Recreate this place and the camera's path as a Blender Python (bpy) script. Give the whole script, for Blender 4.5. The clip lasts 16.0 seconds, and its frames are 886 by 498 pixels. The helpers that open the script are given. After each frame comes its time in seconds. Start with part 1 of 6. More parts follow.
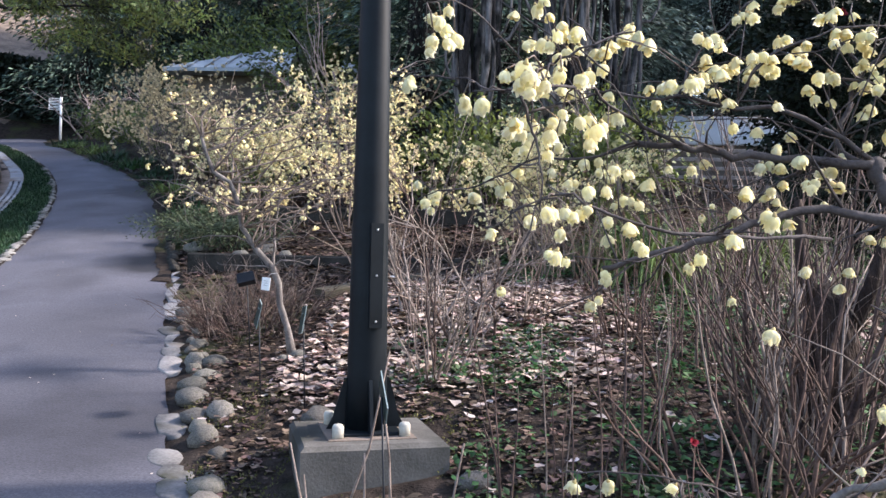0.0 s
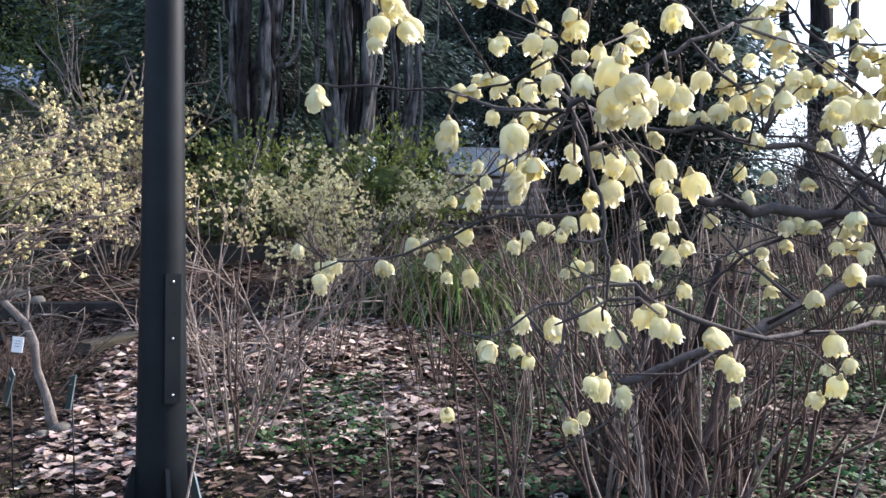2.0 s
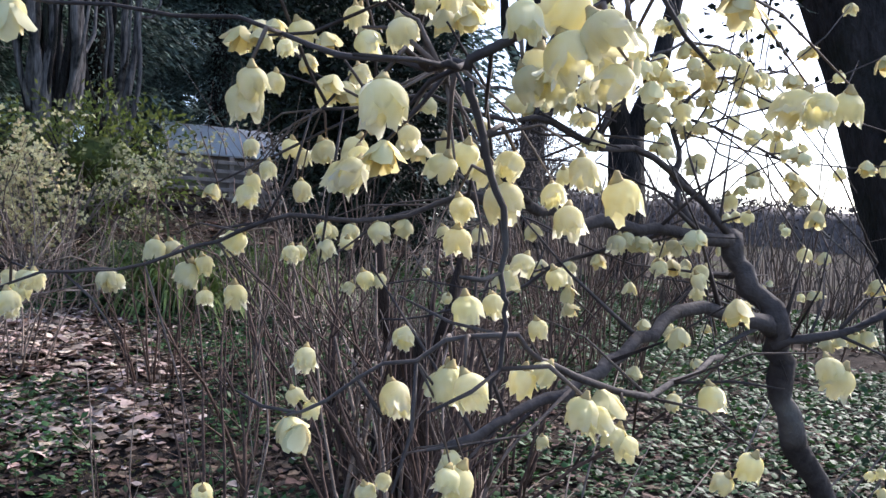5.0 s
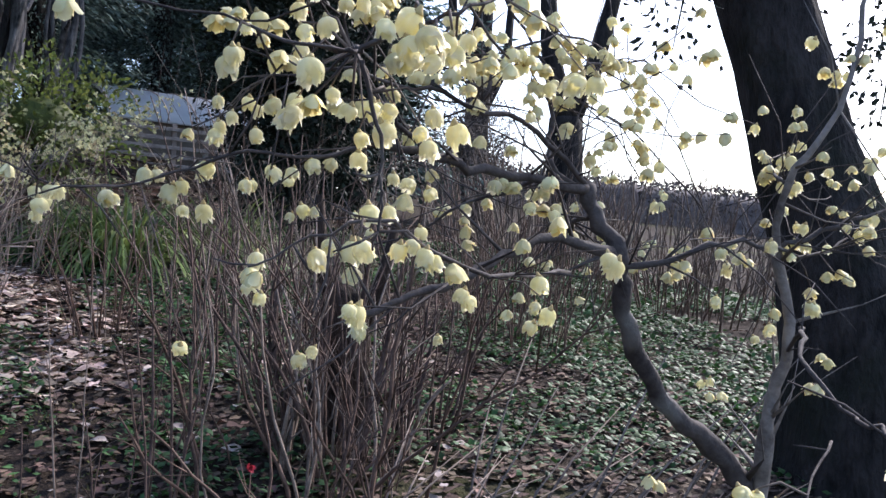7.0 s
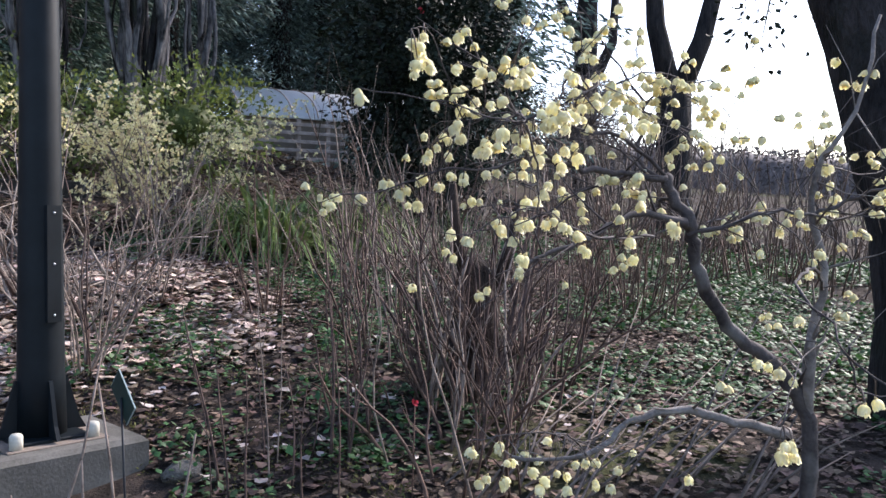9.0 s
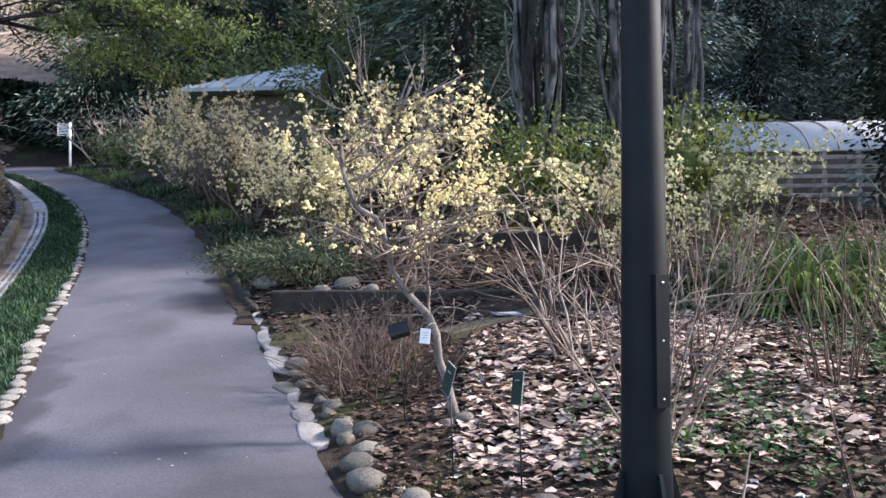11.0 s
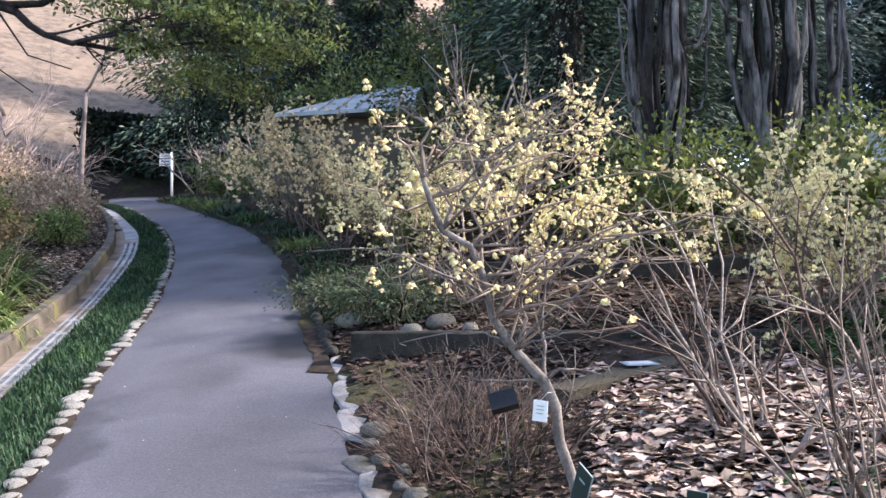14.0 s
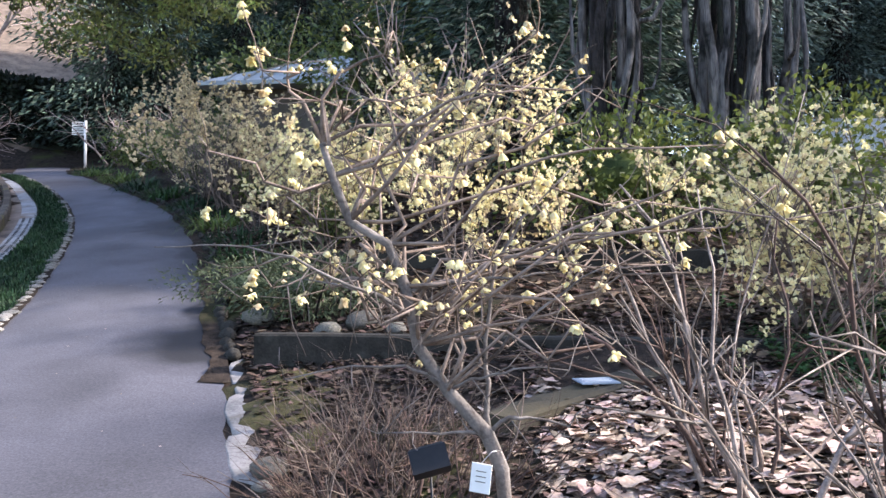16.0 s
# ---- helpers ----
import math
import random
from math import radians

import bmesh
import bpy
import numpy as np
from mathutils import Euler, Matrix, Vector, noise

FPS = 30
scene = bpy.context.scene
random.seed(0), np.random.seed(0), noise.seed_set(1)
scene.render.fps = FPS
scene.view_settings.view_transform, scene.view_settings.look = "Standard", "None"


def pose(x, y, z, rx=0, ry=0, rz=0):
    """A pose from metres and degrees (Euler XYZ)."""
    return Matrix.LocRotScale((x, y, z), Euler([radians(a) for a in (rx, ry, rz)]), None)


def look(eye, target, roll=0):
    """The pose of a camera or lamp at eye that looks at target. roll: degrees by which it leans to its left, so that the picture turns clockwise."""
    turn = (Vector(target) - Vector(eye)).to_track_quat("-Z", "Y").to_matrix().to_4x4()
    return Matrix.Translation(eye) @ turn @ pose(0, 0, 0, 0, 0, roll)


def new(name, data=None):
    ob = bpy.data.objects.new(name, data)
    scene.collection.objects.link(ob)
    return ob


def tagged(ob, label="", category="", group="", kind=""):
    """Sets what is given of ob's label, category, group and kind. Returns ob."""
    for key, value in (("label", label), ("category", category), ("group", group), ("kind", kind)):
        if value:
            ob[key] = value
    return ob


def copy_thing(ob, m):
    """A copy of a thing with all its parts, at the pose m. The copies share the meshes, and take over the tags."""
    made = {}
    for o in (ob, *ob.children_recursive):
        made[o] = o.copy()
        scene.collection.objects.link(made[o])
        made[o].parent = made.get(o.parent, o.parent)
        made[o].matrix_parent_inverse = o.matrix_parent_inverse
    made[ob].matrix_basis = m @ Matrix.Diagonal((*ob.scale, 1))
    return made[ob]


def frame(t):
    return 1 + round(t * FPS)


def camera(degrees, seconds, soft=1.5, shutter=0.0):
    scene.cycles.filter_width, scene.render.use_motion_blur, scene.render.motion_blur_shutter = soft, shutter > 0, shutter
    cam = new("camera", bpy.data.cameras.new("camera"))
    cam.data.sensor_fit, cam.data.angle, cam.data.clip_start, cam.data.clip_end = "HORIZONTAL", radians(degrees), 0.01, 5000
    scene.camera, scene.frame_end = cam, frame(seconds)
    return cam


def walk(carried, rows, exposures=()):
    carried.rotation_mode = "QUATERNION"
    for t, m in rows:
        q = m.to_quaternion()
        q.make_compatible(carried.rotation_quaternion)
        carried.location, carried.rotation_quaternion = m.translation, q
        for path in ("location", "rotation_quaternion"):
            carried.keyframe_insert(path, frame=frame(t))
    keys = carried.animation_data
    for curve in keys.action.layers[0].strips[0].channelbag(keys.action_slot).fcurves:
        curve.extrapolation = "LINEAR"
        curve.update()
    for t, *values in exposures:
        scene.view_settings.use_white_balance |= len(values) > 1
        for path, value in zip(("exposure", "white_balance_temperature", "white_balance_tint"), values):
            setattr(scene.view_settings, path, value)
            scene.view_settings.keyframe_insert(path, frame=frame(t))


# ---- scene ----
cam = camera(56.5, 16.0)
PATH = [
    (0, (0.175, 0.420, 1.387), (-0.026, 3.414, 1.389), 1.35),
    (0.5, (0.028, 0.549, 1.403), (-0.001, 3.548, 1.436), 1.32),
    (1, (-0.046, 0.631, 1.429), (0.104, 3.627, 1.446), 1.72),
    (1.5, (-0.037, 0.764, 1.444), (0.359, 3.737, 1.495), 1.40),
    (2, (-0.027, 0.938, 1.475), (0.592, 3.872, 1.586), -0.25),
    (2.5, (-0.006, 1.049, 1.493), (0.904, 3.906, 1.601), -0.35),
    (3, (-0.001, 1.155, 1.515), (1.259, 3.876, 1.619), 0.79),
    (3.2, (0.003, 1.195, 1.528), (1.378, 3.859, 1.629), 0.66),
    (5.3, (-0.019, 1.200, 1.497), (1.531, 3.768, 1.564), 1.24),
    (5.5, (-0.025, 1.179, 1.483), (1.519, 3.750, 1.539), 1.23),
    (6, (-0.029, 1.122, 1.461), (1.505, 3.700, 1.476), 1.89),
    (6.5, (-0.046, 1.029, 1.440), (1.489, 3.607, 1.410), 2.75),
    (7, (-0.128, 0.933, 1.448), (1.594, 3.389, 1.440), 2.68),
    (7.5, (-0.283, 0.808, 1.439), (1.617, 3.129, 1.394), 1.16),
    (8, (-0.348, 0.682, 1.443), (1.605, 2.959, 1.367), 0.32),
    (8.5, (-0.412, 0.526, 1.434), (1.360, 2.945, 1.352), 0.43),
    (9, (-0.515, 0.431, 1.441), (0.864, 3.094, 1.350), 0.61),
    (9.5, (-0.626, 0.515, 1.442), (0.355, 3.350, 1.407), 0.86),
    (10, (-0.790, 0.674, 1.488), (-0.245, 3.624, 1.504), 0.47),
    (10.2, (-0.829, 0.737, 1.497), (-0.473, 3.716, 1.516), 0.40),
    (12.3, (-1.183, 1.754, 1.635), (-1.858, 4.674, 1.748), -2.78),
    (12.5, (-1.183, 1.785, 1.636), (-1.945, 4.685, 1.753), -2.86),
    (13, (-1.115, 1.963, 1.640), (-1.959, 4.839, 1.762), -1.99),
    (13.5, (-1.072, 2.159, 1.637), (-1.791, 5.069, 1.740), -1.18),
    (14, (-1.144, 2.448, 1.635), (-1.680, 5.397, 1.777), -0.94),
    (14.5, (-1.179, 2.735, 1.695), (-1.535, 5.708, 1.881), -1.24),
    (15, (-1.167, 3.032, 1.705), (-1.468, 6.013, 1.847), -0.59),
    (15.5, (-1.159, 3.214, 1.743), (-1.486, 6.196, 1.809), -0.73),
    (16, (-1.235, 3.437, 1.740), (-1.540, 6.420, 1.808), 0.05),
]
walk(cam, [(t, look(eye, target, roll)) for t, eye, target, roll in PATH], [(t, stops, kelvin, 16) for t, stops, kelvin in ((0, 1.95, 6550), (1.5, 1.95, 6420), (2.5, 1.52, 6300), (3.2, 1.5, 6250), (6.5, 1.45, 6200), (9, 1.75, 6400), (10.2, 2.02, 6600), (12.3, 2.15, 6650), (16, 2.2, 6650))])

# ---------------------------------------------------------------- light
SUN_AZ, SUN_EL = -76.0, 36.0          # degrees to the left of +y, degrees above the horizon
world = bpy.data.worlds.new("world")
scene.world = world
world.use_nodes = True
wn = world.node_tree.nodes
sky = wn.new("ShaderNodeTexSky")
sky.sky_type = "NISHITA"
sky.sun_disc = False
sky.sun_elevation = radians(SUN_EL)
sky.sun_rotation = radians(-SUN_AZ)
sky.air_density, sky.dust_density, sky.ozone_density = 1.0, 1.6, 1.6
wn["Background"].inputs["Strength"].default_value = 0.145
world.node_tree.links.new(sky.outputs["Color"], wn["Background"].inputs["Color"])
sun_data = bpy.data.lights.new("sun", "SUN")
sun_data.energy, sun_data.angle, sun_data.color = 2.7, radians(4), (1.0, 0.95, 0.9)
sun = new("sun", sun_data)
_a, _e = radians(SUN_AZ), radians(SUN_EL)
SUN_WAY = Vector((-math.sin(_a) * math.cos(_e), math.cos(_a) * math.cos(_e), math.sin(_e)))
sun.matrix_world = look(SUN_WAY * 40, (0, 0, 0))

# ---------------------------------------------------------------- materials
def mat(name, a, b, scale=8.0, rough=0.8, bump=0.2, metal=0.0, fine=60.0, island=0.0, through_light=0.0, obj=0.0, c=None, c_scale=1.5, c_at=0.55, bump_dist=0.01, spec=0.3, stretch=1.0):
    """Two colours mixed by noise at two scales, a third in large stains; island, obj: variation from piece to piece."""
    m = bpy.data.materials.new(name)
    m.use_nodes = True
    n, l = m.node_tree.nodes, m.node_tree.links
    p = n["Principled BSDF"]
    geo = n.new("ShaderNodeTexCoord")
    n1 = n.new("ShaderNodeTexNoise")
    n1.inputs["Scale"].default_value, n1.inputs["Detail"].default_value = scale, 6
    n2 = n.new("ShaderNodeTexNoise")
    n2.inputs["Scale"].default_value, n2.inputs["Detail"].default_value = fine, 4
    where = n.new("ShaderNodeMapping")
    where.inputs["Scale"].default_value = (1, 1, stretch)
    l.new(geo.outputs["Object"], where.inputs["Vector"])
    for q in (n1, n2):
        l.new(where.outputs["Vector"], q.inputs["Vector"])
    add = n.new("ShaderNodeMath")
    add.operation = "MULTIPLY_ADD"
    add.inputs[1].default_value = 0.45
    l.new(n2.outputs["Fac"], add.inputs[0])
    l.new(n1.outputs["Fac"], add.inputs[2])
    ramp = n.new("ShaderNodeMapRange")
    ramp.inputs["From Min"].default_value, ramp.inputs["From Max"].default_value = 0.5, 0.95
    l.new(add.outputs[0], ramp.inputs["Value"])
    mix = n.new("ShaderNodeMix")
    mix.data_type = "RGBA"
    mix.inputs["A"].default_value, mix.inputs["B"].default_value = (*a, 1), (*b, 1)
    l.new(ramp.outputs["Result"], mix.inputs["Factor"])
    colour = mix.outputs["Result"]
    if c:
        n3 = n.new("ShaderNodeTexNoise")
        n3.inputs["Scale"].default_value, n3.inputs["Detail"].default_value = c_scale, 5
        l.new(geo.outputs["Object"], n3.inputs["Vector"])
        r3 = n.new("ShaderNodeMapRange")
        r3.inputs["From Min"].default_value, r3.inputs["From Max"].default_value = c_at, c_at + 0.14
        l.new(n3.outputs["Fac"], r3.inputs["Value"])
        mix3 = n.new("ShaderNodeMix")
        mix3.data_type = "RGBA"
        mix3.inputs["B"].default_value = (*c, 1)
        l.new(r3.outputs["Result"], mix3.inputs["Factor"])
        l.new(colour, mix3.inputs["A"])
        colour = mix3.outputs["Result"]
    for amount, kind in ((island, "island"), (obj, "obj")):
        if amount:
            src = n.new("ShaderNodeNewGeometry") if kind == "island" else n.new("ShaderNodeObjectInfo")
            out = src.outputs["Random Per Island"] if kind == "island" else src.outputs["Random"]
            hsv = n.new("ShaderNodeHueSaturation")
            v = n.new("ShaderNodeMapRange")
            v.inputs["To Min"].default_value, v.inputs["To Max"].default_value = 1 - amount, 1 + amount
            h = n.new("ShaderNodeMapRange")
            h.inputs["To Min"].default_value, h.inputs["To Max"].default_value = 0.5 - amount * 0.04, 0.5 + amount * 0.04
            w = n.new("ShaderNodeTexWhiteNoise")
            w.noise_dimensions = "1D"
            l.new(out, w.inputs["W"])
            l.new(out, v.inputs["Value"])
            l.new(w.outputs["Value"], h.inputs["Value"])
            l.new(v.outputs["Result"], hsv.inputs["Value"])
            l.new(h.outputs["Result"], hsv.inputs["Hue"])
            l.new(colour, hsv.inputs["Color"])
            colour = hsv.outputs["Color"]
    l.new(colour, p.inputs["Base Color"])
    p.inputs["Roughness"].default_value, p.inputs["Metallic"].default_value = rough, metal
    p.inputs["Specular IOR Level"].default_value = spec
    if bump:
        bp = n.new("ShaderNodeBump")
        bp.inputs["Strength"].default_value, bp.inputs["Distance"].default_value = bump, bump_dist
        l.new(add.outputs[0], bp.inputs["Height"])
        l.new(bp.outputs["Normal"], p.inputs["Normal"])
    if through_light:
        tr = n.new("ShaderNodeBsdfTranslucent")
        l.new(colour, tr.inputs["Color"])
        ms = n.new("ShaderNodeMixShader")
        ms.inputs["Fac"].default_value = through_light
        l.new(p.outputs[0], ms.inputs[1])
        l.new(tr.outputs[0], ms.inputs[2])
        l.new(ms.outputs[0], n["Material Output"].inputs["Surface"])
    return m


M = dict(
    soil=mat("soil_with_litter", (0.016, 0.013, 0.011), (0.055, 0.042, 0.034), 9, 0.95, 0.8, fine=70, spec=0.05, c=(0.05, 0.055, 0.022), c_scale=0.9, c_at=0.56, bump_dist=0.03),
    asphalt=mat("asphalt", (0.046, 0.045, 0.053), (0.108, 0.105, 0.124), 1.1, 0.75, 0.9, fine=55, c=(0.034, 0.033, 0.039), c_scale=0.55, c_at=0.53, bump_dist=0.004, spec=0.4),
    concrete=mat("weathered_concrete", (0.065, 0.06, 0.052), (0.15, 0.14, 0.125), 3, 0.9, 0.4, fine=90, c=(0.03, 0.03, 0.024), c_scale=2.0, c_at=0.52),
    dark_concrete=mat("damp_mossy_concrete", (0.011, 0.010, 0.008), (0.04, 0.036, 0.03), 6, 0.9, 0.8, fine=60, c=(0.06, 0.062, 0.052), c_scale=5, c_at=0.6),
    kerb=mat("brown_stained_kerb_concrete", (0.04, 0.033, 0.026), (0.135, 0.112, 0.09), 4, 0.9, 0.5, fine=90, c=(0.13, 0.12, 0.025), c_scale=2.0, c_at=0.56),
    slab=mat("pale_drain_concrete", (0.16, 0.165, 0.175), (0.30, 0.305, 0.315), 5, 0.85, 0.25, fine=120, c=(0.16, 0.115, 0.08), c_scale=1.3, c_at=0.52, obj=0.12),
    slot=mat("dark_slot", (0.01, 0.01, 0.01), (0.02, 0.02, 0.02), 8, 0.9, 0),
    stone=mat("rounded_field_stone", (0.06, 0.055, 0.047), (0.17, 0.157, 0.135), 9, 0.85, 0.5, fine=70, obj=0.35, c=(0.07, 0.08, 0.03), c_scale=6, c_at=0.6),
    pale_stone=mat("pale_edging_stone", (0.075, 0.072, 0.065), (0.25, 0.24, 0.222), 9, 0.85, 0.4, fine=80, obj=0.3),
    pole=mat("dark_green_grey_paint", (0.0035, 0.0055, 0.0072), (0.0075, 0.0108, 0.0135), 6, 0.5, 0.06, fine=40, c=(0.012, 0.014, 0.0145), c_scale=3, c_at=0.64, spec=0.16),
    bolt=mat("pale_bolt_cap", (0.33, 0.31, 0.26), (0.5, 0.47, 0.4), 14, 0.7, 0.2, fine=90),
    steel=mat("steel_screw", (0.4, 0.4, 0.4), (0.6, 0.6, 0.6), 20, 0.35, 0.1, metal=1.0),
    bark=mat("grey_brown_bark", (0.026, 0.021, 0.021), (0.095, 0.08, 0.076), 14, 0.9, 0.8, fine=90, c=(0.15, 0.142, 0.135), c_scale=5, c_at=0.6),
    twig=mat("brown_twig", (0.07, 0.052, 0.043), (0.17, 0.135, 0.115), 20, 0.85, 0.4, fine=120, island=0.3),
    cane=mat("pale_brown_canes", (0.085, 0.064, 0.05), (0.29, 0.23, 0.185), 12, 0.85, 0.4, fine=100, island=0.35),
    red_cane=mat("red_brown_canes", (0.042, 0.026, 0.019), (0.14, 0.09, 0.066), 12, 0.85, 0.4, fine=100, island=0.35),
    dark_bark=mat("dark_bark", (0.005, 0.0042, 0.0045), (0.034, 0.029, 0.028), 12, 0.95, 1.0, fine=50, bump_dist=0.05, stretch=0.22),
    trunk_bark=mat("dark_rough_bark", (0.003, 0.0026, 0.0028), (0.042, 0.035, 0.034), 9, 0.95, 1.0, fine=40, bump_dist=0.08, stretch=0.35, c=(0.012, 0.014, 0.009), c_scale=1.5, c_at=0.5),
    cypress_bark=mat("grey_stringy_bark", (0.008, 0.008, 0.009), (0.22, 0.205, 0.20), 16, 0.95, 1.0, stretch=0.13, fine=70, bump_dist=0.03, c=(0.012, 0.012, 0.011), c_scale=2.6, c_at=0.52),
    petal=mat("pale_yellow_petal", (0.90, 0.85, 0.54), (0.97, 0.945, 0.78), 40, 0.6, 0.15, fine=160, obj=0.07, through_light=0.7, spec=0.2),
    petal_small=mat("yellow_petals", (0.74, 0.63, 0.28), (0.93, 0.87, 0.56), 30, 0.6, 0, fine=100, island=0.18, through_light=0.4),
    petal_old=mat("faded_tan_petals", (0.46, 0.35, 0.20), (0.76, 0.64, 0.40), 20, 0.7, 0, fine=80, island=0.25, through_light=0.35),
    calyx=mat("brown_calyx", (0.35, 0.25, 0.11), (0.55, 0.44, 0.2), 40, 0.8, 0),
    litter=mat("dry_fallen_leaves", (0.028, 0.018, 0.013), (0.15, 0.10, 0.074), 6, 0.85, 0.2, island=0.8, through_light=0.1),
    litter_pale=mat("pale_fallen_leaves", (0.165, 0.11, 0.084), (0.53, 0.42, 0.355), 6, 0.75, 0.2, island=0.75, through_light=0.1),
    ivy=mat("ground_ivy", (0.013, 0.038, 0.012), (0.055, 0.125, 0.036), 8, 0.6, 0.1, island=0.5, through_light=0.2, spec=0.3),
    evergreen=mat("glossy_evergreen_leaves", (0.022, 0.038, 0.012), (0.19, 0.235, 0.06), 1.6, 0.4, 0.1, island=0.6, through_light=0.3, spec=0.5),
    conifer=mat("dark_conifer_foliage", (0.013, 0.026, 0.02), (0.095, 0.145, 0.105), 0.9, 0.75, 0.1, island=0.7, through_light=0.1),
    # Lighter bluish conifer copy: sunlight and haze on the wood put into colour.
    lit_conifer=mat("blue_green_conifer_foliage", (0.03, 0.052, 0.047), (0.15, 0.205, 0.175), 0.9, 0.75, 0.1, island=0.7, through_light=0.15),
    camellia=mat("very_dark_evergreen_leaves", (0.005, 0.009, 0.006), (0.015, 0.024, 0.013), 2, 0.62, 0.1, island=0.5, spec=0.22),
    olive=mat("olive_green_leaves", (0.035, 0.058, 0.014), (0.15, 0.18, 0.045), 4, 0.6, 0.1, island=0.4, through_light=0.3),
    needle=mat("grey_green_needles", (0.035, 0.05, 0.025), (0.10, 0.125, 0.065), 6, 0.7, 0.1, island=0.4, through_light=0.2),
    strap=mat("strap_leaves", (0.035, 0.075, 0.016), (0.22, 0.28, 0.085), 5, 0.5, 0.1, island=0.45, through_light=0.3),
    mondo=mat("dark_green_grass", (0.010, 0.030, 0.013), (0.036, 0.08, 0.032), 3, 0.6, 0.1, c=(0.055, 0.125, 0.035), c_scale=2.2, c_at=0.62, island=0.5, through_light=0.2),
    dry=mat("dry_tan_stems", (0.22, 0.16, 0.11), (0.46, 0.36, 0.26), 6, 0.85, 0.2, island=0.35, through_light=0.2),
    pink_twig=mat("pinkish_bare_twigs", (0.19, 0.145, 0.13), (0.42, 0.335, 0.305), 6, 0.9, 0.2, island=0.3),
    lawn=mat("dormant_lawn", (0.075, 0.055, 0.04), (0.21, 0.16, 0.12), 2.2, 0.95, 0.6, fine=11, c=(0.2, 0.145, 0.105), c_scale=0.5, bump_dist=0.05),
    moss=mat("moss", (0.035, 0.03, 0.012), (0.10, 0.085, 0.03), 12, 0.95, 0.8, fine=120, bump_dist=0.02),
    roof=mat("pale_blue_grey_roof", (0.24, 0.27, 0.285), (0.38, 0.41, 0.425), 2, 0.5, 0.1, fine=20),
    wall_paint=mat("brown_boarding", (0.08, 0.065, 0.05), (0.15, 0.125, 0.10), 3, 0.8, 0.2),
    film=mat("white_greenhouse_film", (0.62, 0.64, 0.67), (0.8, 0.81, 0.83), 2, 0.4, 0.1, through_light=0.3),
    fence=mat("weathered_fence_wood", (0.16, 0.13, 0.115), (0.33, 0.28, 0.25), 6, 0.85, 0.3),
    white=mat("white_plastic", (0.72, 0.72, 0.70), (0.82, 0.82, 0.80), 10, 0.5, 0.05),
    label_green=mat("dark_green_sign", (0.004, 0.018, 0.015), (0.008, 0.03, 0.024), 8, 0.5, 0.05),
    label_edge=mat("pale_sign_edge", (0.2, 0.25, 0.24), (0.32, 0.38, 0.36), 8, 0.5, 0.05),
    black=mat("black_plastic", (0.008, 0.009, 0.012), (0.016, 0.017, 0.02), 9, 0.5, 0.1),
    blue=mat("pale_blue_plate", (0.2, 0.255, 0.32), (0.3, 0.36, 0.43), 9, 0.45, 0.05),
    withered=mat("withered_shrub_leaves", (0.085, 0.068, 0.026), (0.42, 0.31, 0.16), 1.7, 0.8, 0.1, island=0.5, through_light=0.3),
    smooth_bark=mat("smooth_pale_pinkish_bark", (0.07, 0.055, 0.052), (0.27, 0.22, 0.20), 5, 0.85, 0.5, fine=60, stretch=0.5, c=(0.06, 0.05, 0.046), c_scale=2.2, c_at=0.56),
    # Lighter bark: sun on the small tree's trunk set in colour; real pale stems too.
    pale_bark=mat("pale_grey_bark", (0.07, 0.058, 0.052), (0.25, 0.22, 0.2), 14, 0.9, 0.8, fine=90, c=(0.05, 0.042, 0.038), c_scale=7, c_at=0.58),
    gutter=mat("tan_stained_gutter", (0.10, 0.078, 0.062), (0.24, 0.19, 0.155), 3, 0.88, 0.35, fine=90, c=(0.05, 0.043, 0.036), c_scale=2.4, c_at=0.58, obj=0.15),
    oak=mat("broad_evergreen_leaves", (0.014, 0.025, 0.008), (0.30, 0.35, 0.10), 1.3, 0.35, 0.1, island=0.85, through_light=0.45, spec=0.6),
    margin=mat("worn_margin_concrete", (0.05, 0.047, 0.045), (0.19, 0.18, 0.172), 4, 0.9, 0.5, fine=60, c=(0.05, 0.045, 0.025), c_scale=3.0, c_at=0.55, obj=0.2),
    pale_slab=mat("pale_worn_stone_slab", (0.13, 0.12, 0.112), (0.36, 0.33, 0.31), 5, 0.9, 0.5, fine=60, c=(0.12, 0.10, 0.075), c_scale=3.0, c_at=0.56),
    stump=mat("rotten_brown_wood", (0.008, 0.005, 0.0035), (0.048, 0.030, 0.022), 10, 0.95, 1.0, fine=50, stretch=0.3, bump_dist=0.05),
    sprig=mat("olive_moss_sprigs", (0.035, 0.038, 0.012), (0.13, 0.125, 0.042), 6, 0.9, 0.1, island=0.5, through_light=0.2),
    red=mat("red_petals", (0.36, 0.03, 0.05), (0.52, 0.08, 0.10), 20, 0.5, 0.1, through_light=0.3),
)

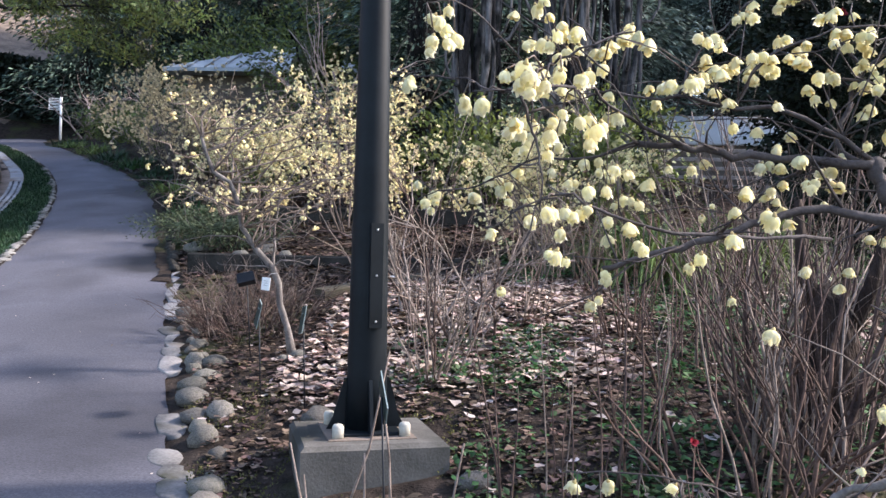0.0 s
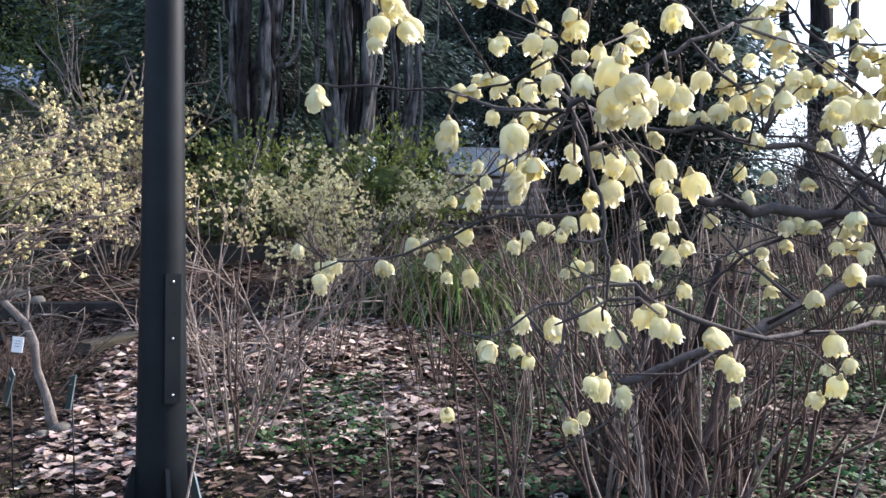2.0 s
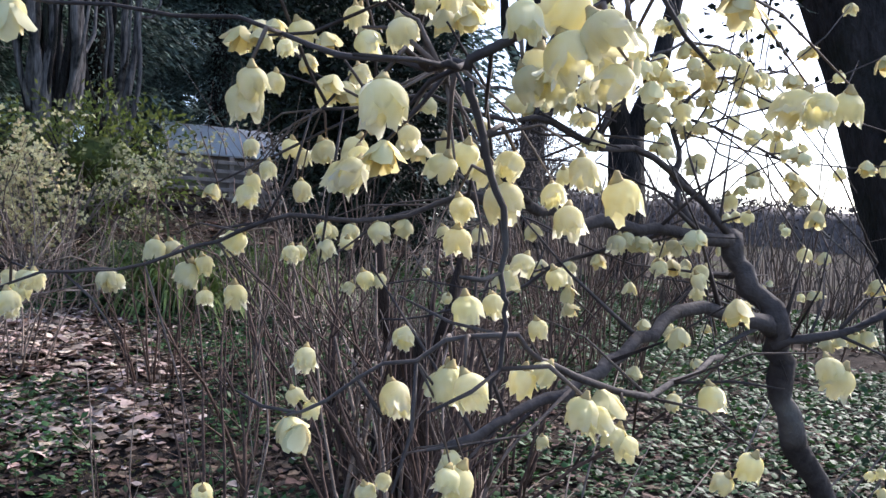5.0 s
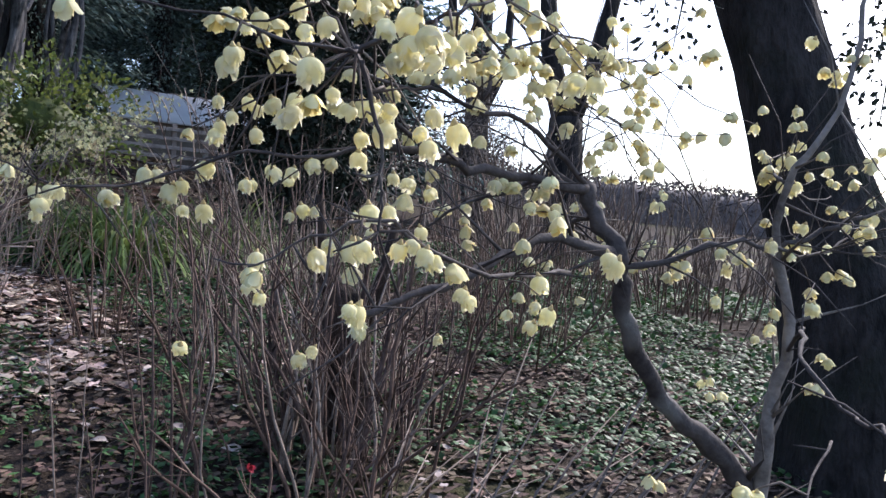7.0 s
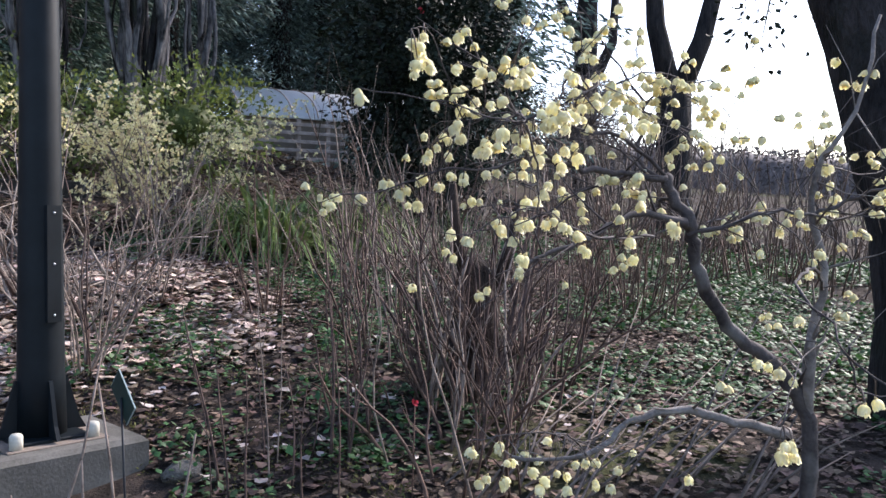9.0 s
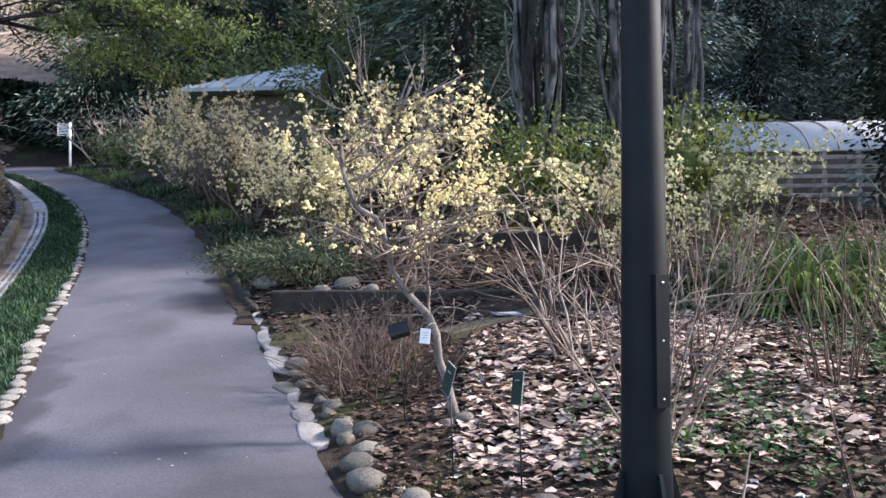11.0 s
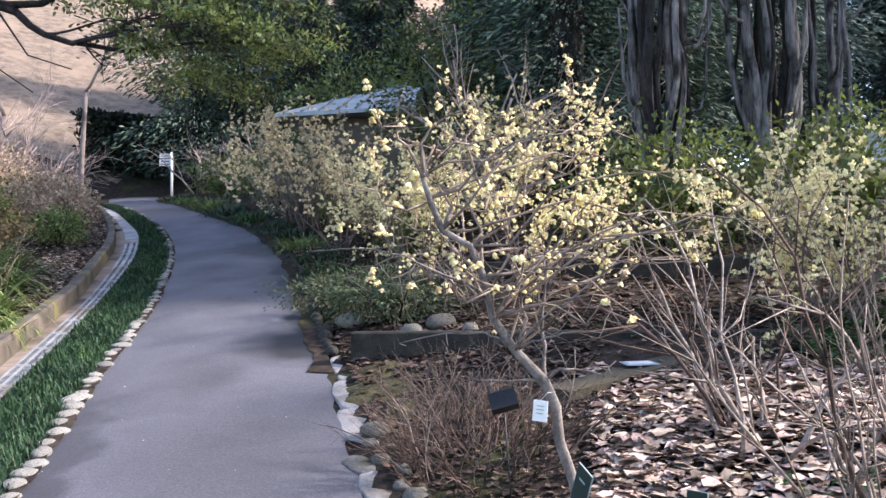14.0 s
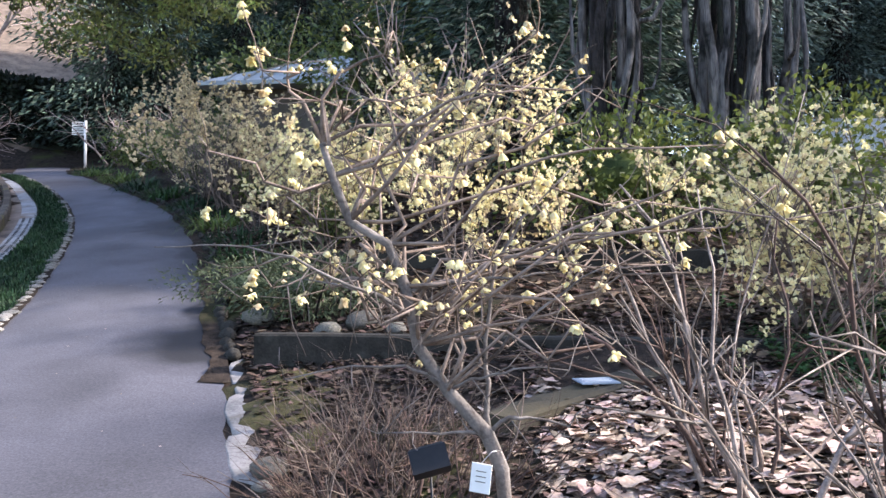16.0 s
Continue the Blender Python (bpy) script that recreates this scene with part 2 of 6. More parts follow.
# soft-edged darker patches across the asphalt, mostly along its edges, and a fine grit
def darkened(m, places):
    n, l = m.node_tree.nodes, m.node_tree.links
    p = n["Principled BSDF"]
    tc, grit, rg, hs = n.new("ShaderNodeTexCoord"), n.new("ShaderNodeTexNoise"), n.new("ShaderNodeMapRange"), n.new("ShaderNodeHueSaturation")
    grit.inputs["Scale"].default_value = 90
    grit.inputs["Detail"].default_value = 4
    rg.inputs["From Min"].default_value, rg.inputs["From Max"].default_value = 0.3, 0.72
    rg.inputs["To Min"].default_value, rg.inputs["To Max"].default_value = 0.68, 1.32
    l.new(tc.outputs["Object"], grit.inputs["Vector"])
    l.new(grit.outputs[0], rg.inputs["Value"])
    l.new(rg.outputs["Result"], hs.inputs["Value"])
    l.new(p.inputs["Base Color"].links[0].from_socket, hs.inputs["Color"])
    l.new(hs.outputs["Color"], p.inputs["Base Color"])
    for (cx, cy, cz), turn, (lx, ly), amount in places:
        tc, mp, gr = n.new("ShaderNodeTexCoord"), n.new("ShaderNodeMapping"), n.new("ShaderNodeTexGradient")
        nz, off, mx, rg = n.new("ShaderNodeTexNoise"), n.new("ShaderNodeVectorMath"), n.new("ShaderNodeMix"), n.new("ShaderNodeMapRange")
        nz.inputs["Scale"].default_value = 2.2
        nz.inputs["Detail"].default_value = 5
        off.operation = "MULTIPLY_ADD"
        off.inputs[1].default_value = (0.7, 0.7, 0)
        mp.vector_type = "TEXTURE"
        mp.inputs["Location"].default_value = (cx + 0.35, cy + 0.35, cz)
        mp.inputs["Rotation"].default_value = (0, 0, radians(turn))
        mp.inputs["Scale"].default_value = (lx, ly, 3)
        gr.gradient_type = "SPHERICAL"
        rg.inputs["From Max"].default_value = 0.42
        rg.inputs["To Max"].default_value = amount
        mx.data_type = "RGBA"
        mx.inputs["B"].default_value = (0.013, 0.0125, 0.015, 1)
        l.new(tc.outputs["Object"], nz.inputs["Vector"])
        l.new(nz.outputs["Color"], off.inputs[0])
        l.new(tc.outputs["Object"], off.inputs[2])
        l.new(off.outputs[0], mp.inputs["Vector"])
        l.new(mp.outputs["Vector"], gr.inputs["Vector"])
        l.new(gr.outputs["Fac"], rg.inputs["Value"])
        l.new(rg.outputs["Result"], mx.inputs["Factor"])
        l.new(p.inputs["Base Color"].links[0].from_socket, mx.inputs["A"])
        l.new(mx.outputs["Result"], p.inputs["Base Color"])


darkened(M["asphalt"], (((-3.42, 9.6, 1.15), 20, (0.95, 0.85), 0.97), ((-4.1, 10.9, 1.4), 22, (0.3, 1.6), 0.8), ((-5.2, 13.3, 1.9), 22, (0.35, 1.8), 0.7), ((-6.6, 15.4, 2.3), 30, (0.5, 1.2), 0.6), ((-4.0, 6.0, 0.6), 22, (0.3, 2.6), 0.55)))

# ---------------------------------------------------------------- geometry helpers
class Geo:
    """Gathers faces for one mesh."""
    def __init__(self):
        self.v, self.f, self.n = [], [], 0

    def add(self, verts, faces):
        k = self.n
        self.v.extend(tuple(p) for p in verts)
        self.f.extend(tuple(i + k for i in f) for f in faces)
        self.n += len(verts)

    def tube(self, pts, radii, sides=6, cap=True):
        pts = [Vector(p) for p in pts]
        side = None
        ring = []
        for i, p in enumerate(pts):
            d = (pts[min(i + 1, len(pts) - 1)] - pts[max(i - 1, 0)])
            d = d.normalized() if d.length > 1e-9 else Vector((0, 0, 1))
            if side is None:
                side = d.cross(Vector((0.31, 0.87, 0.37))).normalized()
            else:
                side = (side - d * side.dot(d)).normalized()
            up = d.cross(side)
            for k in range(sides):
                a = 2 * math.pi * k / sides
                ring.append(p + (side * math.cos(a) + up * math.sin(a)) * radii[i])
        faces = []
        for i in range(len(pts) - 1):
            for k in range(sides):
                a, b = i * sides + k, i * sides + (k + 1) % sides
                faces.append((a, b, b + sides, a + sides))
        if cap:
            faces.append(tuple(reversed(range(sides))))
            faces.append(tuple(range((len(pts) - 1) * sides, len(pts) * sides)))
        self.add(ring, faces)

    def leaf(self, p, way, face, length, width, bend=0.15):
        """A small folded leaf: four points round a middle rib."""
        p, way = Vector(p), Vector(way).normalized()
        side = way.cross(Vector(face))
        side = side.normalized() if side.length > 1e-6 else Vector((1, 0, 0))
        up = side.cross(way)
        mid = p + way * length * 0.5 + up * length * bend
        self.add([p, mid + side * width * 0.5 - up * width * 0.12, p + way * length, mid - side * width * 0.5 - up * width * 0.12, mid], [(0, 1, 4), (1, 2, 4), (2, 3, 4), (3, 0, 4)])

    def flake(self, p, way, face, length, width):
        """A flat pointed leaf far off: one bent quad."""
        p, way = Vector(p), Vector(way).normalized()
        side = way.cross(Vector(face))
        side = side.normalized() if side.length > 1e-6 else Vector((1, 0, 0))
        mid = p + way * length * 0.55
        self.add([p, mid + side * width * 0.5, p + way * length - side.cross(way) * length * 0.12, mid - side * width * 0.5], [(0, 1, 2, 3)])

    def blade(self, p, way, length, width, droop, steps=4):
        p, way = Vector(p), Vector(way).normalized()
        side = way.cross(Vector((0, 0, 1)))
        side = side.normalized() if side.length > 1e-6 else Vector((1, 0, 0))
        v, f = [], []
        for i in range(steps + 1):
            s = i / steps
            q = p + way * length * s + Vector((0, 0, -1)) * droop * length * s * s
            w = width * 0.5 * (1 - s ** 1.5) + 0.0006
            v += [q - side * w, q + side * w]
            if i:
                f.append((2 * i - 2, 2 * i - 1, 2 * i + 1, 2 * i))
        self.add(v, f)

    def box(self, x0, x1, y0, y1, z0, z1, bevel=0.0):
        b = bevel
        v = []
        for z, k in ((z0, 0), (z1 - b, 0), (z1, b)):
            v += [(x0 + k, y0 + k, z), (x1 - k, y0 + k, z), (x1 - k, y1 - k, z), (x0 + k, y1 - k, z)]
        f = [(3, 2, 1, 0), (8, 9, 10, 11)]
        for r in (0, 4):
            for i in range(4):
                f.append((r + i, r + (i + 1) % 4, r + 4 + (i + 1) % 4, r + 4 + i))
        self.add(v, f)

    def mesh(self, name, material, smooth=True):
        me = bpy.data.meshes.new(name)
        me.from_pydata(self.v, [], self.f)
        me.materials.append(material)
        if smooth:
            me.polygons.foreach_set("use_smooth", [True] * len(me.polygons))
        me.update()
        return me


def thing(name, place, label, category, group="", kind=""):
    ob = new(name)
    ob.empty_display_size = 0.1
    ob.location = place
    return tagged(ob, label, category, group, kind)


def part(name, geo, material, parent=None, label="", smooth=True):
    """One mesh under a thing; geometry is given in world metres."""
    ob = new(name, geo if isinstance(geo, bpy.types.Mesh) else geo.mesh(name, material, smooth))
    if parent is not None:
        ob.parent = parent
        if parent.parent is None:
            ob.matrix_parent_inverse = Matrix.Translation(parent.location).inverted()
    return tagged(ob, label)


def single(name, geo, material, label, category, group="", kind="", smooth=True):
    return tagged(new(name, geo.mesh(name, material, smooth)), label, category, group, kind)


def rnd_way(rng, up=0.0):
    while True:
        v = Vector((rng.uniform(-1, 1), rng.uniform(-1, 1), rng.uniform(-1, 1)))
        if 0.05 < v.length < 1:
            v.normalize()
            v.z += up
            return v.normalized()

# ---------------------------------------------------------------- plan
YS = np.arange(-12, 44, 0.25)
def smooth_line(pairs):
    xs = np.interp(YS, [p[1] for p in pairs], [p[0] for p in pairs])
    k = np.ones(7) / 7
    return np.convolve(np.pad(xs, 3, mode="edge"), k, mode="valid")


EDGE_R = smooth_line([(3.6, -12), (0.95, -1.5), (0.45, 0.2), (-0.45, 2.2), (-1.21, 3.82), (-2.03, 5.83), (-2.57, 7.07), (-3.11, 8.43), (-4.28, 11.2), (-5.33, 13.62), (-6.19, 15.28), (-7.73, 17.79), (-10.1, 20.4), (-12.6, 23), (-17.45, 31.2), (-26, 44)])
EDGE_L = smooth_line([(1.4, -12), (-1.3, -1.5), (-1.75, 0.2), (-2.45, 2.2), (-3.1, 3.9), (-3.89, 5.8), (-4.46, 7.13), (-5.0, 8.3), (-6.16, 11.24), (-7.53, 14.19), (-8.46, 15.96), (-9.89, 18.19), (-11.7, 20.5), (-14.4, 23.2), (-19.3, 31.2), (-28, 44)])
STRIP_L = smooth_line([(0.7, -12), (-2.0, -1.5), (-2.5, 0.2), (-3.15, 2.2), (-3.8, 3.9), (-4.58, 5.84), (-5.39, 7.69), (-6.03, 9.16), (-6.84, 11.05), (-8.3, 14.3), (-8.95, 15.6), (-10.1, 17.64), (-11.4, 19.34), (-13.0, 21.37), (-15.2, 23.2), (-20.1, 31.2), (-28.8, 44)])
DRAIN_L = smooth_line([(0.25, -12), (-2.45, -1.5), (-2.95, 0.2), (-3.6, 2.2), (-4.25, 3.9), (-5.06, 5.98), (-5.85, 8.02), (-6.47, 9.42), (-7.48, 11.81), (-8.75, 14.3), (-9.4, 15.63), (-10.65, 17.7), (-12.0, 19.6), (-13.5, 21.5), (-15.7, 23.2), (-20.6, 31.2), (-29.3, 44)])
def xr(y): return float(np.interp(y, YS, EDGE_R))
def xl(y): return float(np.interp(y, YS, EDGE_L))
def xs(y): return float(np.interp(y, YS, STRIP_L))
def xg(y): return float(np.interp(y, YS, DRAIN_L))


def ease(a, b, x):
    k = min(max((x - a) / (b - a), 0), 1)
    return k * k * (3 - 2 * k)


def base(y):
    q = min(max(y, -4), 22)
    return -0.22 + 0.11 * q + 0.0035 * q * q + max(y - 22, 0) * 0.16 + min(y + 4, 0) * 0.08


def ground_z(x, y):
    z = base(y)
    yy = min(max(y, -12), 43)
    r, g = xr(yy), xg(yy)
    if x > r:
        z += min((x - r) * 0.09, 0.24)
    if x < g - 0.1:
        z += min(0.10 + (g - x) * 0.10, 0.7)
    k = ease(2.5, 9, x)
    z = z * (1 - k) + min(z, 0.1 + 0.115 * min(y, 30)) * k
    if x < -9:
        s = -0.6 * x + 0.8 * y
        z += ease(-9, -16, x) * max(s - 33, 0) * 0.42
    if r + 0.15 < x and -4 < y < 26:
        z += 0.03 * noise.noise(Vector((x * 1.1, y * 1.1, 0))) + 0.012 * noise.noise(Vector((x * 5, y * 5, 3)))
    return z


def grid_lines(lo, hi, near_lo, near_hi, step, grow):
    out = list(np.arange(near_lo, near_hi + 1e-6, step))
    s, v = step, near_hi
    while v < hi:
        s *= grow
        v += s
        out.append(v)
    s, v = step, near_lo
    while v > lo:
        s *= grow
        v -= s
        out.insert(0, v)
    return out


gx = grid_lines(-260, 260, -8, 7, 0.14, 1.18)
gy = grid_lines(-160, 320, -2, 14, 0.16, 1.16)
g = Geo()
def sunk(x, y):
    """The soil lies lower under path, grass strip and drain."""
    q = min(max(y, -12), 43)
    far = y > 9
    return (0.14 if far else 0.03) if xg(q) - (0.3 if far else 0.1) < x < xr(q) + 0.05 else 0


vv = [(x, y, ground_z(x, y) - sunk(x, y)) for y in gy for x in gx]
W = len(gx)
ff = [(j * W + i, j * W + i + 1, (j + 1) * W + i + 1, (j + 1) * W + i) for j in range(len(gy) - 1) for i in range(W - 1)]
g.add(vv, ff)
ground = single("ground", g, M["soil"], "dark garden soil covered with leaf litter and moss", "ground", kind="structure")
ground.data.materials.append(M["lawn"])
for poly in ground.data.polygons:
    c = poly.center
    if -0.6 * c.x + 0.8 * c.y > 35.5 + 1.2 * noise.noise(c * 0.4) and (c.x < -17.5 or c.y > 34 and c.x < -13):
        poly.material_index = 1


def ribbon(y0, y1, step, left, right, lift, across=4, crown=0.0):
    g = Geo()
    ys = np.arange(y0, y1 + 1e-6, step)
    v, f = [], []
    for j, y in enumerate(ys):
        a, b = left(y), right(y)
        for i in range(across + 1):
            s = i / across
            v.append((a + (b - a) * s, y, base(y) + lift + crown * (1 - (2 * s - 1) ** 2)))
            if j and i:
                p = j * (across + 1) + i
                f.append((p - across - 2, p - across - 1, p, p - 1))
    g.add(v, f)
    return g


def ragged_r(y): return xr(y) + 0.05 * noise.noise(Vector((y * 2.5, 1, 0))) + 0.03 * noise.noise(Vector((y * 9, 4, 0)))
def ragged_l(y): return xl(y) + 0.03 * noise.noise(Vector((y * 3, 7, 0)))
single("path", ribbon(-11, 43, 0.1, ragged_l, ragged_r, 0.0, 10, 0.025), M["asphalt"], "grey asphalt garden path with worn dusty edges", "path", kind="structure")

# dirt gathered along both margins of the asphalt
def dirt(y0, y1, edge, way, wide, seed):
    def inner(y): return edge(y) + way * (wide + wide * 0.8 * noise.noise(Vector((y * 1.7, seed, 0))) + 0.03 * noise.noise(Vector((y * 8, seed, 2))))
    def outer(y): return edge(y) - way * 0.05
    return ribbon(y0, y1, 0.06, *((outer, inner) if way > 0 else (inner, outer)), 0.0135, 3)


single("margin_dirt", dirt(-3, 26, xl, 1, 0.045, 3), M["soil"], "dark dirt gathered along the asphalt edge", "dirt", kind="structure")
single("margin_dirt", dirt(8.6, 26, xr, -1, 0.12, 9), M["soil"], "dark dirt gathered along the asphalt edge", "dirt", kind="structure")

# ---------------------------------------------------------------- growth helpers
def grow(rng, geo, p, way, length, radius, depth, tips, bend=0.25, up=0.05, forks=(2, 3), shrink=0.68, sides=5, steps=5, spread=0.8):
    """A branch that wanders and forks; geo takes its tubes, tips its places for blossom (place, way)."""
    p, way = Vector(p), Vector(way).normalized()
    pts, rad = [p.copy()], [radius]
    for i in range(steps):
        way = (way + rnd_way(rng) * bend + Vector((0, 0, up))).normalized()
        p = p + way * length / steps
        pts.append(p.copy())
        rad.append(radius * (1 - 0.45 * (i + 1) / steps) if depth else radius * (1 - 0.75 * (i + 1) / steps))
        if depth <= 1:
            tips.append((p.copy(), way.copy()))
    geo.tube(pts, rad, sides if radius > 0.004 else 4 if radius > 0.002 else 3)
    if depth:
        for k in range(rng.randint(*forks)):
            i = rng.randint(max(1, steps // 2 - 1), steps)
            w = (way + rnd_way(rng) * spread).normalized()
            grow(rng, geo, pts[i], w, length * shrink * rng.uniform(0.7, 1.15), rad[i] * 0.72, depth - 1, tips, bend, up, forks, shrink, sides, steps, spread)


def cane(rng, geo, x, y, z, h, lean, radius, forks=2, bend=0.07):
    """An upright cane with a few side shoots."""
    p, w = Vector((x, y, z - 0.03)), Vector((lean[0], lean[1], 1)).normalized()
    pts, rad, n = [p.copy()], [radius], 7
    for i in range(n):
        w = (w + rnd_way(rng) * bend + Vector((lean[0], lean[1], 0)) * 0.03).normalized()
        p = p + w * h / n
        pts.append(p.copy())
        rad.append(radius * (1 - 0.7 * (i + 1) / n))
    geo.tube(pts, rad, 4)
    for k in range(forks):
        i = rng.randint(2, n - 1)
        w2 = (w + rnd_way(rng, 0.3) * 0.7).normalized()
        q, l = pts[i], h * rng.uniform(0.15, 0.4)
        geo.tube([q, q + w2 * l * 0.5, q + (w2 + rnd_way(rng) * 0.25).normalized() * l], [rad[i] * 0.65, rad[i] * 0.45, rad[i] * 0.2], 3)


def petal_cup(geo, p, way, size, rng, petals=6, rows=3, flare=0.35, cols=3):
    """A nodding cup of overlapping petals that hangs along way."""
    p, way = Vector(p), Vector(way).normalized()
    s0 = way.cross(Vector((0.3, 0.9, 0.2))).normalized()
    t0 = way.cross(s0)
    a0 = rng.uniform(0, 6.28)
    for layer, (n, rs, ls) in enumerate(((petals, 1.0, 0.95), (petals - 1, 0.7, 1.0))):
        for k in range(n):
            a = a0 + 2 * math.pi * (k + rng.uniform(-0.28, 0.28)) / n + layer * 0.5
            length = size * ls * rng.uniform(0.62, 1.08)
            out = rng.uniform(-0.15, 0.35) if rng.random() < 0.6 else rng.uniform(0.4, 1.1)
            out *= flare * 2.2
            v, f = [], []
            lean = rng.uniform(0.82, 1.16)
            for i in range(rows + 1):
                s = i / rows
                r = size * 0.47 * rs * lean * (0.2 + 0.8 * math.sin(1.571 * min(s * 1.6, 1)) + out * max(s - 0.55, 0) * 1.3)
                wd = size * 0.34 * (0.35 + 0.65 * math.sin(0.3 + s * 2.0)) * (1.0 if i < rows else 0.88)
                for c in range(cols):
                    q = 2 * c / (cols - 1) - 1
                    aa = a + q * wd / max(r, size * 0.2)
                    wob = size * 0.05 * rng.uniform(-1, 1) if i >= rows - (cols > 3) else 0
                    end = (1 - 0.1 * q * q) if i == rows else 1 - 0.01 * q * q
                    v.append(p + way * (length * s * end * (1 - 0.22 * max(out, 0) * s) + wob) + (s0 * math.cos(aa) + t0 * math.sin(aa)) * (r + size * 0.035 * (1 - q * q) + wob * 0.6))
                if i:
                    b = i * cols
                    f += [(b - cols + c, b - cols + c + 1, b + c + 1, b + c) for c in range(cols - 1)]
            geo.add(v, f)


def tuft(geo, p, size, rng):
    """A small far blossom: a few petals as bent quads."""
    p = Vector(p)
    for k in range(4):
        w = rnd_way(rng, -0.5)
        geo.leaf(p, w, rnd_way(rng), size * rng.uniform(0.7, 1.1), size * rng.uniform(0.7, 1.0), 0.2)


def leaf_cloud(geo, centre, radii, n, size, rng, hollow=0.35, lump=0.35, aspect=0.55, flat=False):
    c = Vector(centre)
    for k in range(n):
        w = rnd_way(rng)
        q = 1 + lump * noise.noise(w * 2.3 + c) + 0.2 * noise.noise(w * 6 + c)
        d = (hollow + (1 - hollow) * rng.random() ** 0.5) * q
        p = c + Vector((w.x * radii[0], w.y * radii[1], w.z * radii[2])) * d
        if flat:
            geo.flake(p, (w + rnd_way(rng) * 0.9), rnd_way(rng, 0.6), size * rng.uniform(0.6, 1.3), size * aspect * rng.uniform(0.7, 1.2))
            continue
        geo.leaf(p, (w + rnd_way(rng) * 0.9), rnd_way(rng, 0.6), size * rng.uniform(0.6, 1.3), size * aspect * rng.uniform(0.7, 1.2), rng.uniform(-0.15, 0.2))


# ---------------------------------------------------------------- lamp post on its block
PX, PY = -0.425, 4.25
TOPZ = 0.53
footing = thing("concrete_footing", (PX, PY, ground_z(PX, PY)), "square weathered concrete lamp footing block in a bed", "concrete block")
g = Geo()
g.box(-0.33, 0.33, -0.29, 0.28, -0.42, 0, 0.02)
turn = Matrix.Translation((PX, PY, TOPZ)) @ Matrix.Rotation(radians(19), 4, "Z")
g.v = [tuple(turn @ Vector(p)) for p in g.v]
part("block", g, M["concrete"], footing, smooth=False)
g = Geo()
g.box(-0.2, 0.2, -0.2, 0.2, -0.004, 0.006, 0.002)
g.v = [tuple(turn @ Vector(p)) for p in g.v]
part("grout_bed", g, M["gutter"], footing, "thin pale grout bed under the post", smooth=False)
lamp_post = thing("lamp_post", (PX, PY, TOPZ), "tall dark green-grey painted steel lamp post with base gussets", "lamp post")
g = Geo()
zs = [TOPZ + 0.02, 0.8, 1.2, 2.0, 3.0, 4.5]
g.tube([(PX, PY, z) for z in zs], [0.1, 0.093, 0.088, 0.078, 0.066, 0.053], 32)
part("pole", g, M["pole"], lamp_post)
g = Geo()
g.box(-0.145, 0.145, -0.145, 0.145, 0.006, 0.02, 0.004)
g.v = [tuple(turn @ Vector(p)) for p in g.v]
part("base_plate", g, M["pole"], lamp_post, smooth=False)
for k in range(4):
    g = Geo()
    a = radians(19 + 90 * k)
    c, s = math.cos(a), math.sin(a)
    v = []
    for o in (-0.008, 0.008):
        for r, z in ((0.08, 0.016), (0.185, 0.016), (0.155, 0.07), (0.105, 0.25), (0.08, 0.25)):
            v.append((PX + c * r - s * o, PY + s * r + c * o, TOPZ + z))
    g.add(v, [(0, 1, 2, 3, 4), (9, 8, 7, 6, 5)] + [(i, i + 5, (i + 1) % 5 + 5, (i + 1) % 5) for i in range(5)])
    part("gusset", g, M["pole"], lamp_post, smooth=False)
for k in range(4):
    a = radians(19 + 45 + 90 * k)
    x, y = PX + 0.215 * math.cos(a), PY + 0.215 * math.sin(a)
    g = Geo()
    g.tube([(x, y, TOPZ), (x, y, TOPZ + 0.056), (x, y, TOPZ + 0.066), (x, y, TOPZ + 0.07)], [0.026, 0.026, 0.02, 0.004], 12)
    part("bolt_cap", g, M["bolt"], lamp_post, "pale rounded bolt cap")
g = Geo()
hatch_a = radians(-62)
hx, hy = math.cos(hatch_a), math.sin(hatch_a)
for z0, z1 in ((1.02, 1.50),):
    v = []
    for o in (-0.03, 0.03):
        for z in (z0, z1):
            for r in (0.080, 0.104):
                v.append((PX + hx * r - hy * o, PY + hy * r + hx * o, z))
    g.add(v, [(0, 1, 3, 2), (4, 6, 7, 5), (0, 4, 5, 1), (2, 3, 7, 6), (1, 5, 7, 3), (0, 2, 6, 4)])
hatch = part("hatch_cover", g, M["pole"], lamp_post, smooth=False)
for z in (1.05, 1.26, 1.47):
    g = Geo()
    q = Vector((PX + hx * 0.103, PY + hy * 0.103, z))
    g.tube([q, q + Vector((hx, hy, 0)) * 0.004], [0.006, 0.004], 8)
    part("screw", g, M["steel"], hatch, "small steel screw")

# ---------------------------------------------------------------- path edging
rng = random.Random(3)
def stone_mesh(seed, rough=0.28):
    bm = bmesh.new()
    bmesh.ops.create_icosphere(bm, subdivisions=2, radius=1)
    for v in bm.verts:
        q = v.co * 1.3 + Vector((seed * 3.1, 0, 0))
        v.co *= 1 + rough * noise.noise(q)
        v.co.z = max(v.co.z, -0.5)
    me = bpy.data.meshes.new("stone")
    bm.to_mesh(me)
    bm.free()
    for q in me.polygons:
        q.use_smooth = True
    return me


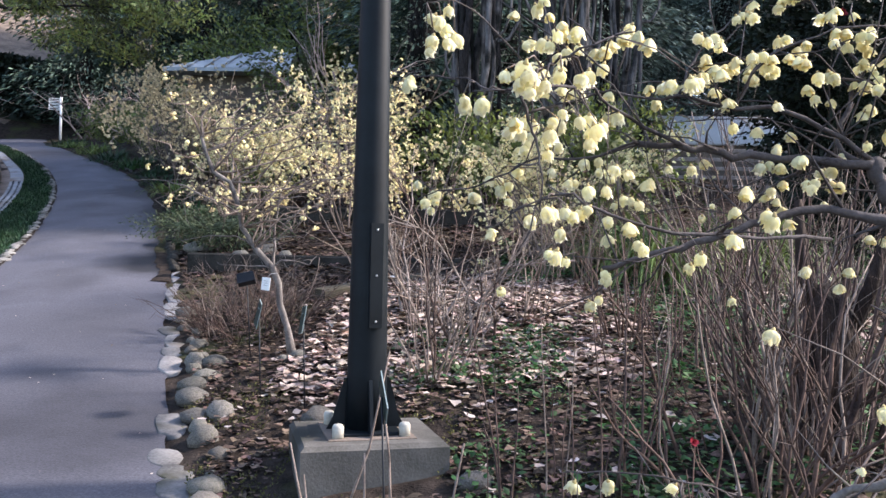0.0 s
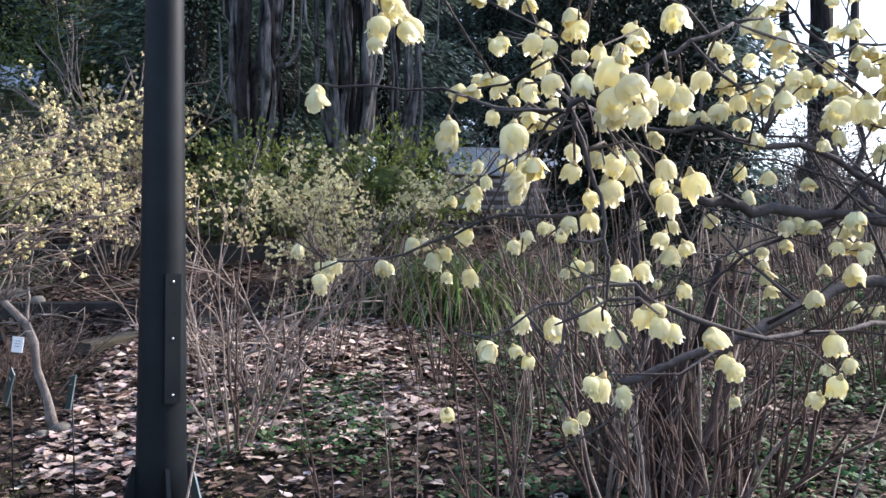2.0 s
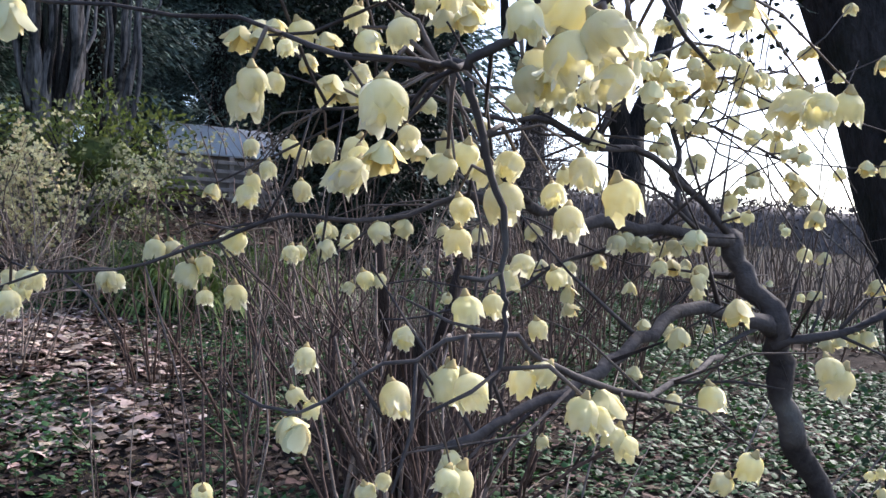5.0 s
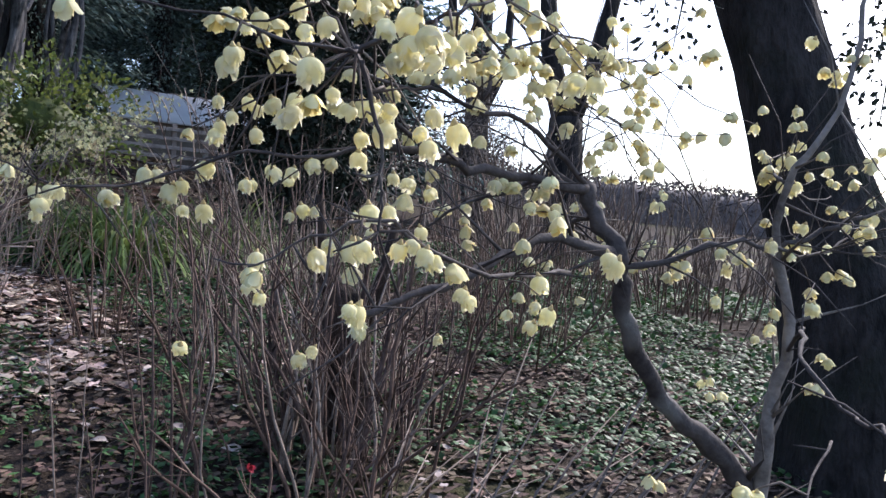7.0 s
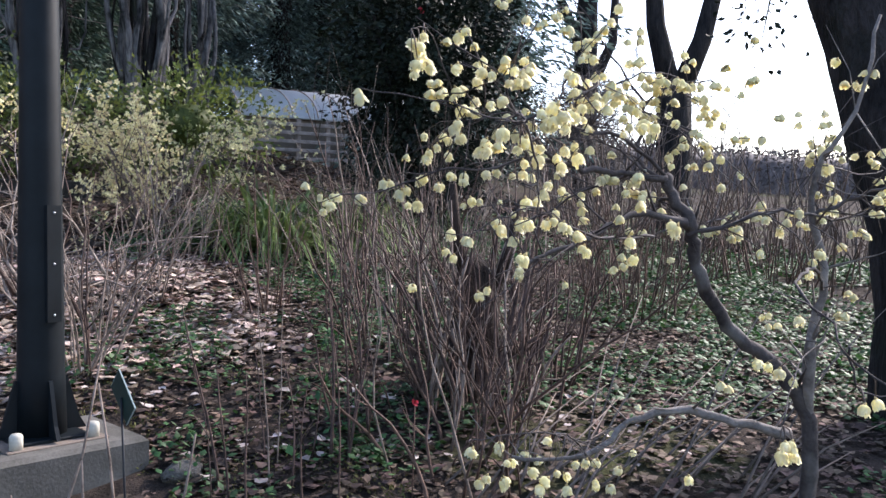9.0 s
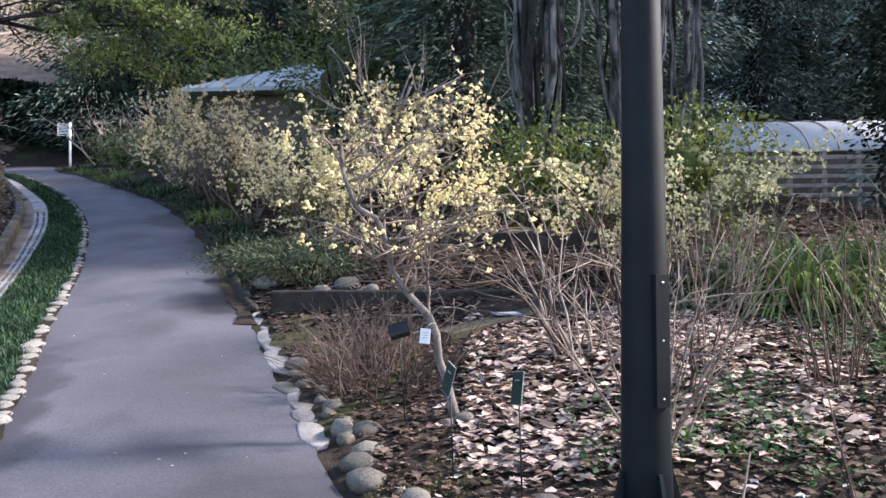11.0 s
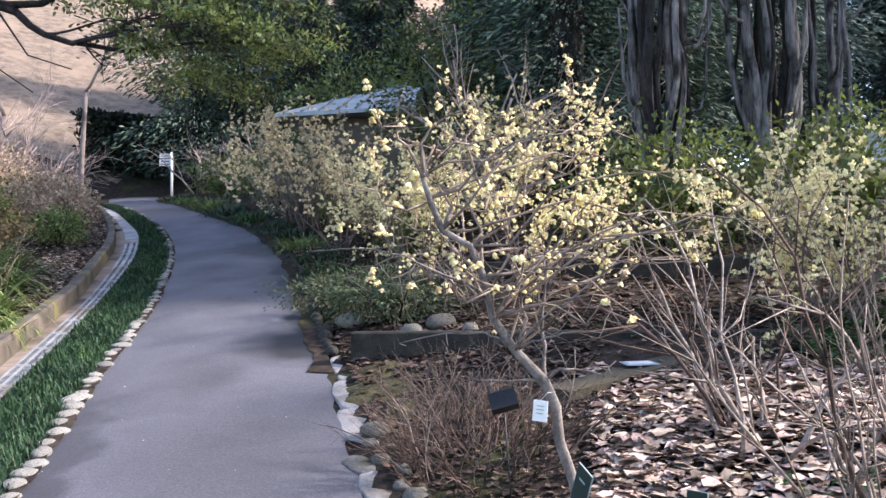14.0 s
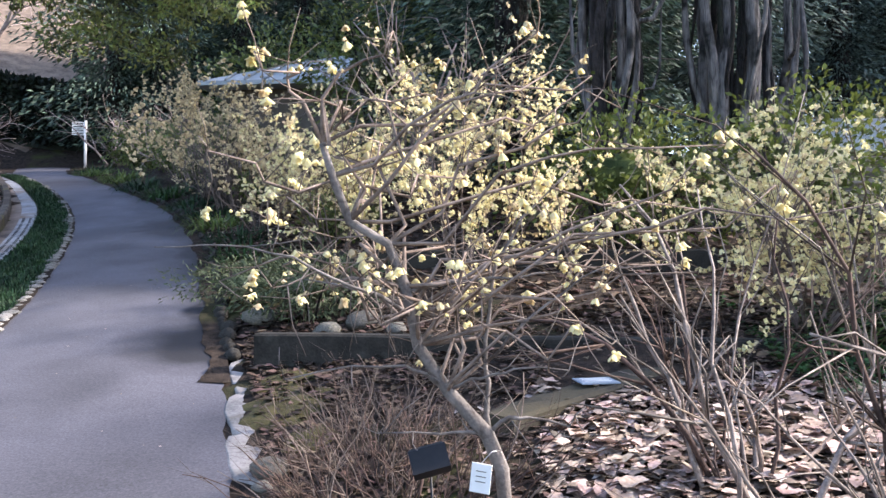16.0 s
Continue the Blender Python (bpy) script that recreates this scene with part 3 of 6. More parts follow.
STONES = [stone_mesh(k) for k in range(6)]
for me in STONES:
    me.materials.append(M["stone"])
PALE = [stone_mesh(k + 10, 0.2) for k in range(5)]
for me in PALE:
    me.materials.append(M["pale_stone"])
DARK = [stone_mesh(k + 20, 0.3) for k in range(5)]
for me in DARK:
    me.materials.append(M["dark_concrete"])
y = 2.6
while y < 7.2:
    for row in range(1 if rng.random() < 0.9 else 2):
        s = rng.choice((0.03, 0.045, 0.055, 0.065, 0.08, 0.095))
        ob = new("edging_stone", STONES[rng.randrange(6)])
        x = xr(y) + 0.2 + rng.uniform(-0.06, 0.08) + row * 0.13
        ob.location = (x, y, ground_z(x, y) + s * rng.uniform(-0.15, 0.2))
        ob.scale = (s * rng.uniform(0.9, 1.3), s * rng.uniform(0.8, 1.2), s * rng.uniform(0.65, 0.9))
        ob.rotation_euler = (0, 0, rng.uniform(0, 6.28))
        tagged(ob, "rounded grey edging stone beside the path", "stone", "stones along the path")
    y += rng.uniform(0.13, 0.22)
y = 9.2
while y < 20:
    s = rng.uniform(0.045, 0.08)
    ob = new("edging_stone", DARK[rng.randrange(5)])
    x = xr(y) + 0.08 + rng.uniform(-0.03, 0.04)
    ob.location = (x, y, ground_z(x, y) + s * 0.1)
    ob.scale = (s * rng.uniform(0.8, 1.1), s * rng.uniform(1.3, 2.0), s * 0.9)
    ob.rotation_euler = (0, 0, rng.uniform(0.2, 0.7))
    tagged(ob, "dark weathered edging stone beside the path", "stone", "stones along the path")
    y += rng.uniform(0.13, 0.24)
y = 1.5
while y < 24:
    s = rng.uniform(0.035, 0.08)
    ob = new("edging_stone", PALE[rng.randrange(5)])
    x = xl(y) - 0.03 + rng.uniform(-0.02, 0.02)
    ob.location = (x, y, base(y) + s * rng.uniform(-0.1, 0.15))
    ob.scale = (s * rng.uniform(0.8, 1.3), s * rng.uniform(1.0, 1.9), s * rng.uniform(0.45, 0.7))
    ob.rotation_euler = (0, 0, rng.uniform(-0.6, 0.6))
    tagged(ob, "pale rough stone edging a strip of dwarf grass", "stone", "stones along the grass strip")
    y += rng.uniform(0.13, 0.2)
# broken pale edging let into the path's margin
margin = thing("margin_paving", (xr(5.3), 5.3, base(5.3)), "worn broken pale stones set flush along the asphalt edge", "paving", kind="structure")
y = 2.6
while y < 8.7:
    L = rng.uniform(0.16, 0.42) if y < 6.9 else rng.uniform(0.5, 0.8)
    wide = 0.19 if y < 6.9 else 0.28
    if rng.random() < 0.72:
        x, n, yy = xr(y) + rng.uniform(-0.05, 0.03), 16, y + L * 0.5
        off = rng.uniform(0, 50)
        ring = []
        for k in range(n):
            a = 2 * math.pi * k / n
            ca, sa = math.cos(a), math.sin(a)
            q = (abs(ca) ** 2.3 + abs(sa) ** 2.3) ** (-1 / 2.3) * (1 + 0.2 * noise.noise(Vector((ca * 1.7, sa * 1.7, off))) + rng.uniform(-0.05, 0.05))
            ring.append((ca * wide * 0.5 * q, sa * L * 0.56 * q))
        g = Geo()
        lift = rng.uniform(-0.005, 0.002)
        v = []
        for k, h in ((1.0, -0.04), (0.98, lift), (0.9, lift + 0.005)):
            v += [(x + p[0] * k + (xr(yy + p[1]) - xr(yy)), yy + p[1] * k, base(yy + p[1] * k) + 0.004 + h + rng.uniform(-0.0015, 0.0015)) for p in ring]
        g.add(v, [tuple(range(2 * n, 3 * n))] + [(r + k, r + (k + 1) % n, r + n + (k + 1) % n, r + n + k) for r in (0, n) for k in range(n)])
        part("paving_stone", g, M["margin" if L < 0.36 else "pale_slab"], margin)
    y += L * 0.98

# grass strip between path and drain
rng = random.Random(5)
g = Geo()
for k in range(42000):
    y = 2.5 + 20 * rng.random() ** 1.6
    a, b = xs(y) + 0.03, xl(y) - 0.06
    x = rng.uniform(a, b)
    s = 1 + (y - 5) * 0.07
    g.blade((x, y, base(y)), rnd_way(rng, 1.3), rng.uniform(0.06, 0.13), 0.009 * max(s, 1), rng.uniform(0.1, 0.6), 3)
single("grass_strip", g, M["mondo"], "strip of low dark green dwarf mondo grass", "grass", kind="stuff")
single("grass_soil", ribbon(-8, 30, 0.25, lambda y: xs(y) + 0.01, lambda y: xl(y) + 0.02, 0.006), M["soil"], "dark soil under the dwarf grass strip", "ground", kind="structure")

# drain channel: slabs with two rows of slots
drain = thing("drain_channel", (xs(8), 8, base(8)), "pale concrete drain channel with two rows of slots", "drain", kind="structure")
y = 1.0
while y < 26:
    L = 0.6
    n = 3
    for name, m, q0, q1, lift in (("gutter", "gutter", 0.0, 0.4, 0.004), ("slab", "slab", 0.405, 1.0, 0.012)):
        g = Geo()
        v = []
        for i in range(n + 1):
            yy = y + 0.005 + (L - 0.01) * i / n
            a, b = xg(yy), xs(yy)
            a, b = a + (b - a) * q0, a + (b - a) * q1
            v += [(a, yy, base(yy) - 0.1), (a, yy, base(yy) + lift), (b, yy, base(yy) + lift), (b, yy, base(yy) - 0.1)]
        f = [(3, 2, 1, 0), (n * 4, n * 4 + 1, n * 4 + 2, n * 4 + 3)]
        for i in range(n):
            for k in range(3):
                f.append((i * 4 + k, i * 4 + k + 1, i * 4 + k + 5, i * 4 + k + 4))
        g.add(v, f)
        slab = part(name, g, M[m], drain, smooth=False)
    if y < 16:
        s = Geo()
        for i in range(15):
            yy = y + 0.05 + (L - 0.1) * i / 14
            a, b = xg(yy), xs(yy)
            for q in (0.58, 0.84):
                x = a + (b - a) * q
                s.box(x - 0.022, x + 0.022, yy - 0.006, yy + 0.006, base(yy), base(yy) + 0.0145)
        part("slots", s, M["slot"], slab, "two rows of narrow dark slots", smooth=False)
    y += L
# kerb wall behind the drain
kerb = thing("kerb", (xg(8), 8, base(8)), "low brown-stained concrete kerb wall with mossy joints", "kerb", kind="structure")
y = 1.0
rng = random.Random(8)
while y < 26:
    L = 1.2
    g = Geo()
    v, n = [], 4
    for i in range(n + 1):
        yy = y + 0.006 + (L - 0.012) * i / n
        x, z = xg(yy), base(yy)
        h = 0.2 + 0.012 * noise.noise(Vector((yy * 2, 0, 0)))
        v += [(x, yy, z - 0.1), (x - 0.01, yy, z + h - 0.03), (x - 0.035, yy, z + h), (x - 0.15, yy, z + h), (x - 0.18, yy, z + h - 0.03), (x - 0.18, yy, z - 0.1)]
    f = [(5, 4, 3, 2, 1, 0), tuple(n * 6 + k for k in range(6))]
    for i in range(n):
        for k in range(5):
            f.append((i * 6 + k, i * 6 + k + 1, i * 6 + k + 7, i * 6 + k + 6))
    g.add(v, f)
    part("kerb_stone", g, M["kerb"], kerb, smooth=False)
    y += L

# terrace walls in the bed
M["wall_moss"] = mat("mossy_brown_concrete", (0.02, 0.018, 0.013), (0.085, 0.075, 0.055), 5, 0.92, 0.7, fine=60, c=(0.06, 0.052, 0.032), c_scale=2.5, c_at=0.5)
def low_wall(name, p, q, h, thick, material, label, rise=0.0):
    g = Geo()
    p, q = Vector((*p, 0)), Vector((*q, 0))
    d = (q - p).normalized()
    s = Vector((-d.y, d.x, 0)) * thick
    n = 6
    v = []
    top = ground_z(*(p.xy)) + h
    for i in range(n + 1):
        c = p + (q - p) * i / n
        w = 0.008 * noise.noise(c * 2.0) + rise * i / n
        lo = min(ground_z(c.x, c.y), top - 0.05) - 0.15
        v += [(c.x, c.y, lo), (c.x, c.y, top - 0.015 + w), (c.x + s.x * 0.1, c.y + s.y * 0.1, top + w), (c.x + s.x, c.y + s.y, top + w), (c.x + s.x, c.y + s.y, lo)]
    f = [(4, 3, 2, 1, 0), tuple(n * 5 + k for k in range(5))]
    for i in range(n):
        for k in range(4):
            f.append((i * 5 + k, i * 5 + k + 5, i * 5 + k + 6, i * 5 + k + 1))
    g.add(v, f)
    return single(name, g, material, label, "retaining wall", kind="structure", smooth=False)


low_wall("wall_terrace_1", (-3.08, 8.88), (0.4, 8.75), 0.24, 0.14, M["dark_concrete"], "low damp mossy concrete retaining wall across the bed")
low_wall("wall_terrace_2", (-1.3, 7.42), (-0.3, 8.38), 0.10, 0.24, M["wall_moss"], "low brown mossy concrete bed edging beside leaf litter", 0.17)
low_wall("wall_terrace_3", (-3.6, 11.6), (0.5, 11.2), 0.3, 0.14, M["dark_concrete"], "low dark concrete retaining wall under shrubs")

# ---------------------------------------------------------------- fallen leaves and ground ivy
M["petal_leaf"] = mat("bleached_leaves", (0.27, 0.215, 0.185), (0.52, 0.44, 0.40), 9, 0.7, 0.2, island=0.3, through_light=0.1)
def crumple(geo, p, size, rng, curl):
    """A dry leaf with a ragged, lobed and curled outline."""
    n, a0 = 8, rng.uniform(0, 6.28)
    long, tx, ty = rng.uniform(0.55, 0.95), rng.uniform(-0.22, 0.22), rng.uniform(-0.22, 0.22)
    ca, sa = math.cos(a0), math.sin(a0)
    v = [(p[0], p[1], p[2] + size * 0.06)]
    for k in range(n):
        a = 2 * math.pi * k / n
        r = size * 0.5 * (rng.uniform(0.6, 0.95) if k % 2 else rng.uniform(0.8, 1.15))
        u, w = math.cos(a) * r, math.sin(a) * r * long
        z = (u * tx + w * ty) + curl * abs(w) + rng.uniform(-0.06, 0.12) * size
        v.append((p[0] + u * ca - w * sa, p[1] + u * sa + w * ca, p[2] + max(z, -size * 0.15)))
    geo.add(v, [(0, 1 + k, 1 + (k + 1) % n) for k in range(n)])


def litter(name, n, box, size, material, label, seed, keep=None):
    rng = random.Random(seed)
    g = Geo()
    for k in range(n):
        x, y = rng.uniform(*box[0]), rng.uniform(*box[1])
        if x < xr(y) + 0.18 and x > xg(y) - 0.2:
            continue
        if keep and not keep(x, y, rng):
            continue
        if abs(x - PX) < 0.4 and abs(y - PY) < 0.4:
            continue
        if -1.1 < x < 2.2 and 7.6 + (x + 1.1) * 0.75 < y < 8.85 and rng.random() < 0.85:
            continue
        s = size * rng.uniform(0.35, 1.35)
        crumple(g, (x, y, ground_z(x, y) + rng.uniform(0.006, 0.03)), s, rng, rng.uniform(-0.2, 0.45))
    return single(name, g, material, label, "leaf litter", kind="stuff")


litter("fallen_leaves", 42000, ((-3.5, 4.5), (1.2, 10)), 0.055, M["litter"], "brown dry leaves scattered over the bed", 1)
# Pale leaves, massed so that their colour also gives the sunlit patch.
litter("fallen_leaves", 6200, ((-1.15, 0.9), (5.2, 8.0)), 0.1, M["litter_pale"], "pale curled fallen leaves laid thick for the sunlit patch under shrubs", 22, lambda x, y, r: noise.noise(Vector((x, y, 9))) + 0.45 > r.uniform(-0.1, 0.7))
litter("fallen_leaves", 5200, ((-1.2, 3.0), (5.0, 8.2)), 0.075, M["litter_pale"], "pale curled fallen leaves laid thick for the sunlit patch under shrubs", 2, lambda x, y, r: noise.noise(Vector((x, y, 5))) + 0.25 - 0.12 * abs(y - 6.6) > r.uniform(-0.3, 0.3))
litter("fallen_leaves", 9000, ((-7.5, 2.5), (9.5, 21)), 0.085, M["litter"], "brown dry leaves under the flowering shrubs", 17)
litter("fallen_leaves", 16000, ((-9.5, -4.4), (4.5, 16)), 0.06, M["litter_pale"], "pale fallen leaves on the raised bed", 7)
# Extra pale leaves brighten the kerb bed in place of missing sunlight.
litter("fallen_leaves", 26000, ((-12.5, -4.4), (4.5, 20)), 0.075, M["litter_pale"], "pale fallen leaves along the kerb of the raised bed", 77, lambda x, y, r: xg(y) - 2.2 < x < xg(y) - 0.15)
litter("fallen_leaves", 22000, ((-12, -4), (4, 17)), 0.075, M["litter"], "brown dry leaves on the raised bed", 3)
litter("fallen_leaves", 3000, ((2, 12), (1, 14)), 0.08, M["litter"], "brown dry leaves among green ground cover", 4)
litter("fallen_leaves", 14000, ((-5, 9), (8, 19)), 0.11, M["litter"], "brown dry leaves under the far shrubs", 6)
litter("fallen_leaves", 560, ((-1.6, 2.2), (3.0, 8.0)), 0.07, M["petal_leaf"], "bleached pale fallen leaves", 8)
rng = random.Random(15)
g = Geo()
for k in range(26000):
    x, y = rng.uniform(-1.9, 0.9), rng.uniform(2.7, 6.0)
    if x < xr(y) + 0.1 or abs(x - PX) < 0.36 and abs(y - PY) < 0.36:
        continue
    if noise.noise(Vector((x * 1.9, y * 1.9, 21))) + 0.4 * noise.noise(Vector((x * 7, y * 7, 2))) < rng.uniform(-0.15, 0.25) + 0.25 * max(y - 4.6, 0):
        continue
    w = rnd_way(rng)
    w.z = rng.uniform(0.1, 1.0)
    g.leaf((x, y, ground_z(x, y) + rng.uniform(0.0, 0.02)), w, rnd_way(rng, 0.8), rng.uniform(0.01, 0.026), rng.uniform(0.006, 0.014), 0.1)
single("moss_sprigs", g, M["sprig"], "short olive moss and weeds on the bare soil", "moss", kind="stuff")
rng = random.Random(14)
g = Geo()
for k in range(110):
    y = rng.uniform(1.5, 12)
    x = rng.uniform(xl(y), xr(y)) if k < 60 else xr(y) + rng.uniform(0.2, 2.5)
    z = base(y) + 0.028 if k < 60 else ground_z(x, y) + 0.03
    w = rnd_way(rng)
    w.z = 0.1
    g.leaf((x, y, z), w, (0, 0.2, 1), rng.uniform(0.012, 0.03), 0.016, 0.1)
single("fallen_petals", g, M["litter_pale"], "few pale fallen petals and scraps on path and bed", "petals", kind="stuff")
rng = random.Random(12)
g = Geo()
for k in range(85000):
    x, y = 0.2 + 9 * rng.random() ** 1.3, 1.3 + 10 * rng.random() ** 1.2
    if noise.noise(Vector((x * 0.8, y * 0.8, 1))) + 0.5 * noise.noise(Vector((x * 3, y * 3, 1))) < 0.30 - 0.14 * min(x, 4) + rng.uniform(-0.2, 0.2):
        continue
    s = rng.uniform(0.025, 0.055) * (1 + 0.1 * max(x - 3, 0))
    w = rnd_way(rng)
    w.z = rng.uniform(-0.1, 0.5)
    g.leaf((x, y, ground_z(x, y) + rng.uniform(0.01, 0.06)), w, (rng.uniform(-0.4, 0.4), rng.uniform(-0.4, 0.4), 1), s, s * 0.8, 0.1)
for k in range(5200):
    x, y = rng.uniform(-0.6, 1.6), rng.uniform(3.6, 6.2)
    if noise.noise(Vector((x * 1.6, y * 1.6, 7))) < 0.08 + rng.uniform(-0.15, 0.15) or abs(x - PX) < 0.42 and abs(y - PY) < 0.42:
        continue
    s = rng.uniform(0.02, 0.055)
    w = rnd_way(rng)
    w.z = rng.uniform(0.0, 0.6)
    g.leaf((x, y, ground_z(x, y) + rng.uniform(0.01, 0.07)), w, (rng.uniform(-0.4, 0.4), rng.uniform(-0.4, 0.4), 1), s, s * 0.7, 0.1)
single("ground_ivy", g, M["ivy"], "low green ivy covering the woodland floor", "ground cover", kind="stuff")

# ---------------------------------------------------------------- wintersweet beside the path
rng = random.Random(21)
winter = thing("wintersweet_tree", (1.42, 1.98, ground_z(1.42, 1.98)), "wintersweet in bloom with grey twisting branches and nodding yellow flowers", "flowering tree")
sites, frame_pts = [], []
def limb(name, pts, r0, r1, twigs, bloom=1.0, twig_len=(0.08, 0.28)):
    """A bent limb through a few places, with side twigs; twigs and limb give places for blossom."""
    pts = [Vector(p) for p in pts]
    slim = 0.85 if name == "trunk" else 0.7
    r0, r1 = r0 * slim, r1 * slim
    fine = []
    for i in range(len(pts) - 1):
        a, b = pts[max(i - 1, 0)], pts[min(i + 2, len(pts) - 1)]
        for k in range(4):
            s = k / 4
            p, q = pts[i], pts[i + 1]
            fine.append(0.5 * ((2 * p) + (q - a) * s + (2 * a - 5 * p + 4 * q - b) * s * s + (3 * p - a - 3 * q + b) * s ** 3))
    fine.append(pts[-1])
    fine = [p + rnd_way(rng) * min(r0, 0.006) for p in fine]
    n = len(fine)
    g = Geo()
    rad = [(r0 + (r1 - r0) * (i / (n - 1)) ** 0.8) * rng.uniform(0.9, 1.12) for i in range(n)]
    if r0 > 0.008:
        rad = [q * (1.0 if rng.random() < 0.75 else rng.uniform(1.1, 1.3)) for q in rad]
    g.tube(fine, rad, 8 if r0 > 0.006 else 5)
    for k in range(twigs):
        i = rng.randint(1, n - 1)
        w = (rnd_way(rng, 0.1) + (fine[min(i + 1, n - 1)] - fine[i - 1]).normalized() * 0.5).normalized()
        L = rng.uniform(*twig_len)
        e = fine[i] + w * L
        if e.y < 1.5 and e.x < 1.0:
            w.y = abs(w.y)
            e = fine[i] + w * L
        mid = fine[i] + w * L * 0.5 + rnd_way(rng) * L * 0.1
        g.tube([fine[i], mid, e], [max(rad[i] * 0.45, 0.0012), 0.0014, 0.0008], 4)
        for q in (0.35, 0.6, 0.8, 1.0):
            if rng.random() < bloom * 0.55:
                sites.append(fine[i].lerp(e, q))
    for i in range(2, n):
        if r0 < 0.012 and rng.random() < bloom * 0.4:
            sites.append(fine[i] + Vector((0, 0, -rad[i])))
    frame_pts.extend((fine[i], rad[i]) for i in range(n))
    part(name, g, M["pale_bark" if name in ("stem", "low_branch") else "bark"], winter)


low = ground_z(1.42, 1.98) - 0.05
limb("trunk", [(1.42, 1.98, low), (1.36, 1.92, 0.6), (1.28, 1.86, 0.95), (1.18, 1.87, 1.08), (1.05, 1.89, 1.18), (0.95, 1.89, 1.28), (0.89, 1.87, 1.38), (0.86, 1.85, 1.45), (0.83, 1.88, 1.51), (0.82, 1.89, 1.55)], 0.027, 0.014, 5, 0.3)
limb("stem", [(1.30, 1.87, 0.92), (1.22, 1.82, 1.10), (1.22, 1.80, 1.22), (1.22, 1.77, 1.31), (1.18, 1.78, 1.48), (1.17, 1.76, 1.58), (1.21, 1.70, 1.71), (1.3, 1.7, 1.95)], 0.022, 0.005, 16, 0.8)
limb("branch", [(0.82, 1.89, 1.55), (0.72, 1.88, 1.56), (0.61, 1.89, 1.56), (0.50, 1.87, 1.57), (0.41, 1.85, 1.58)], 0.013, 0.007, 8, 0.9, (0.08, 0.2))
limb("branch", [(0.41, 1.85, 1.58), (0.32, 1.86, 1.55), (0.24, 1.87, 1.55), (0.17, 1.92, 1.52), (0.10, 1.96, 1.50), (0.05, 2.00, 1.50), (0.0, 2.08, 1.53)], 0.004, 0.0014, 5, 0.9, (0.05, 0.12))
limb("branch", [(0.50, 1.87, 1.57), (0.39, 1.80, 1.61), (0.32, 1.75, 1.65), (0.26, 1.72, 1.72)], 0.006, 0.002, 12, 0.95, (0.06, 0.2))
limb("branch", [(0.86, 1.85, 1.44), (0.72, 1.85, 1.47), (0.59, 1.81, 1.44), (0.49, 1.78, 1.41), (0.41, 1.78, 1.38), (0.34, 1.78, 1.36)], 0.013, 0.005, 9, 0.7, (0.08, 0.24))
limb("branch", [(0.86, 1.85, 1.42), (0.93, 1.79, 1.45), (1.06, 1.77, 1.48), (1.24, 1.77, 1.46), (1.45, 1.8, 1.5)], 0.009, 0.003, 20, 0.8)
limb("branch", [(0.82, 1.89, 1.55), (0.69, 1.87, 1.63), (0.57, 1.85, 1.64), (0.47, 1.83, 1.65), (0.36, 1.84, 1.66), (0.27, 1.87, 1.65)], 0.008, 0.002, 16, 1.0, (0.06, 0.2))
limb("branch", [(0.82, 1.89, 1.55), (0.77, 1.92, 1.58), (0.80, 1.96, 1.65), (0.84, 1.99, 1.74), (0.94, 1.99, 1.79), (1.06, 1.98, 1.81)], 0.009, 0.0025, 22, 0.9)
limb("branch", [(0.77, 1.98, 1.72), (0.86, 1.92, 1.69), (0.94, 1.88, 1.64), (1.08, 1.86, 1.53)], 0.004, 0.002, 14, 0.9, (0.06, 0.26))
limb("branch", [(1.18, 1.78, 1.47), (1.27, 1.72, 1.52), (1.39, 1.70, 1.55), (1.61, 1.67, 1.61), (1.85, 1.7, 1.66)], 0.008, 0.0025, 24, 0.95, (0.08, 0.34))
limb("low_branch", [(1.28, 1.91, 0.90), (1.13, 1.96, 0.94), (1.00, 2.02, 0.97), (0.87, 2.06, 0.94), (0.76, 2.09, 0.86), (0.58, 2.17, 0.86)], 0.021, 0.006, 8, 0.6, (0.08, 0.22))
limb("branch", [(1.22, 1.78, 1.29), (1.0, 1.62, 1.35), (0.86, 1.53, 1.36), (0.72, 1.444, 1.341), (0.67, 1.36, 1.30), (0.62, 1.30, 1.302), (0.58, 1.22, 1.24), (0.60, 1.12, 1.20)], 0.006, 0.002, 4, 0.2, (0.05, 0.12))
limb("branch", [(0.60, 1.25, 1.262), (0.62, 1.255, 1.225), (0.643, 1.258, 1.189), (0.68, 1.22, 1.185)], 0.0035, 0.0015, 2, 0.2, (0.03, 0.08))
limb("branch", [(0.85, 1.48, 1.23), (0.7, 1.42, 1.2), (0.56, 1.33, 1.13)], 0.003, 0.0015, 2, 0.2, (0.04, 0.1))
limb("branch", [(0.76, 2.09, 0.86), (0.62, 1.96, 0.95), (0.5, 1.86, 1.0), (0.36, 1.86, 1.01), (0.3, 1.88, 1.0)], 0.004, 0.0015, 3, 0.4, (0.04, 0.1))
limb("branch", [(0.27, 1.87, 1.65), (0.18, 1.78, 1.73), (0.11, 1.7, 1.77), (0.06, 1.66, 1.76)], 0.0025, 0.0012, 0, 0.0)
limb("branch", [(0.32, 1.75, 1.65), (0.24, 1.62, 1.63), (0.19, 1.52, 1.60), (0.16, 1.56, 1.61), (0.12, 1.64, 1.64), (0.02, 1.80, 1.68)], 0.004, 0.0016, 3, 0.7, (0.03, 0.08))
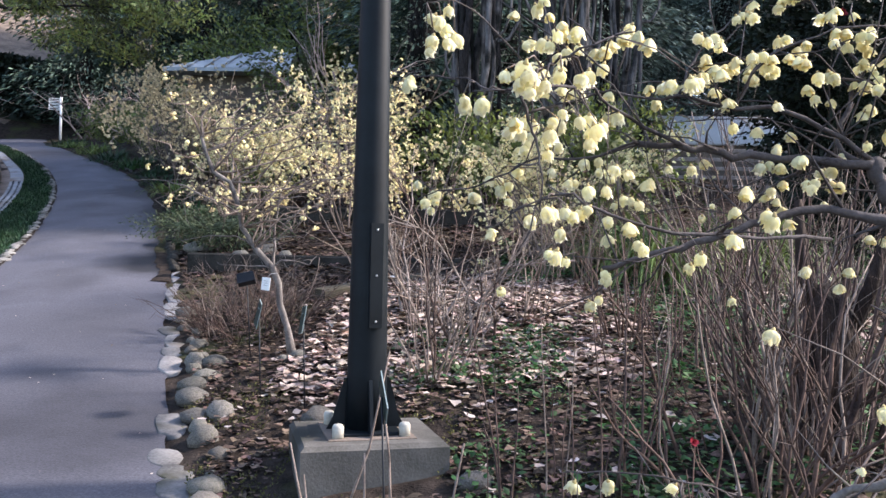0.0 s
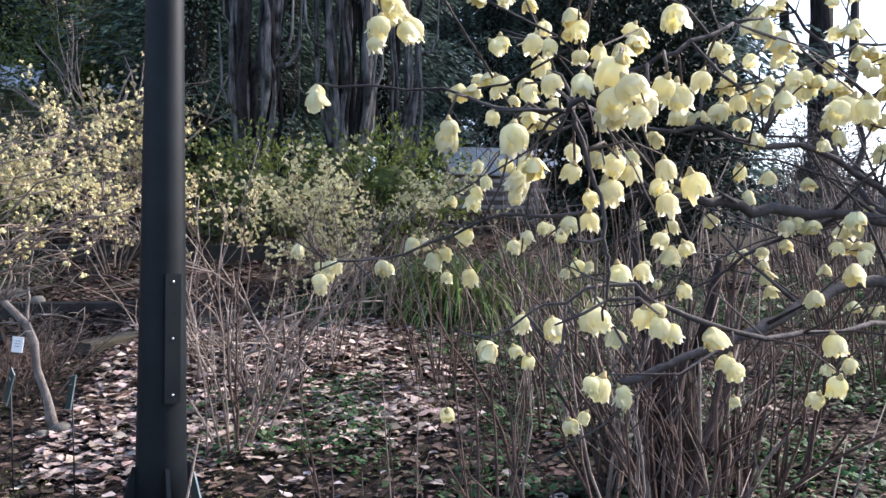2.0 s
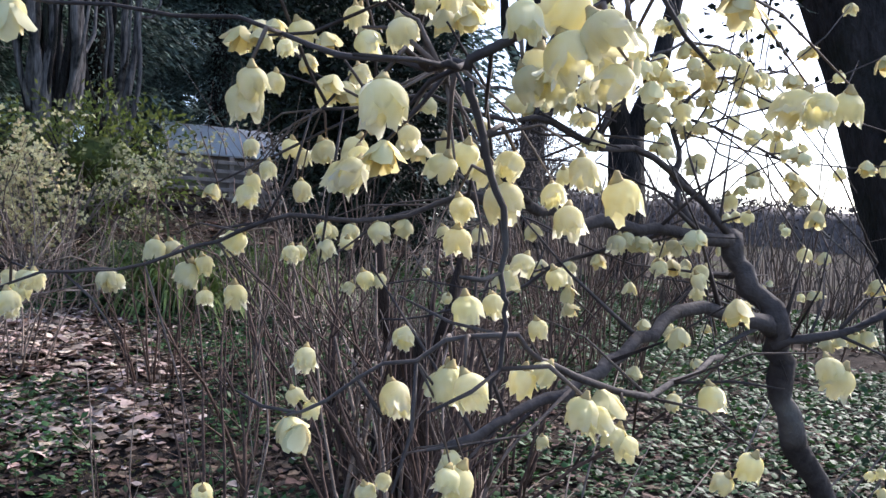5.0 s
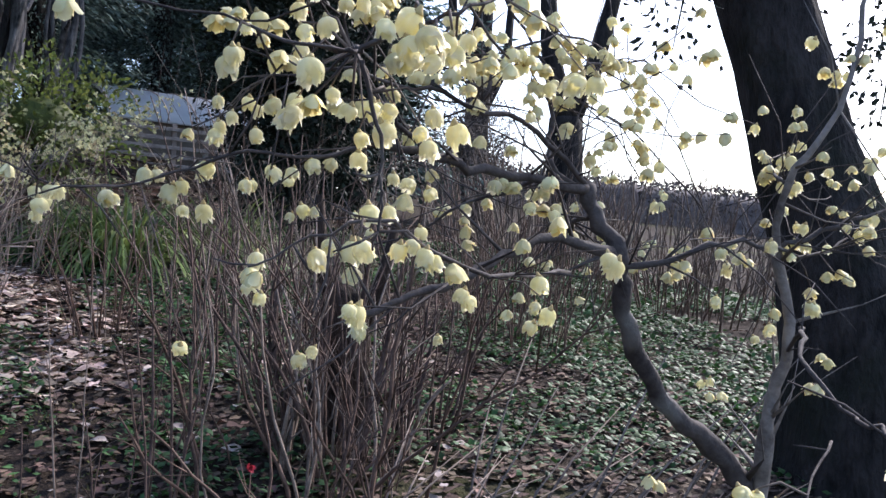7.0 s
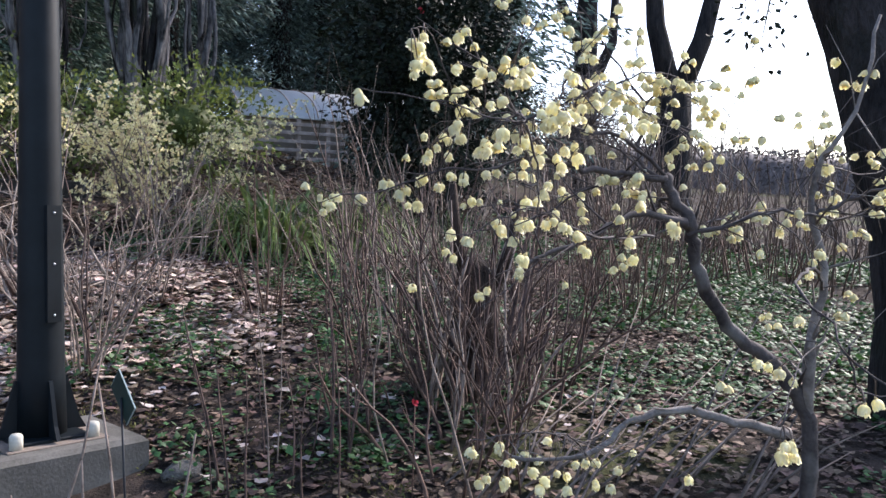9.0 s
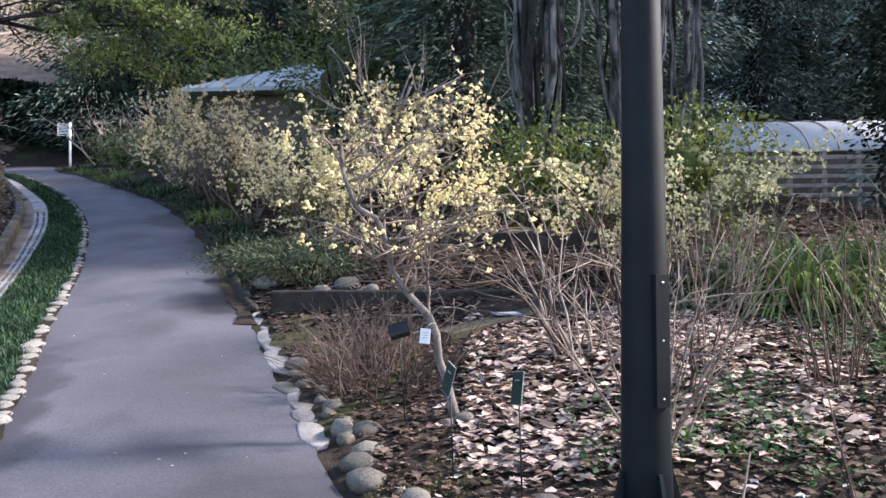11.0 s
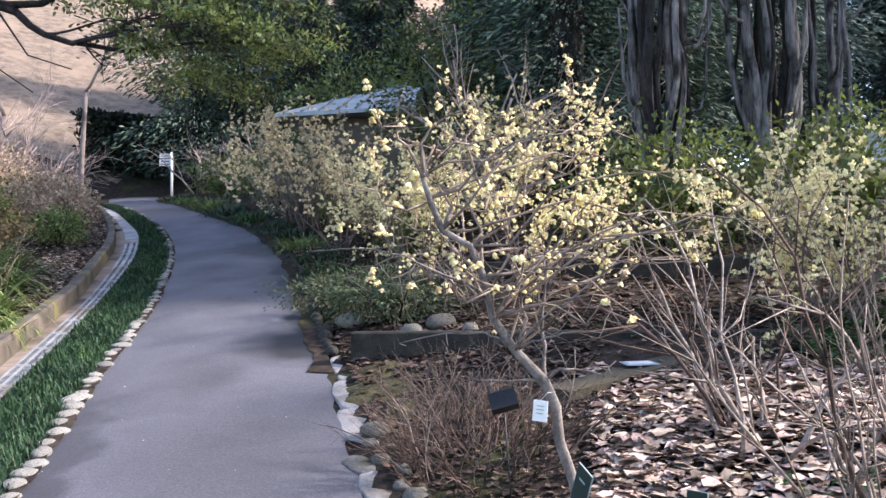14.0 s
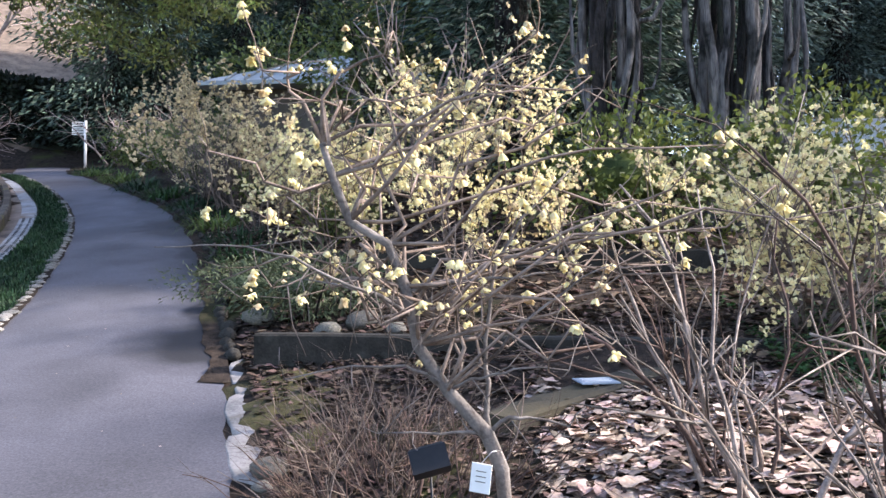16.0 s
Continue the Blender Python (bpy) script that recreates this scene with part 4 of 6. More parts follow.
limb("branch", [(0.19, 1.52, 1.60), (0.22, 1.50, 1.62), (0.26, 1.48, 1.64), (0.32, 1.50, 1.67)], 0.004, 0.002, 4, 1.0, (0.03, 0.07))
limb("branch", [(0.20, 1.53, 1.60), (0.21, 1.53, 1.57), (0.22, 1.53, 1.54), (0.23, 1.54, 1.50), (0.23, 1.54, 1.48), (0.23, 1.55, 1.44)], 0.0035, 0.0016, 3, 0.5, (0.03, 0.08))
limb("branch", [(0.72, 1.82, 1.42), (0.43, 1.64, 1.42), (0.31, 1.60, 1.45), (0.27, 1.60, 1.47), (0.21, 1.63, 1.45), (0.16, 1.66, 1.42)], 0.005, 0.0014, 5, 0.9, (0.03, 0.09))

limb("branch", [(1.17, 1.76, 1.58), (1.35, 1.9, 1.62), (1.6, 2.0, 1.6), (1.9, 2.1, 1.62)], 0.006, 0.002, 18, 0.95, (0.08, 0.3))
limb("branch", [(0.83, 1.88, 1.51), (0.95, 2.05, 1.5), (1.15, 2.2, 1.47), (1.4, 2.35, 1.45), (1.7, 2.5, 1.5)], 0.008, 0.002, 18, 0.8, (0.08, 0.3))
limb("branch", [(0.72, 1.88, 1.56), (0.7, 2.05, 1.52), (0.66, 2.2, 1.46), (0.6, 2.4, 1.42)], 0.006, 0.002, 12, 0.7, (0.08, 0.25))
limb("branch", [(0.84, 1.99, 1.74), (0.78, 2.05, 1.86), (0.7, 2.05, 1.95), (0.6, 2.05, 2.02)], 0.005, 0.002, 10, 0.9, (0.08, 0.25))

limb("branch", [(0.57, 1.85, 1.64), (0.62, 1.88, 1.72), (0.7, 1.9, 1.77), (0.82, 1.92, 1.8), (0.95, 1.95, 1.78)], 0.0055, 0.002, 18, 1.0, (0.05, 0.18))
limb("branch", [(0.47, 1.83, 1.65), (0.5, 1.86, 1.72), (0.56, 1.9, 1.79), (0.62, 1.93, 1.85)], 0.0045, 0.0018, 12, 1.0, (0.05, 0.16))

# blossoms
def bell(geo, size, r):
    """A nodding bell of two rows of thin, pointed, uneven petals."""
    tip = Vector((0.25 * r.uniform(-1, 1), 0.25 * r.uniform(-1, 1), -1)).normalized()
    s0 = tip.cross(Vector((0.3, 0.9, 0.2))).normalized()
    t0 = tip.cross(s0)
    rows, cols = 7, 5
    for n, wide, long, turn in ((7, 0.50, 0.86, 0.0), (6, 0.42, 0.95, 0.5)):
        for k in range(n):
            a = 2 * math.pi * (k + turn + r.uniform(-0.22, 0.22)) / n
            length = size * long * r.uniform(0.8, 1.12)
            flare = r.uniform(-0.35, 0.1) if r.random() < 0.75 else r.uniform(0.3, 0.8)
            curl, full = r.uniform(-0.25, 0.25), r.uniform(0.88, 1.1)
            v, f = [], []
            for i in range(rows + 1):
                s = (i / rows) ** 1.3
                out = size * wide * full * (math.sin(min(s * 2.9, 1.571)) ** 0.6 * (1 - 0.1 * s)) + size * flare * 0.9 * max(s - 0.62, 0) ** 1.3
                half = size * 0.28 * math.sin(math.pi * (0.16 + 0.72 * s)) ** 0.6
                for c in range(cols):
                    q = 2 * c / (cols - 1) - 1
                    wob = size * 0.075 * r.uniform(-1, 1) * s * s
                    aa = a + q * half / max(out, size * 0.16) + curl * s
                    drop = length * s * (1 - 0.1 * max(flare, 0) * s) - size * 0.05 * q * q * s + wob
                    v.append(tip * drop + (s0 * math.cos(aa) + t0 * math.sin(aa)) * (out - size * 0.05 * q * q * s + wob * 0.7 + size * 0.02 * math.sin(q * 4 + k) * s))
                if i:
                    b = i * cols
                    f += [(b - cols + c, b - cols + c + 1, b + c + 1, b + c) for c in range(cols - 1)]
            geo.add(v, f)


def flower_mesh(seed):
    g = Geo()
    r = random.Random(seed)
    bell(g, 0.0208, r)
    n0 = len(g.f)
    g.tube([(0, 0, 0.004), (0, 0, 0.001), (0, 0, -0.002)], [0.0012, 0.0026, 0.0046], 7)
    me = g.mesh("flower", M["petal"])
    me.materials.append(M["calyx"])
    for q in list(me.polygons)[n0:]:
        q.material_index = 1
    return me


FLOWERS = [flower_mesh(k) for k in range(12)]
rest = Geo()
count = 0
def hang(p):
    """A single flower on a short stalk from the nearest branch."""
    global count
    ob = new("flower", FLOWERS[rng.randrange(12)])
    ob.parent = winter
    ob.matrix_parent_inverse = Matrix.Translation(winter.location).inverted()
    ob.location = p
    s = rng.uniform(0.75, 1.15)
    ob.scale = (s, s, s * rng.uniform(0.9, 1.12))
    ob.rotation_euler = (rng.uniform(-0.5, 0.5), rng.uniform(-0.5, 0.5), rng.uniform(0, 6.28))
    count += 1


stalks = Geo()
PLACED = (
    [(0.204, 1.452, 1.623), (0.229, 1.462, 1.603), (0.179, 1.457, 1.613), (0.214, 1.437, 1.588), (0.249, 1.472, 1.618)],
    [(0.12, 1.61, 1.61), (0.15, 1.52, 1.59), (0.20, 1.65, 1.65), (0.21, 1.50, 1.60), (0.22, 1.50, 1.61), (0.28, 1.51, 1.62), (0.31, 1.53, 1.64), (0.22, 1.64, 1.66)],
    [(0.20, 1.65, 1.58), (0.21, 1.67, 1.59), (0.22, 1.58, 1.57), (0.24, 1.60, 1.55), (0.25, 1.56, 1.57), (0.30, 1.59, 1.56), (0.28, 1.54, 1.57), (0.43, 1.51, 1.62), (0.41, 1.47, 1.61), (0.27, 1.72, 1.61), (0.31, 1.70, 1.60)],
    [(0.22, 1.92, 1.59), (0.22, 1.93, 1.58), (0.23, 1.90, 1.60), (0.28, 1.95, 1.59), (0.27, 1.95, 1.63), (0.24, 1.98, 1.63), (0.28, 1.89, 1.62)],
    [(0.22, 1.64, 1.44), (0.25, 1.62, 1.45), (0.24, 1.59, 1.45), (0.29, 1.60, 1.45), (0.27, 1.52, 1.44), (0.38, 1.61, 1.40), (0.45, 1.56, 1.39), (0.25, 1.62, 1.39), (0.26, 1.62, 1.39), (0.54, 1.57, 1.45)],
    [(0.28, 1.96, 1.39), (0.29, 1.95, 1.43), (0.37, 1.90, 1.45), (0.39, 1.72, 1.47), (0.31, 1.70, 1.49), (0.34, 1.71, 1.49), (0.35, 1.68, 1.52), (0.18, 1.90, 1.32), (0.61, 1.99, 1.31), (0.34, 1.92, 1.30), (0.36, 1.91, 1.31)],
    [(0.08, 1.67, 1.74), (0.10, 1.69, 1.72), (0.07, 1.66, 1.71), (0.09, 1.68, 1.76), (0.06, 1.66, 1.69)],
    [(0.43, 1.20, 1.32), (0.67, 1.46, 1.2), (0.69, 1.45, 1.19), (0.61, 1.21, 1.19), (0.60, 1.22, 1.18), (0.64, 1.16, 1.16), (0.54, 1.31, 1.11), (0.56, 1.31, 1.1), (0.55, 1.33, 1.09)],
    [(0.32, 1.90, 0.98), (0.38, 1.89, 0.98), (0.42, 1.84, 0.94), (0.49, 1.87, 0.99), (0.61, 1.86, 0.93), (0.50, 1.86, 0.92), (0.71, 1.86, 0.94), (0.44, 1.80, 0.93), (0.46, 1.84, 0.91), (0.54, 1.84, 0.94), (0.56, 1.80, 0.91), (0.64, 1.82, 0.92), (0.36, 1.84, 0.93), (0.40, 1.88, 0.95), (0.32, 1.84, 0.94), (0.78, 1.76, 0.90), (0.58, 1.78, 0.90), (0.50, 1.82, 0.90)],
    [(0.04, 2.05, 1.50), (0.05, 2.03, 1.49), (0.04, 2.04, 1.47), (0.12, 2.05, 1.50), (0.17, 2.00, 1.53), (0.18, 1.96, 1.51), (0.18, 1.96, 1.50), (0.23, 1.99, 1.49), (0.31, 2.05, 1.53), (0.38, 2.13, 1.56), (0.41, 2.11, 1.56), (0.41, 2.11, 1.49), (0.44, 2.09, 1.50), (0.50, 2.05, 1.56), (0.54, 2.03, 1.56)],
)
for cluster in PLACED:
    for p in cluster:
        p = Vector(p)
        near, r = min(frame_pts, key=lambda q: (q[0] - p).length + (0.05 if q[0].z < p.z else 0))
        mid = near.lerp(p, 0.55) + Vector((0, 0, 0.012))
        thin = 0.6 if (near - p).length > 0.06 else 1.0
        stalks.tube([near, mid, p + Vector((0, 0, 0.003))], [min(r, 0.0022) * thin, 0.0014 * thin, 0.001 * thin], 5)
        hang(p)
        for k in range(rng.choice((0, 0, 1, 1))):
            hang(p + Vector((rng.uniform(-1, 1) * 0.02, rng.uniform(-1, 1) * 0.016, rng.uniform(-0.018, 0.008))))
tagged(part("twig", stalks, M["twig"], winter), kind="stuff")
rng.shuffle(sites)
for p in sites:
    if p.x < 0.62 and p.z < 1.66 or p.y < 1.5 and p.x < 0.9:
        if rng.random() < 0.75 or p.y < 1.6:
            continue
    elif rng.random() < (0.5 if p.z < 1.6 else 0.15):
        continue
    for extra in range(1 if rng.random() < 0.6 else 2):
        q = p + Vector((rng.uniform(-1, 1), rng.uniform(-1, 1), rng.uniform(-0.6, 0.2))) * (0.0 if extra == 0 else 0.018)
        if count < 360:
            hang(q)
        else:
            petal_cup(rest, q, (rng.uniform(-0.3, 0.3), rng.uniform(-0.3, 0.3), -1), 0.021 * rng.uniform(0.8, 1.1), rng, 6, 3)
if rest.n:
    tagged(part("blossom", rest, M["petal_small"], winter), kind="stuff")

# ---------------------------------------------------------------- labelled tree with yellow blossom
def bloom_bush(x, y, stems, height, spread, n_bloom, size, material, label, seed, depth=3, trunk=None, group="", bark="bark", r0=0.014, fade=0.0):
    rng = random.Random(seed)
    z = ground_z(x, y)
    bush = thing("flowering_shrub", (x, y, z), label, "flowering shrub", group)
    tips = []
    starts = []
    if trunk:
        t = Geo()
        pts = [Vector(p) for p in trunk]
        n = len(pts)
        t.tube(pts, [(0.027 - 0.016 * i / (n - 1)) * (1.4 if i == 0 else rng.uniform(0.9, 1.15)) for i in range(n)], 9)
        part("trunk", t, M[bark], bush)
        c = Vector((-1.36, 5.98, 1.97))
        for k in range(44):
            w = rnd_way(rng)
            goal = c + Vector((w.x * 1.08, w.y * 0.62, w.z * 0.46)) * rng.uniform(0.6, 1.08)
            if goal.z < 1.42:
                goal.z = 1.42 + rng.random() * 0.2
            i = min(n - 1, max(5, int(5 + (goal.z - 1.45) / 0.6 * (n - 6) * rng.uniform(0.3, 1.0))))
            p0 = pts[i]
            line, jit = [p0], 0.085
            for j in range(1, 7):
                u = j / 6
                q = p0.lerp(goal, u) + Vector((0, 0, 0.22 * u * (1 - u))) + rnd_way(rng) * jit * (1 - 0.4 * u)
                line.append(q)
            g = Geo()
            g.tube(line, [0.0075 * (1 - 0.72 * j / 6) for j in range(7)], 5)
            for m in range(8):
                j = rng.randint(2, 6)
                e = line[j] + rnd_way(rng, 0.15) * rng.uniform(0.08, 0.24)
                mid = line[j].lerp(e, 0.5) + rnd_way(rng) * 0.02
                g.tube([line[j], mid, e], [0.0026, 0.0018, 0.0009], 3)
                tips += [(e, w), (mid, w), (line[j].lerp(e, 0.8), w)]
            tips += [(q, w) for q in line[3:]]
            part("branch", g, M["cane"], bush)
    else:
        for k in range(stems):
            a = 2 * math.pi * (k + rng.random()) / stems
            starts.append((Vector((x + 0.08 * math.cos(a), y + 0.08 * math.sin(a), z - 0.05)), Vector((math.cos(a) * spread, math.sin(a) * spread, 1)), height * 0.45, r0 * rng.uniform(0.7, 1.1)))
    if trunk:
        for r1, line in ((0.006, [(-1.59, 5.9, 1.6), (-1.66, 5.8, 1.66), (-1.79, 5.75, 1.71), (-1.9, 5.74, 1.77), (-2.04, 5.74, 1.8), (-2.18, 5.75, 1.805), (-2.32, 5.75, 1.8)]),
                         (0.008, [(-1.356, 5.94, 1.235), (-1.41, 5.92, 1.246), (-1.496, 5.9, 1.243), (-1.657, 5.86, 1.25)]),
                         (0.007, [(-1.484, 5.94, 1.37), (-1.54, 5.92, 1.42), (-1.60, 5.9, 1.446), (-1.758, 5.87, 1.446), (-1.954, 5.84, 1.406)]),
                         (0.007, [(-1.587, 5.93, 1.6), (-1.66, 5.92, 1.645), (-1.736, 5.9, 1.668), (-1.922, 5.9, 1.706)]),
                         (0.009, [(-1.60, 5.93, 1.66), (-1.52, 5.93, 1.69), (-1.431, 5.94, 1.695), (-1.27, 5.95, 1.707), (-1.131, 5.97, 1.726)]),
                         (0.008, [(-1.346, 5.94, 1.245), (-1.29, 5.94, 1.29), (-1.237, 5.95, 1.288), (-1.109, 5.97, 1.259), (-1.06, 5.97, 1.32)]),
                         (0.011, [(-1.35, 5.96, 1.235), (-1.358, 5.98, 1.34), (-1.364, 6.0, 1.426), (-1.352, 6.02, 1.604), (-1.33, 6.03, 1.764), (-1.25, 6.05, 1.9), (-1.1, 6.06, 2.05)]),
                         (0.006, [(-1.474, 5.95, 1.366), (-1.40, 5.9, 1.41), (-1.334, 5.88, 1.426), (-1.274, 5.86, 1.445), (-1.116, 5.84, 1.445)]),
                         (0.006, [(-1.36, 6.0, 1.45), (-1.293, 5.96, 1.525), (-1.172, 5.95, 1.633), (-1.073, 5.94, 1.711), (-0.98, 5.93, 1.75)])):
            g = Geo()
            fine = [Vector(line[0])]
            for q in line[1:]:
                q = Vector(q)
                fine += [fine[-1].lerp(q, 0.5) + rnd_way(rng) * 0.008, q]
            m = len(fine)
            g.tube(fine, [r1 * (1 - 0.72 * i / (m - 1)) * rng.uniform(0.88, 1.12) for i in range(m)], 6)
            for k in range(5):
                q = fine[rng.randint(2, m - 1)]
                e = q + rnd_way(rng, 0.35) * rng.uniform(0.05, 0.2)
                g.tube([q, q.lerp(e, 0.5) + rnd_way(rng) * 0.012, e], [0.0024, 0.0018, 0.0009], 4)
                tips.append((e, Vector((0, 0, 1))))
            part("branch", g, M["pale_bark"], bush)
    for p, w, L, r in starts:
        g = Geo()
        grow(rng, g, p, w, L, r, depth, tips, 0.22, 0.03, (2, 3), 0.72, 5, 5, 0.75)
        part("branch", g, M["twig"], bush)
    b, old = Geo(), Geo()
    if trunk:
        tips = [q for q in tips if q[0].z > 1.34 + 0.35 * rng.random()]
    rng.shuffle(tips)
    for i in range(n_bloom):
        p, w = tips[i % len(tips)]
        if i % 3 and size < 0.03 and i > 2:
            p = last
        last = p
        q = p + rnd_way(rng) * size * (0.7 + i // len(tips) + (0.5 if i % 3 else 0))
        tgt = old if rng.random() < fade else b
        if size < 0.03:
            petal_cup(tgt, q, (rng.uniform(-0.4, 0.4), rng.uniform(-0.4, 0.4), -1), size * rng.choice((0.55, 0.75, 0.95, 1.1, 1.35)), rng, 5, 2, 0.6)
        else:
            tuft(tgt, q, size, rng)
    tagged(part("blossom", b, material, bush), "", kind="stuff")
    if old.n:
        tagged(part("faded_blossom", old, M["petal_old"], bush), "tan fading petals", kind="stuff")
    return bush


gz = ground_z(-1.24, 5.96)
# pale_bark puts the sunlight on this trunk into its colour.
bloom_bush(-1.24, 5.96, 2, 1.75, 0.5, 470, 0.0225, M["petal_small"], "small wintersweet tree with curved grey trunk and yellow flowers", 31, 2,
           [(-1.20, 5.96, gz - 0.05), (-1.245, 5.96, 0.82), (-1.30, 5.95, 0.99), (-1.312, 5.95, 1.13), (-1.356, 5.94, 1.238), (-1.476, 5.94, 1.367), (-1.567, 5.93, 1.505), (-1.587, 5.93, 1.604), (-1.607, 5.93, 1.683), (-1.657, 5.92, 1.812), (-1.774, 5.91, 1.881), (-1.828, 5.91, 2.02), (-1.858, 5.9, 2.12)], bark="pale_bark", fade=0.24)
bloom_bush(0.66, 9.2, 9, 2.2, 0.42, 2000, 0.036, M["petal_small"], "yellow flowering shrub with tan fading petals", 32, 3, fade=0.3)
bloom_bush(-1.7, 10.6, 9, 2.4, 0.5, 1250, 0.038, M["petal_small"], "spreading shrub covered in small yellow flowers", 33, 3, fade=0.3)
bloom_bush(-3.4, 12.6, 9, 2.4, 0.5, 1700, 0.042, M["petal_small"], "spreading shrub covered in small yellow flowers", 34, 3, fade=0.35)
bloom_bush(-5.0, 14.7, 9, 2.5, 0.5, 900, 0.055, M["petal_old"], "large shrub with faded straw-yellow flowers beside the path", 35, 3)
bloom_bush(-7.0, 18.0, 9, 2.8, 0.45, 800, 0.06, M["petal_old"], "large shrub with faded straw-yellow flowers beside the path", 36, 3)
bloom_bush(-2.6, 15.5, 9, 2.8, 0.5, 800, 0.06, M["petal_small"], "tall shrub with straw-yellow flowers", 37, 3, fade=0.5)

# ---------------------------------------------------------------- bare cane shrubs
M["grey_cane"] = mat("grey_beige_canes", (0.08, 0.066, 0.058), (0.32, 0.27, 0.235), 14, 0.85, 0.5, fine=90, island=0.35)
M["dark_cane"] = mat("dark_brown_stems", (0.024, 0.016, 0.013), (0.12, 0.082, 0.064), 12, 0.9, 0.5, fine=80, island=0.5)
def cane_shrub(x, y, n, h, radius, spread, material, label, seed, r=0.006, forks=2, bend=0.12):
    rng = random.Random(seed)
    shrub = thing("bare_shrub", (x, y, ground_z(x, y)), label, "shrub", "bare winter shrubs")
    near = y < 7.3 and -2.5 < x < 3
    g = Geo()
    for k in range(n):
        if near:
            g = Geo()
        a, d = rng.uniform(0, 6.28), radius * rng.random() ** 0.6
        px, py = x + math.cos(a) * d, y + math.sin(a) * d
        far_lean = 1.2 if rng.random() < 0.8 else 2.2
        lean = (math.cos(a) * spread * rng.uniform(0.1, far_lean), math.sin(a) * spread * rng.uniform(0.1, far_lean))
        cane(rng, g, px, py, ground_z(px, py), h * rng.uniform(0.35, 1.1), lean, r * rng.uniform(0.4, 1.2), forks, bend)
        if near:
            part("cane", g, rng.choice((material, material, material, material, M["dark_cane"], M["cane"])), shrub)
    if not near:
        tagged(part("cane", g, material, shrub), kind="stuff")
    return shrub


cane_shrub(-0.2, 5.25, 17, 1.3, 0.14, 0.36, M["cane"], "bare shrub with many pale brown canes", 41, 0.008, 5, 0.17)
cane_shrub(-0.38, 6.65, 18, 1.6, 0.22, 0.6, M["grey_cane"], "bare shrub with pale arching canes over leaf litter", 42, 0.014, 9, 0.36)
cane_shrub(0.0, 6.0, 13, 1.5, 0.2, 0.5, M["grey_cane"], "bare shrub with pale arching canes over leaf litter", 58, 0.013, 9, 0.36)
cane_shrub(2.2, 7.6, 40, 1.0, 0.5, 0.3, M["cane"], "bare shrub with thin tan canes behind the bed", 59, 0.007, 3)
cane_shrub(0.9, 8.1, 30, 1.2, 0.35, 0.35, M["cane"], "bare shrub with thin tan canes behind the bed", 61, 0.008, 3)
cane_shrub(7.5, 4.6, 70, 1.5, 0.9, 0.25, M["red_cane"], "bare thicket of brown stems on the woodland floor", 62, 0.012, 2)
cane_shrub(6.8, 6.6, 80, 1.5, 1.0, 0.25, M["red_cane"], "bare thicket of brown stems on the woodland floor", 63, 0.012, 2)
cane_shrub(9.0, 8.0, 90, 1.8, 1.3, 0.25, M["twig"], "bare thicket of brown stems on the woodland floor", 64, 0.015, 2)
cane_shrub(7.2, 9.4, 90, 1.8, 1.3, 0.25, M["twig"], "bare thicket of brown stems on the woodland floor", 65, 0.015, 2)
cane_shrub(10.5, 4.5, 90, 1.8, 1.3, 0.25, M["red_cane"], "bare thicket of brown stems on the woodland floor", 66, 0.015, 2)
cane_shrub(12.5, 8.5, 90, 2.0, 1.8, 0.25, M["twig"], "bare thicket of brown stems on the woodland floor", 67, 0.018, 2)
cane_shrub(9.5, 12.5, 90, 2.2, 1.8, 0.25, M["twig"], "bare thicket of brown stems on the woodland floor", 68, 0.018, 2)
cane_shrub(1.05, 6.15, 22, 1.2, 0.2, 0.3, M["red_cane"], "bare shrub with thin brown canes", 43, 0.006, 3)
cane_shrub(1.2, 3.65, 46, 1.4, 0.55, 0.24, M["red_cane"], "dense thicket of upright red-brown canes", 44, 0.0085, 4, 0.27)
cane_shrub(1.9, 4.5, 34, 1.4, 0.5, 0.2, M["dark_cane"], "dense thicket of upright dark brown canes", 45, 0.0095, 4, 0.27)
cane_shrub(0.35, 6.5, 13, 1.3, 0.18, 0.3, M["cane"], "bare shrub with thin pale canes", 46, 0.006, 3)
cane_shrub(3.9, 5.7, 60, 1.2, 0.5, 0.25, M["red_cane"], "bare thicket of brown stems on the woodland floor", 47, 0.008, 2)
cane_shrub(6.3, 3.6, 50, 1.7, 0.5, 0.2, M["red_cane"], "bare thicket of brown stems on the woodland floor", 48, 0.01, 2)
cane_shrub(3.0, 7.2, 50, 1.2, 0.5, 0.25, M["cane"], "bare thicket of brown stems behind the bed", 49, 0.008, 2)
cane_shrub(5.2, 7.0, 60, 1.5, 0.7, 0.25, M["red_cane"], "bare thicket of brown stems on the woodland floor", 50, 0.01, 2)
cane_shrub(-1.75, 6.75, 150, 0.6, 0.42, 0.95, M["dark_cane"], "low tangled bare shrub beside the labelled tree", 51, 0.006, 5, 0.3)
cane_shrub(-1.95, 7.4, 90, 0.5, 0.4, 0.9, M["twig"], "low tangled bare shrub beside the path", 52, 0.005, 5, 0.3)
rng = random.Random(60)
cane_shrub(0.45, 3.55, 15, 1.2, 0.42, 0.1, M["dark_cane"], "sparse tall dark stems standing before the bed", 72, 0.0065, 2, 0.08)
cane_shrub(1.6, 4.15, 54, 1.1, 0.34, 0.22, M["dark_cane"], "dense old shrub with many dark brown stems", 69, 0.015, 3, 0.16)
cane_shrub(1.5, 5.1, 26, 1.5, 0.4, 0.13, M["dark_cane"], "tall thicket of upright brown canes behind the bed", 70, 0.009, 5, 0.16)
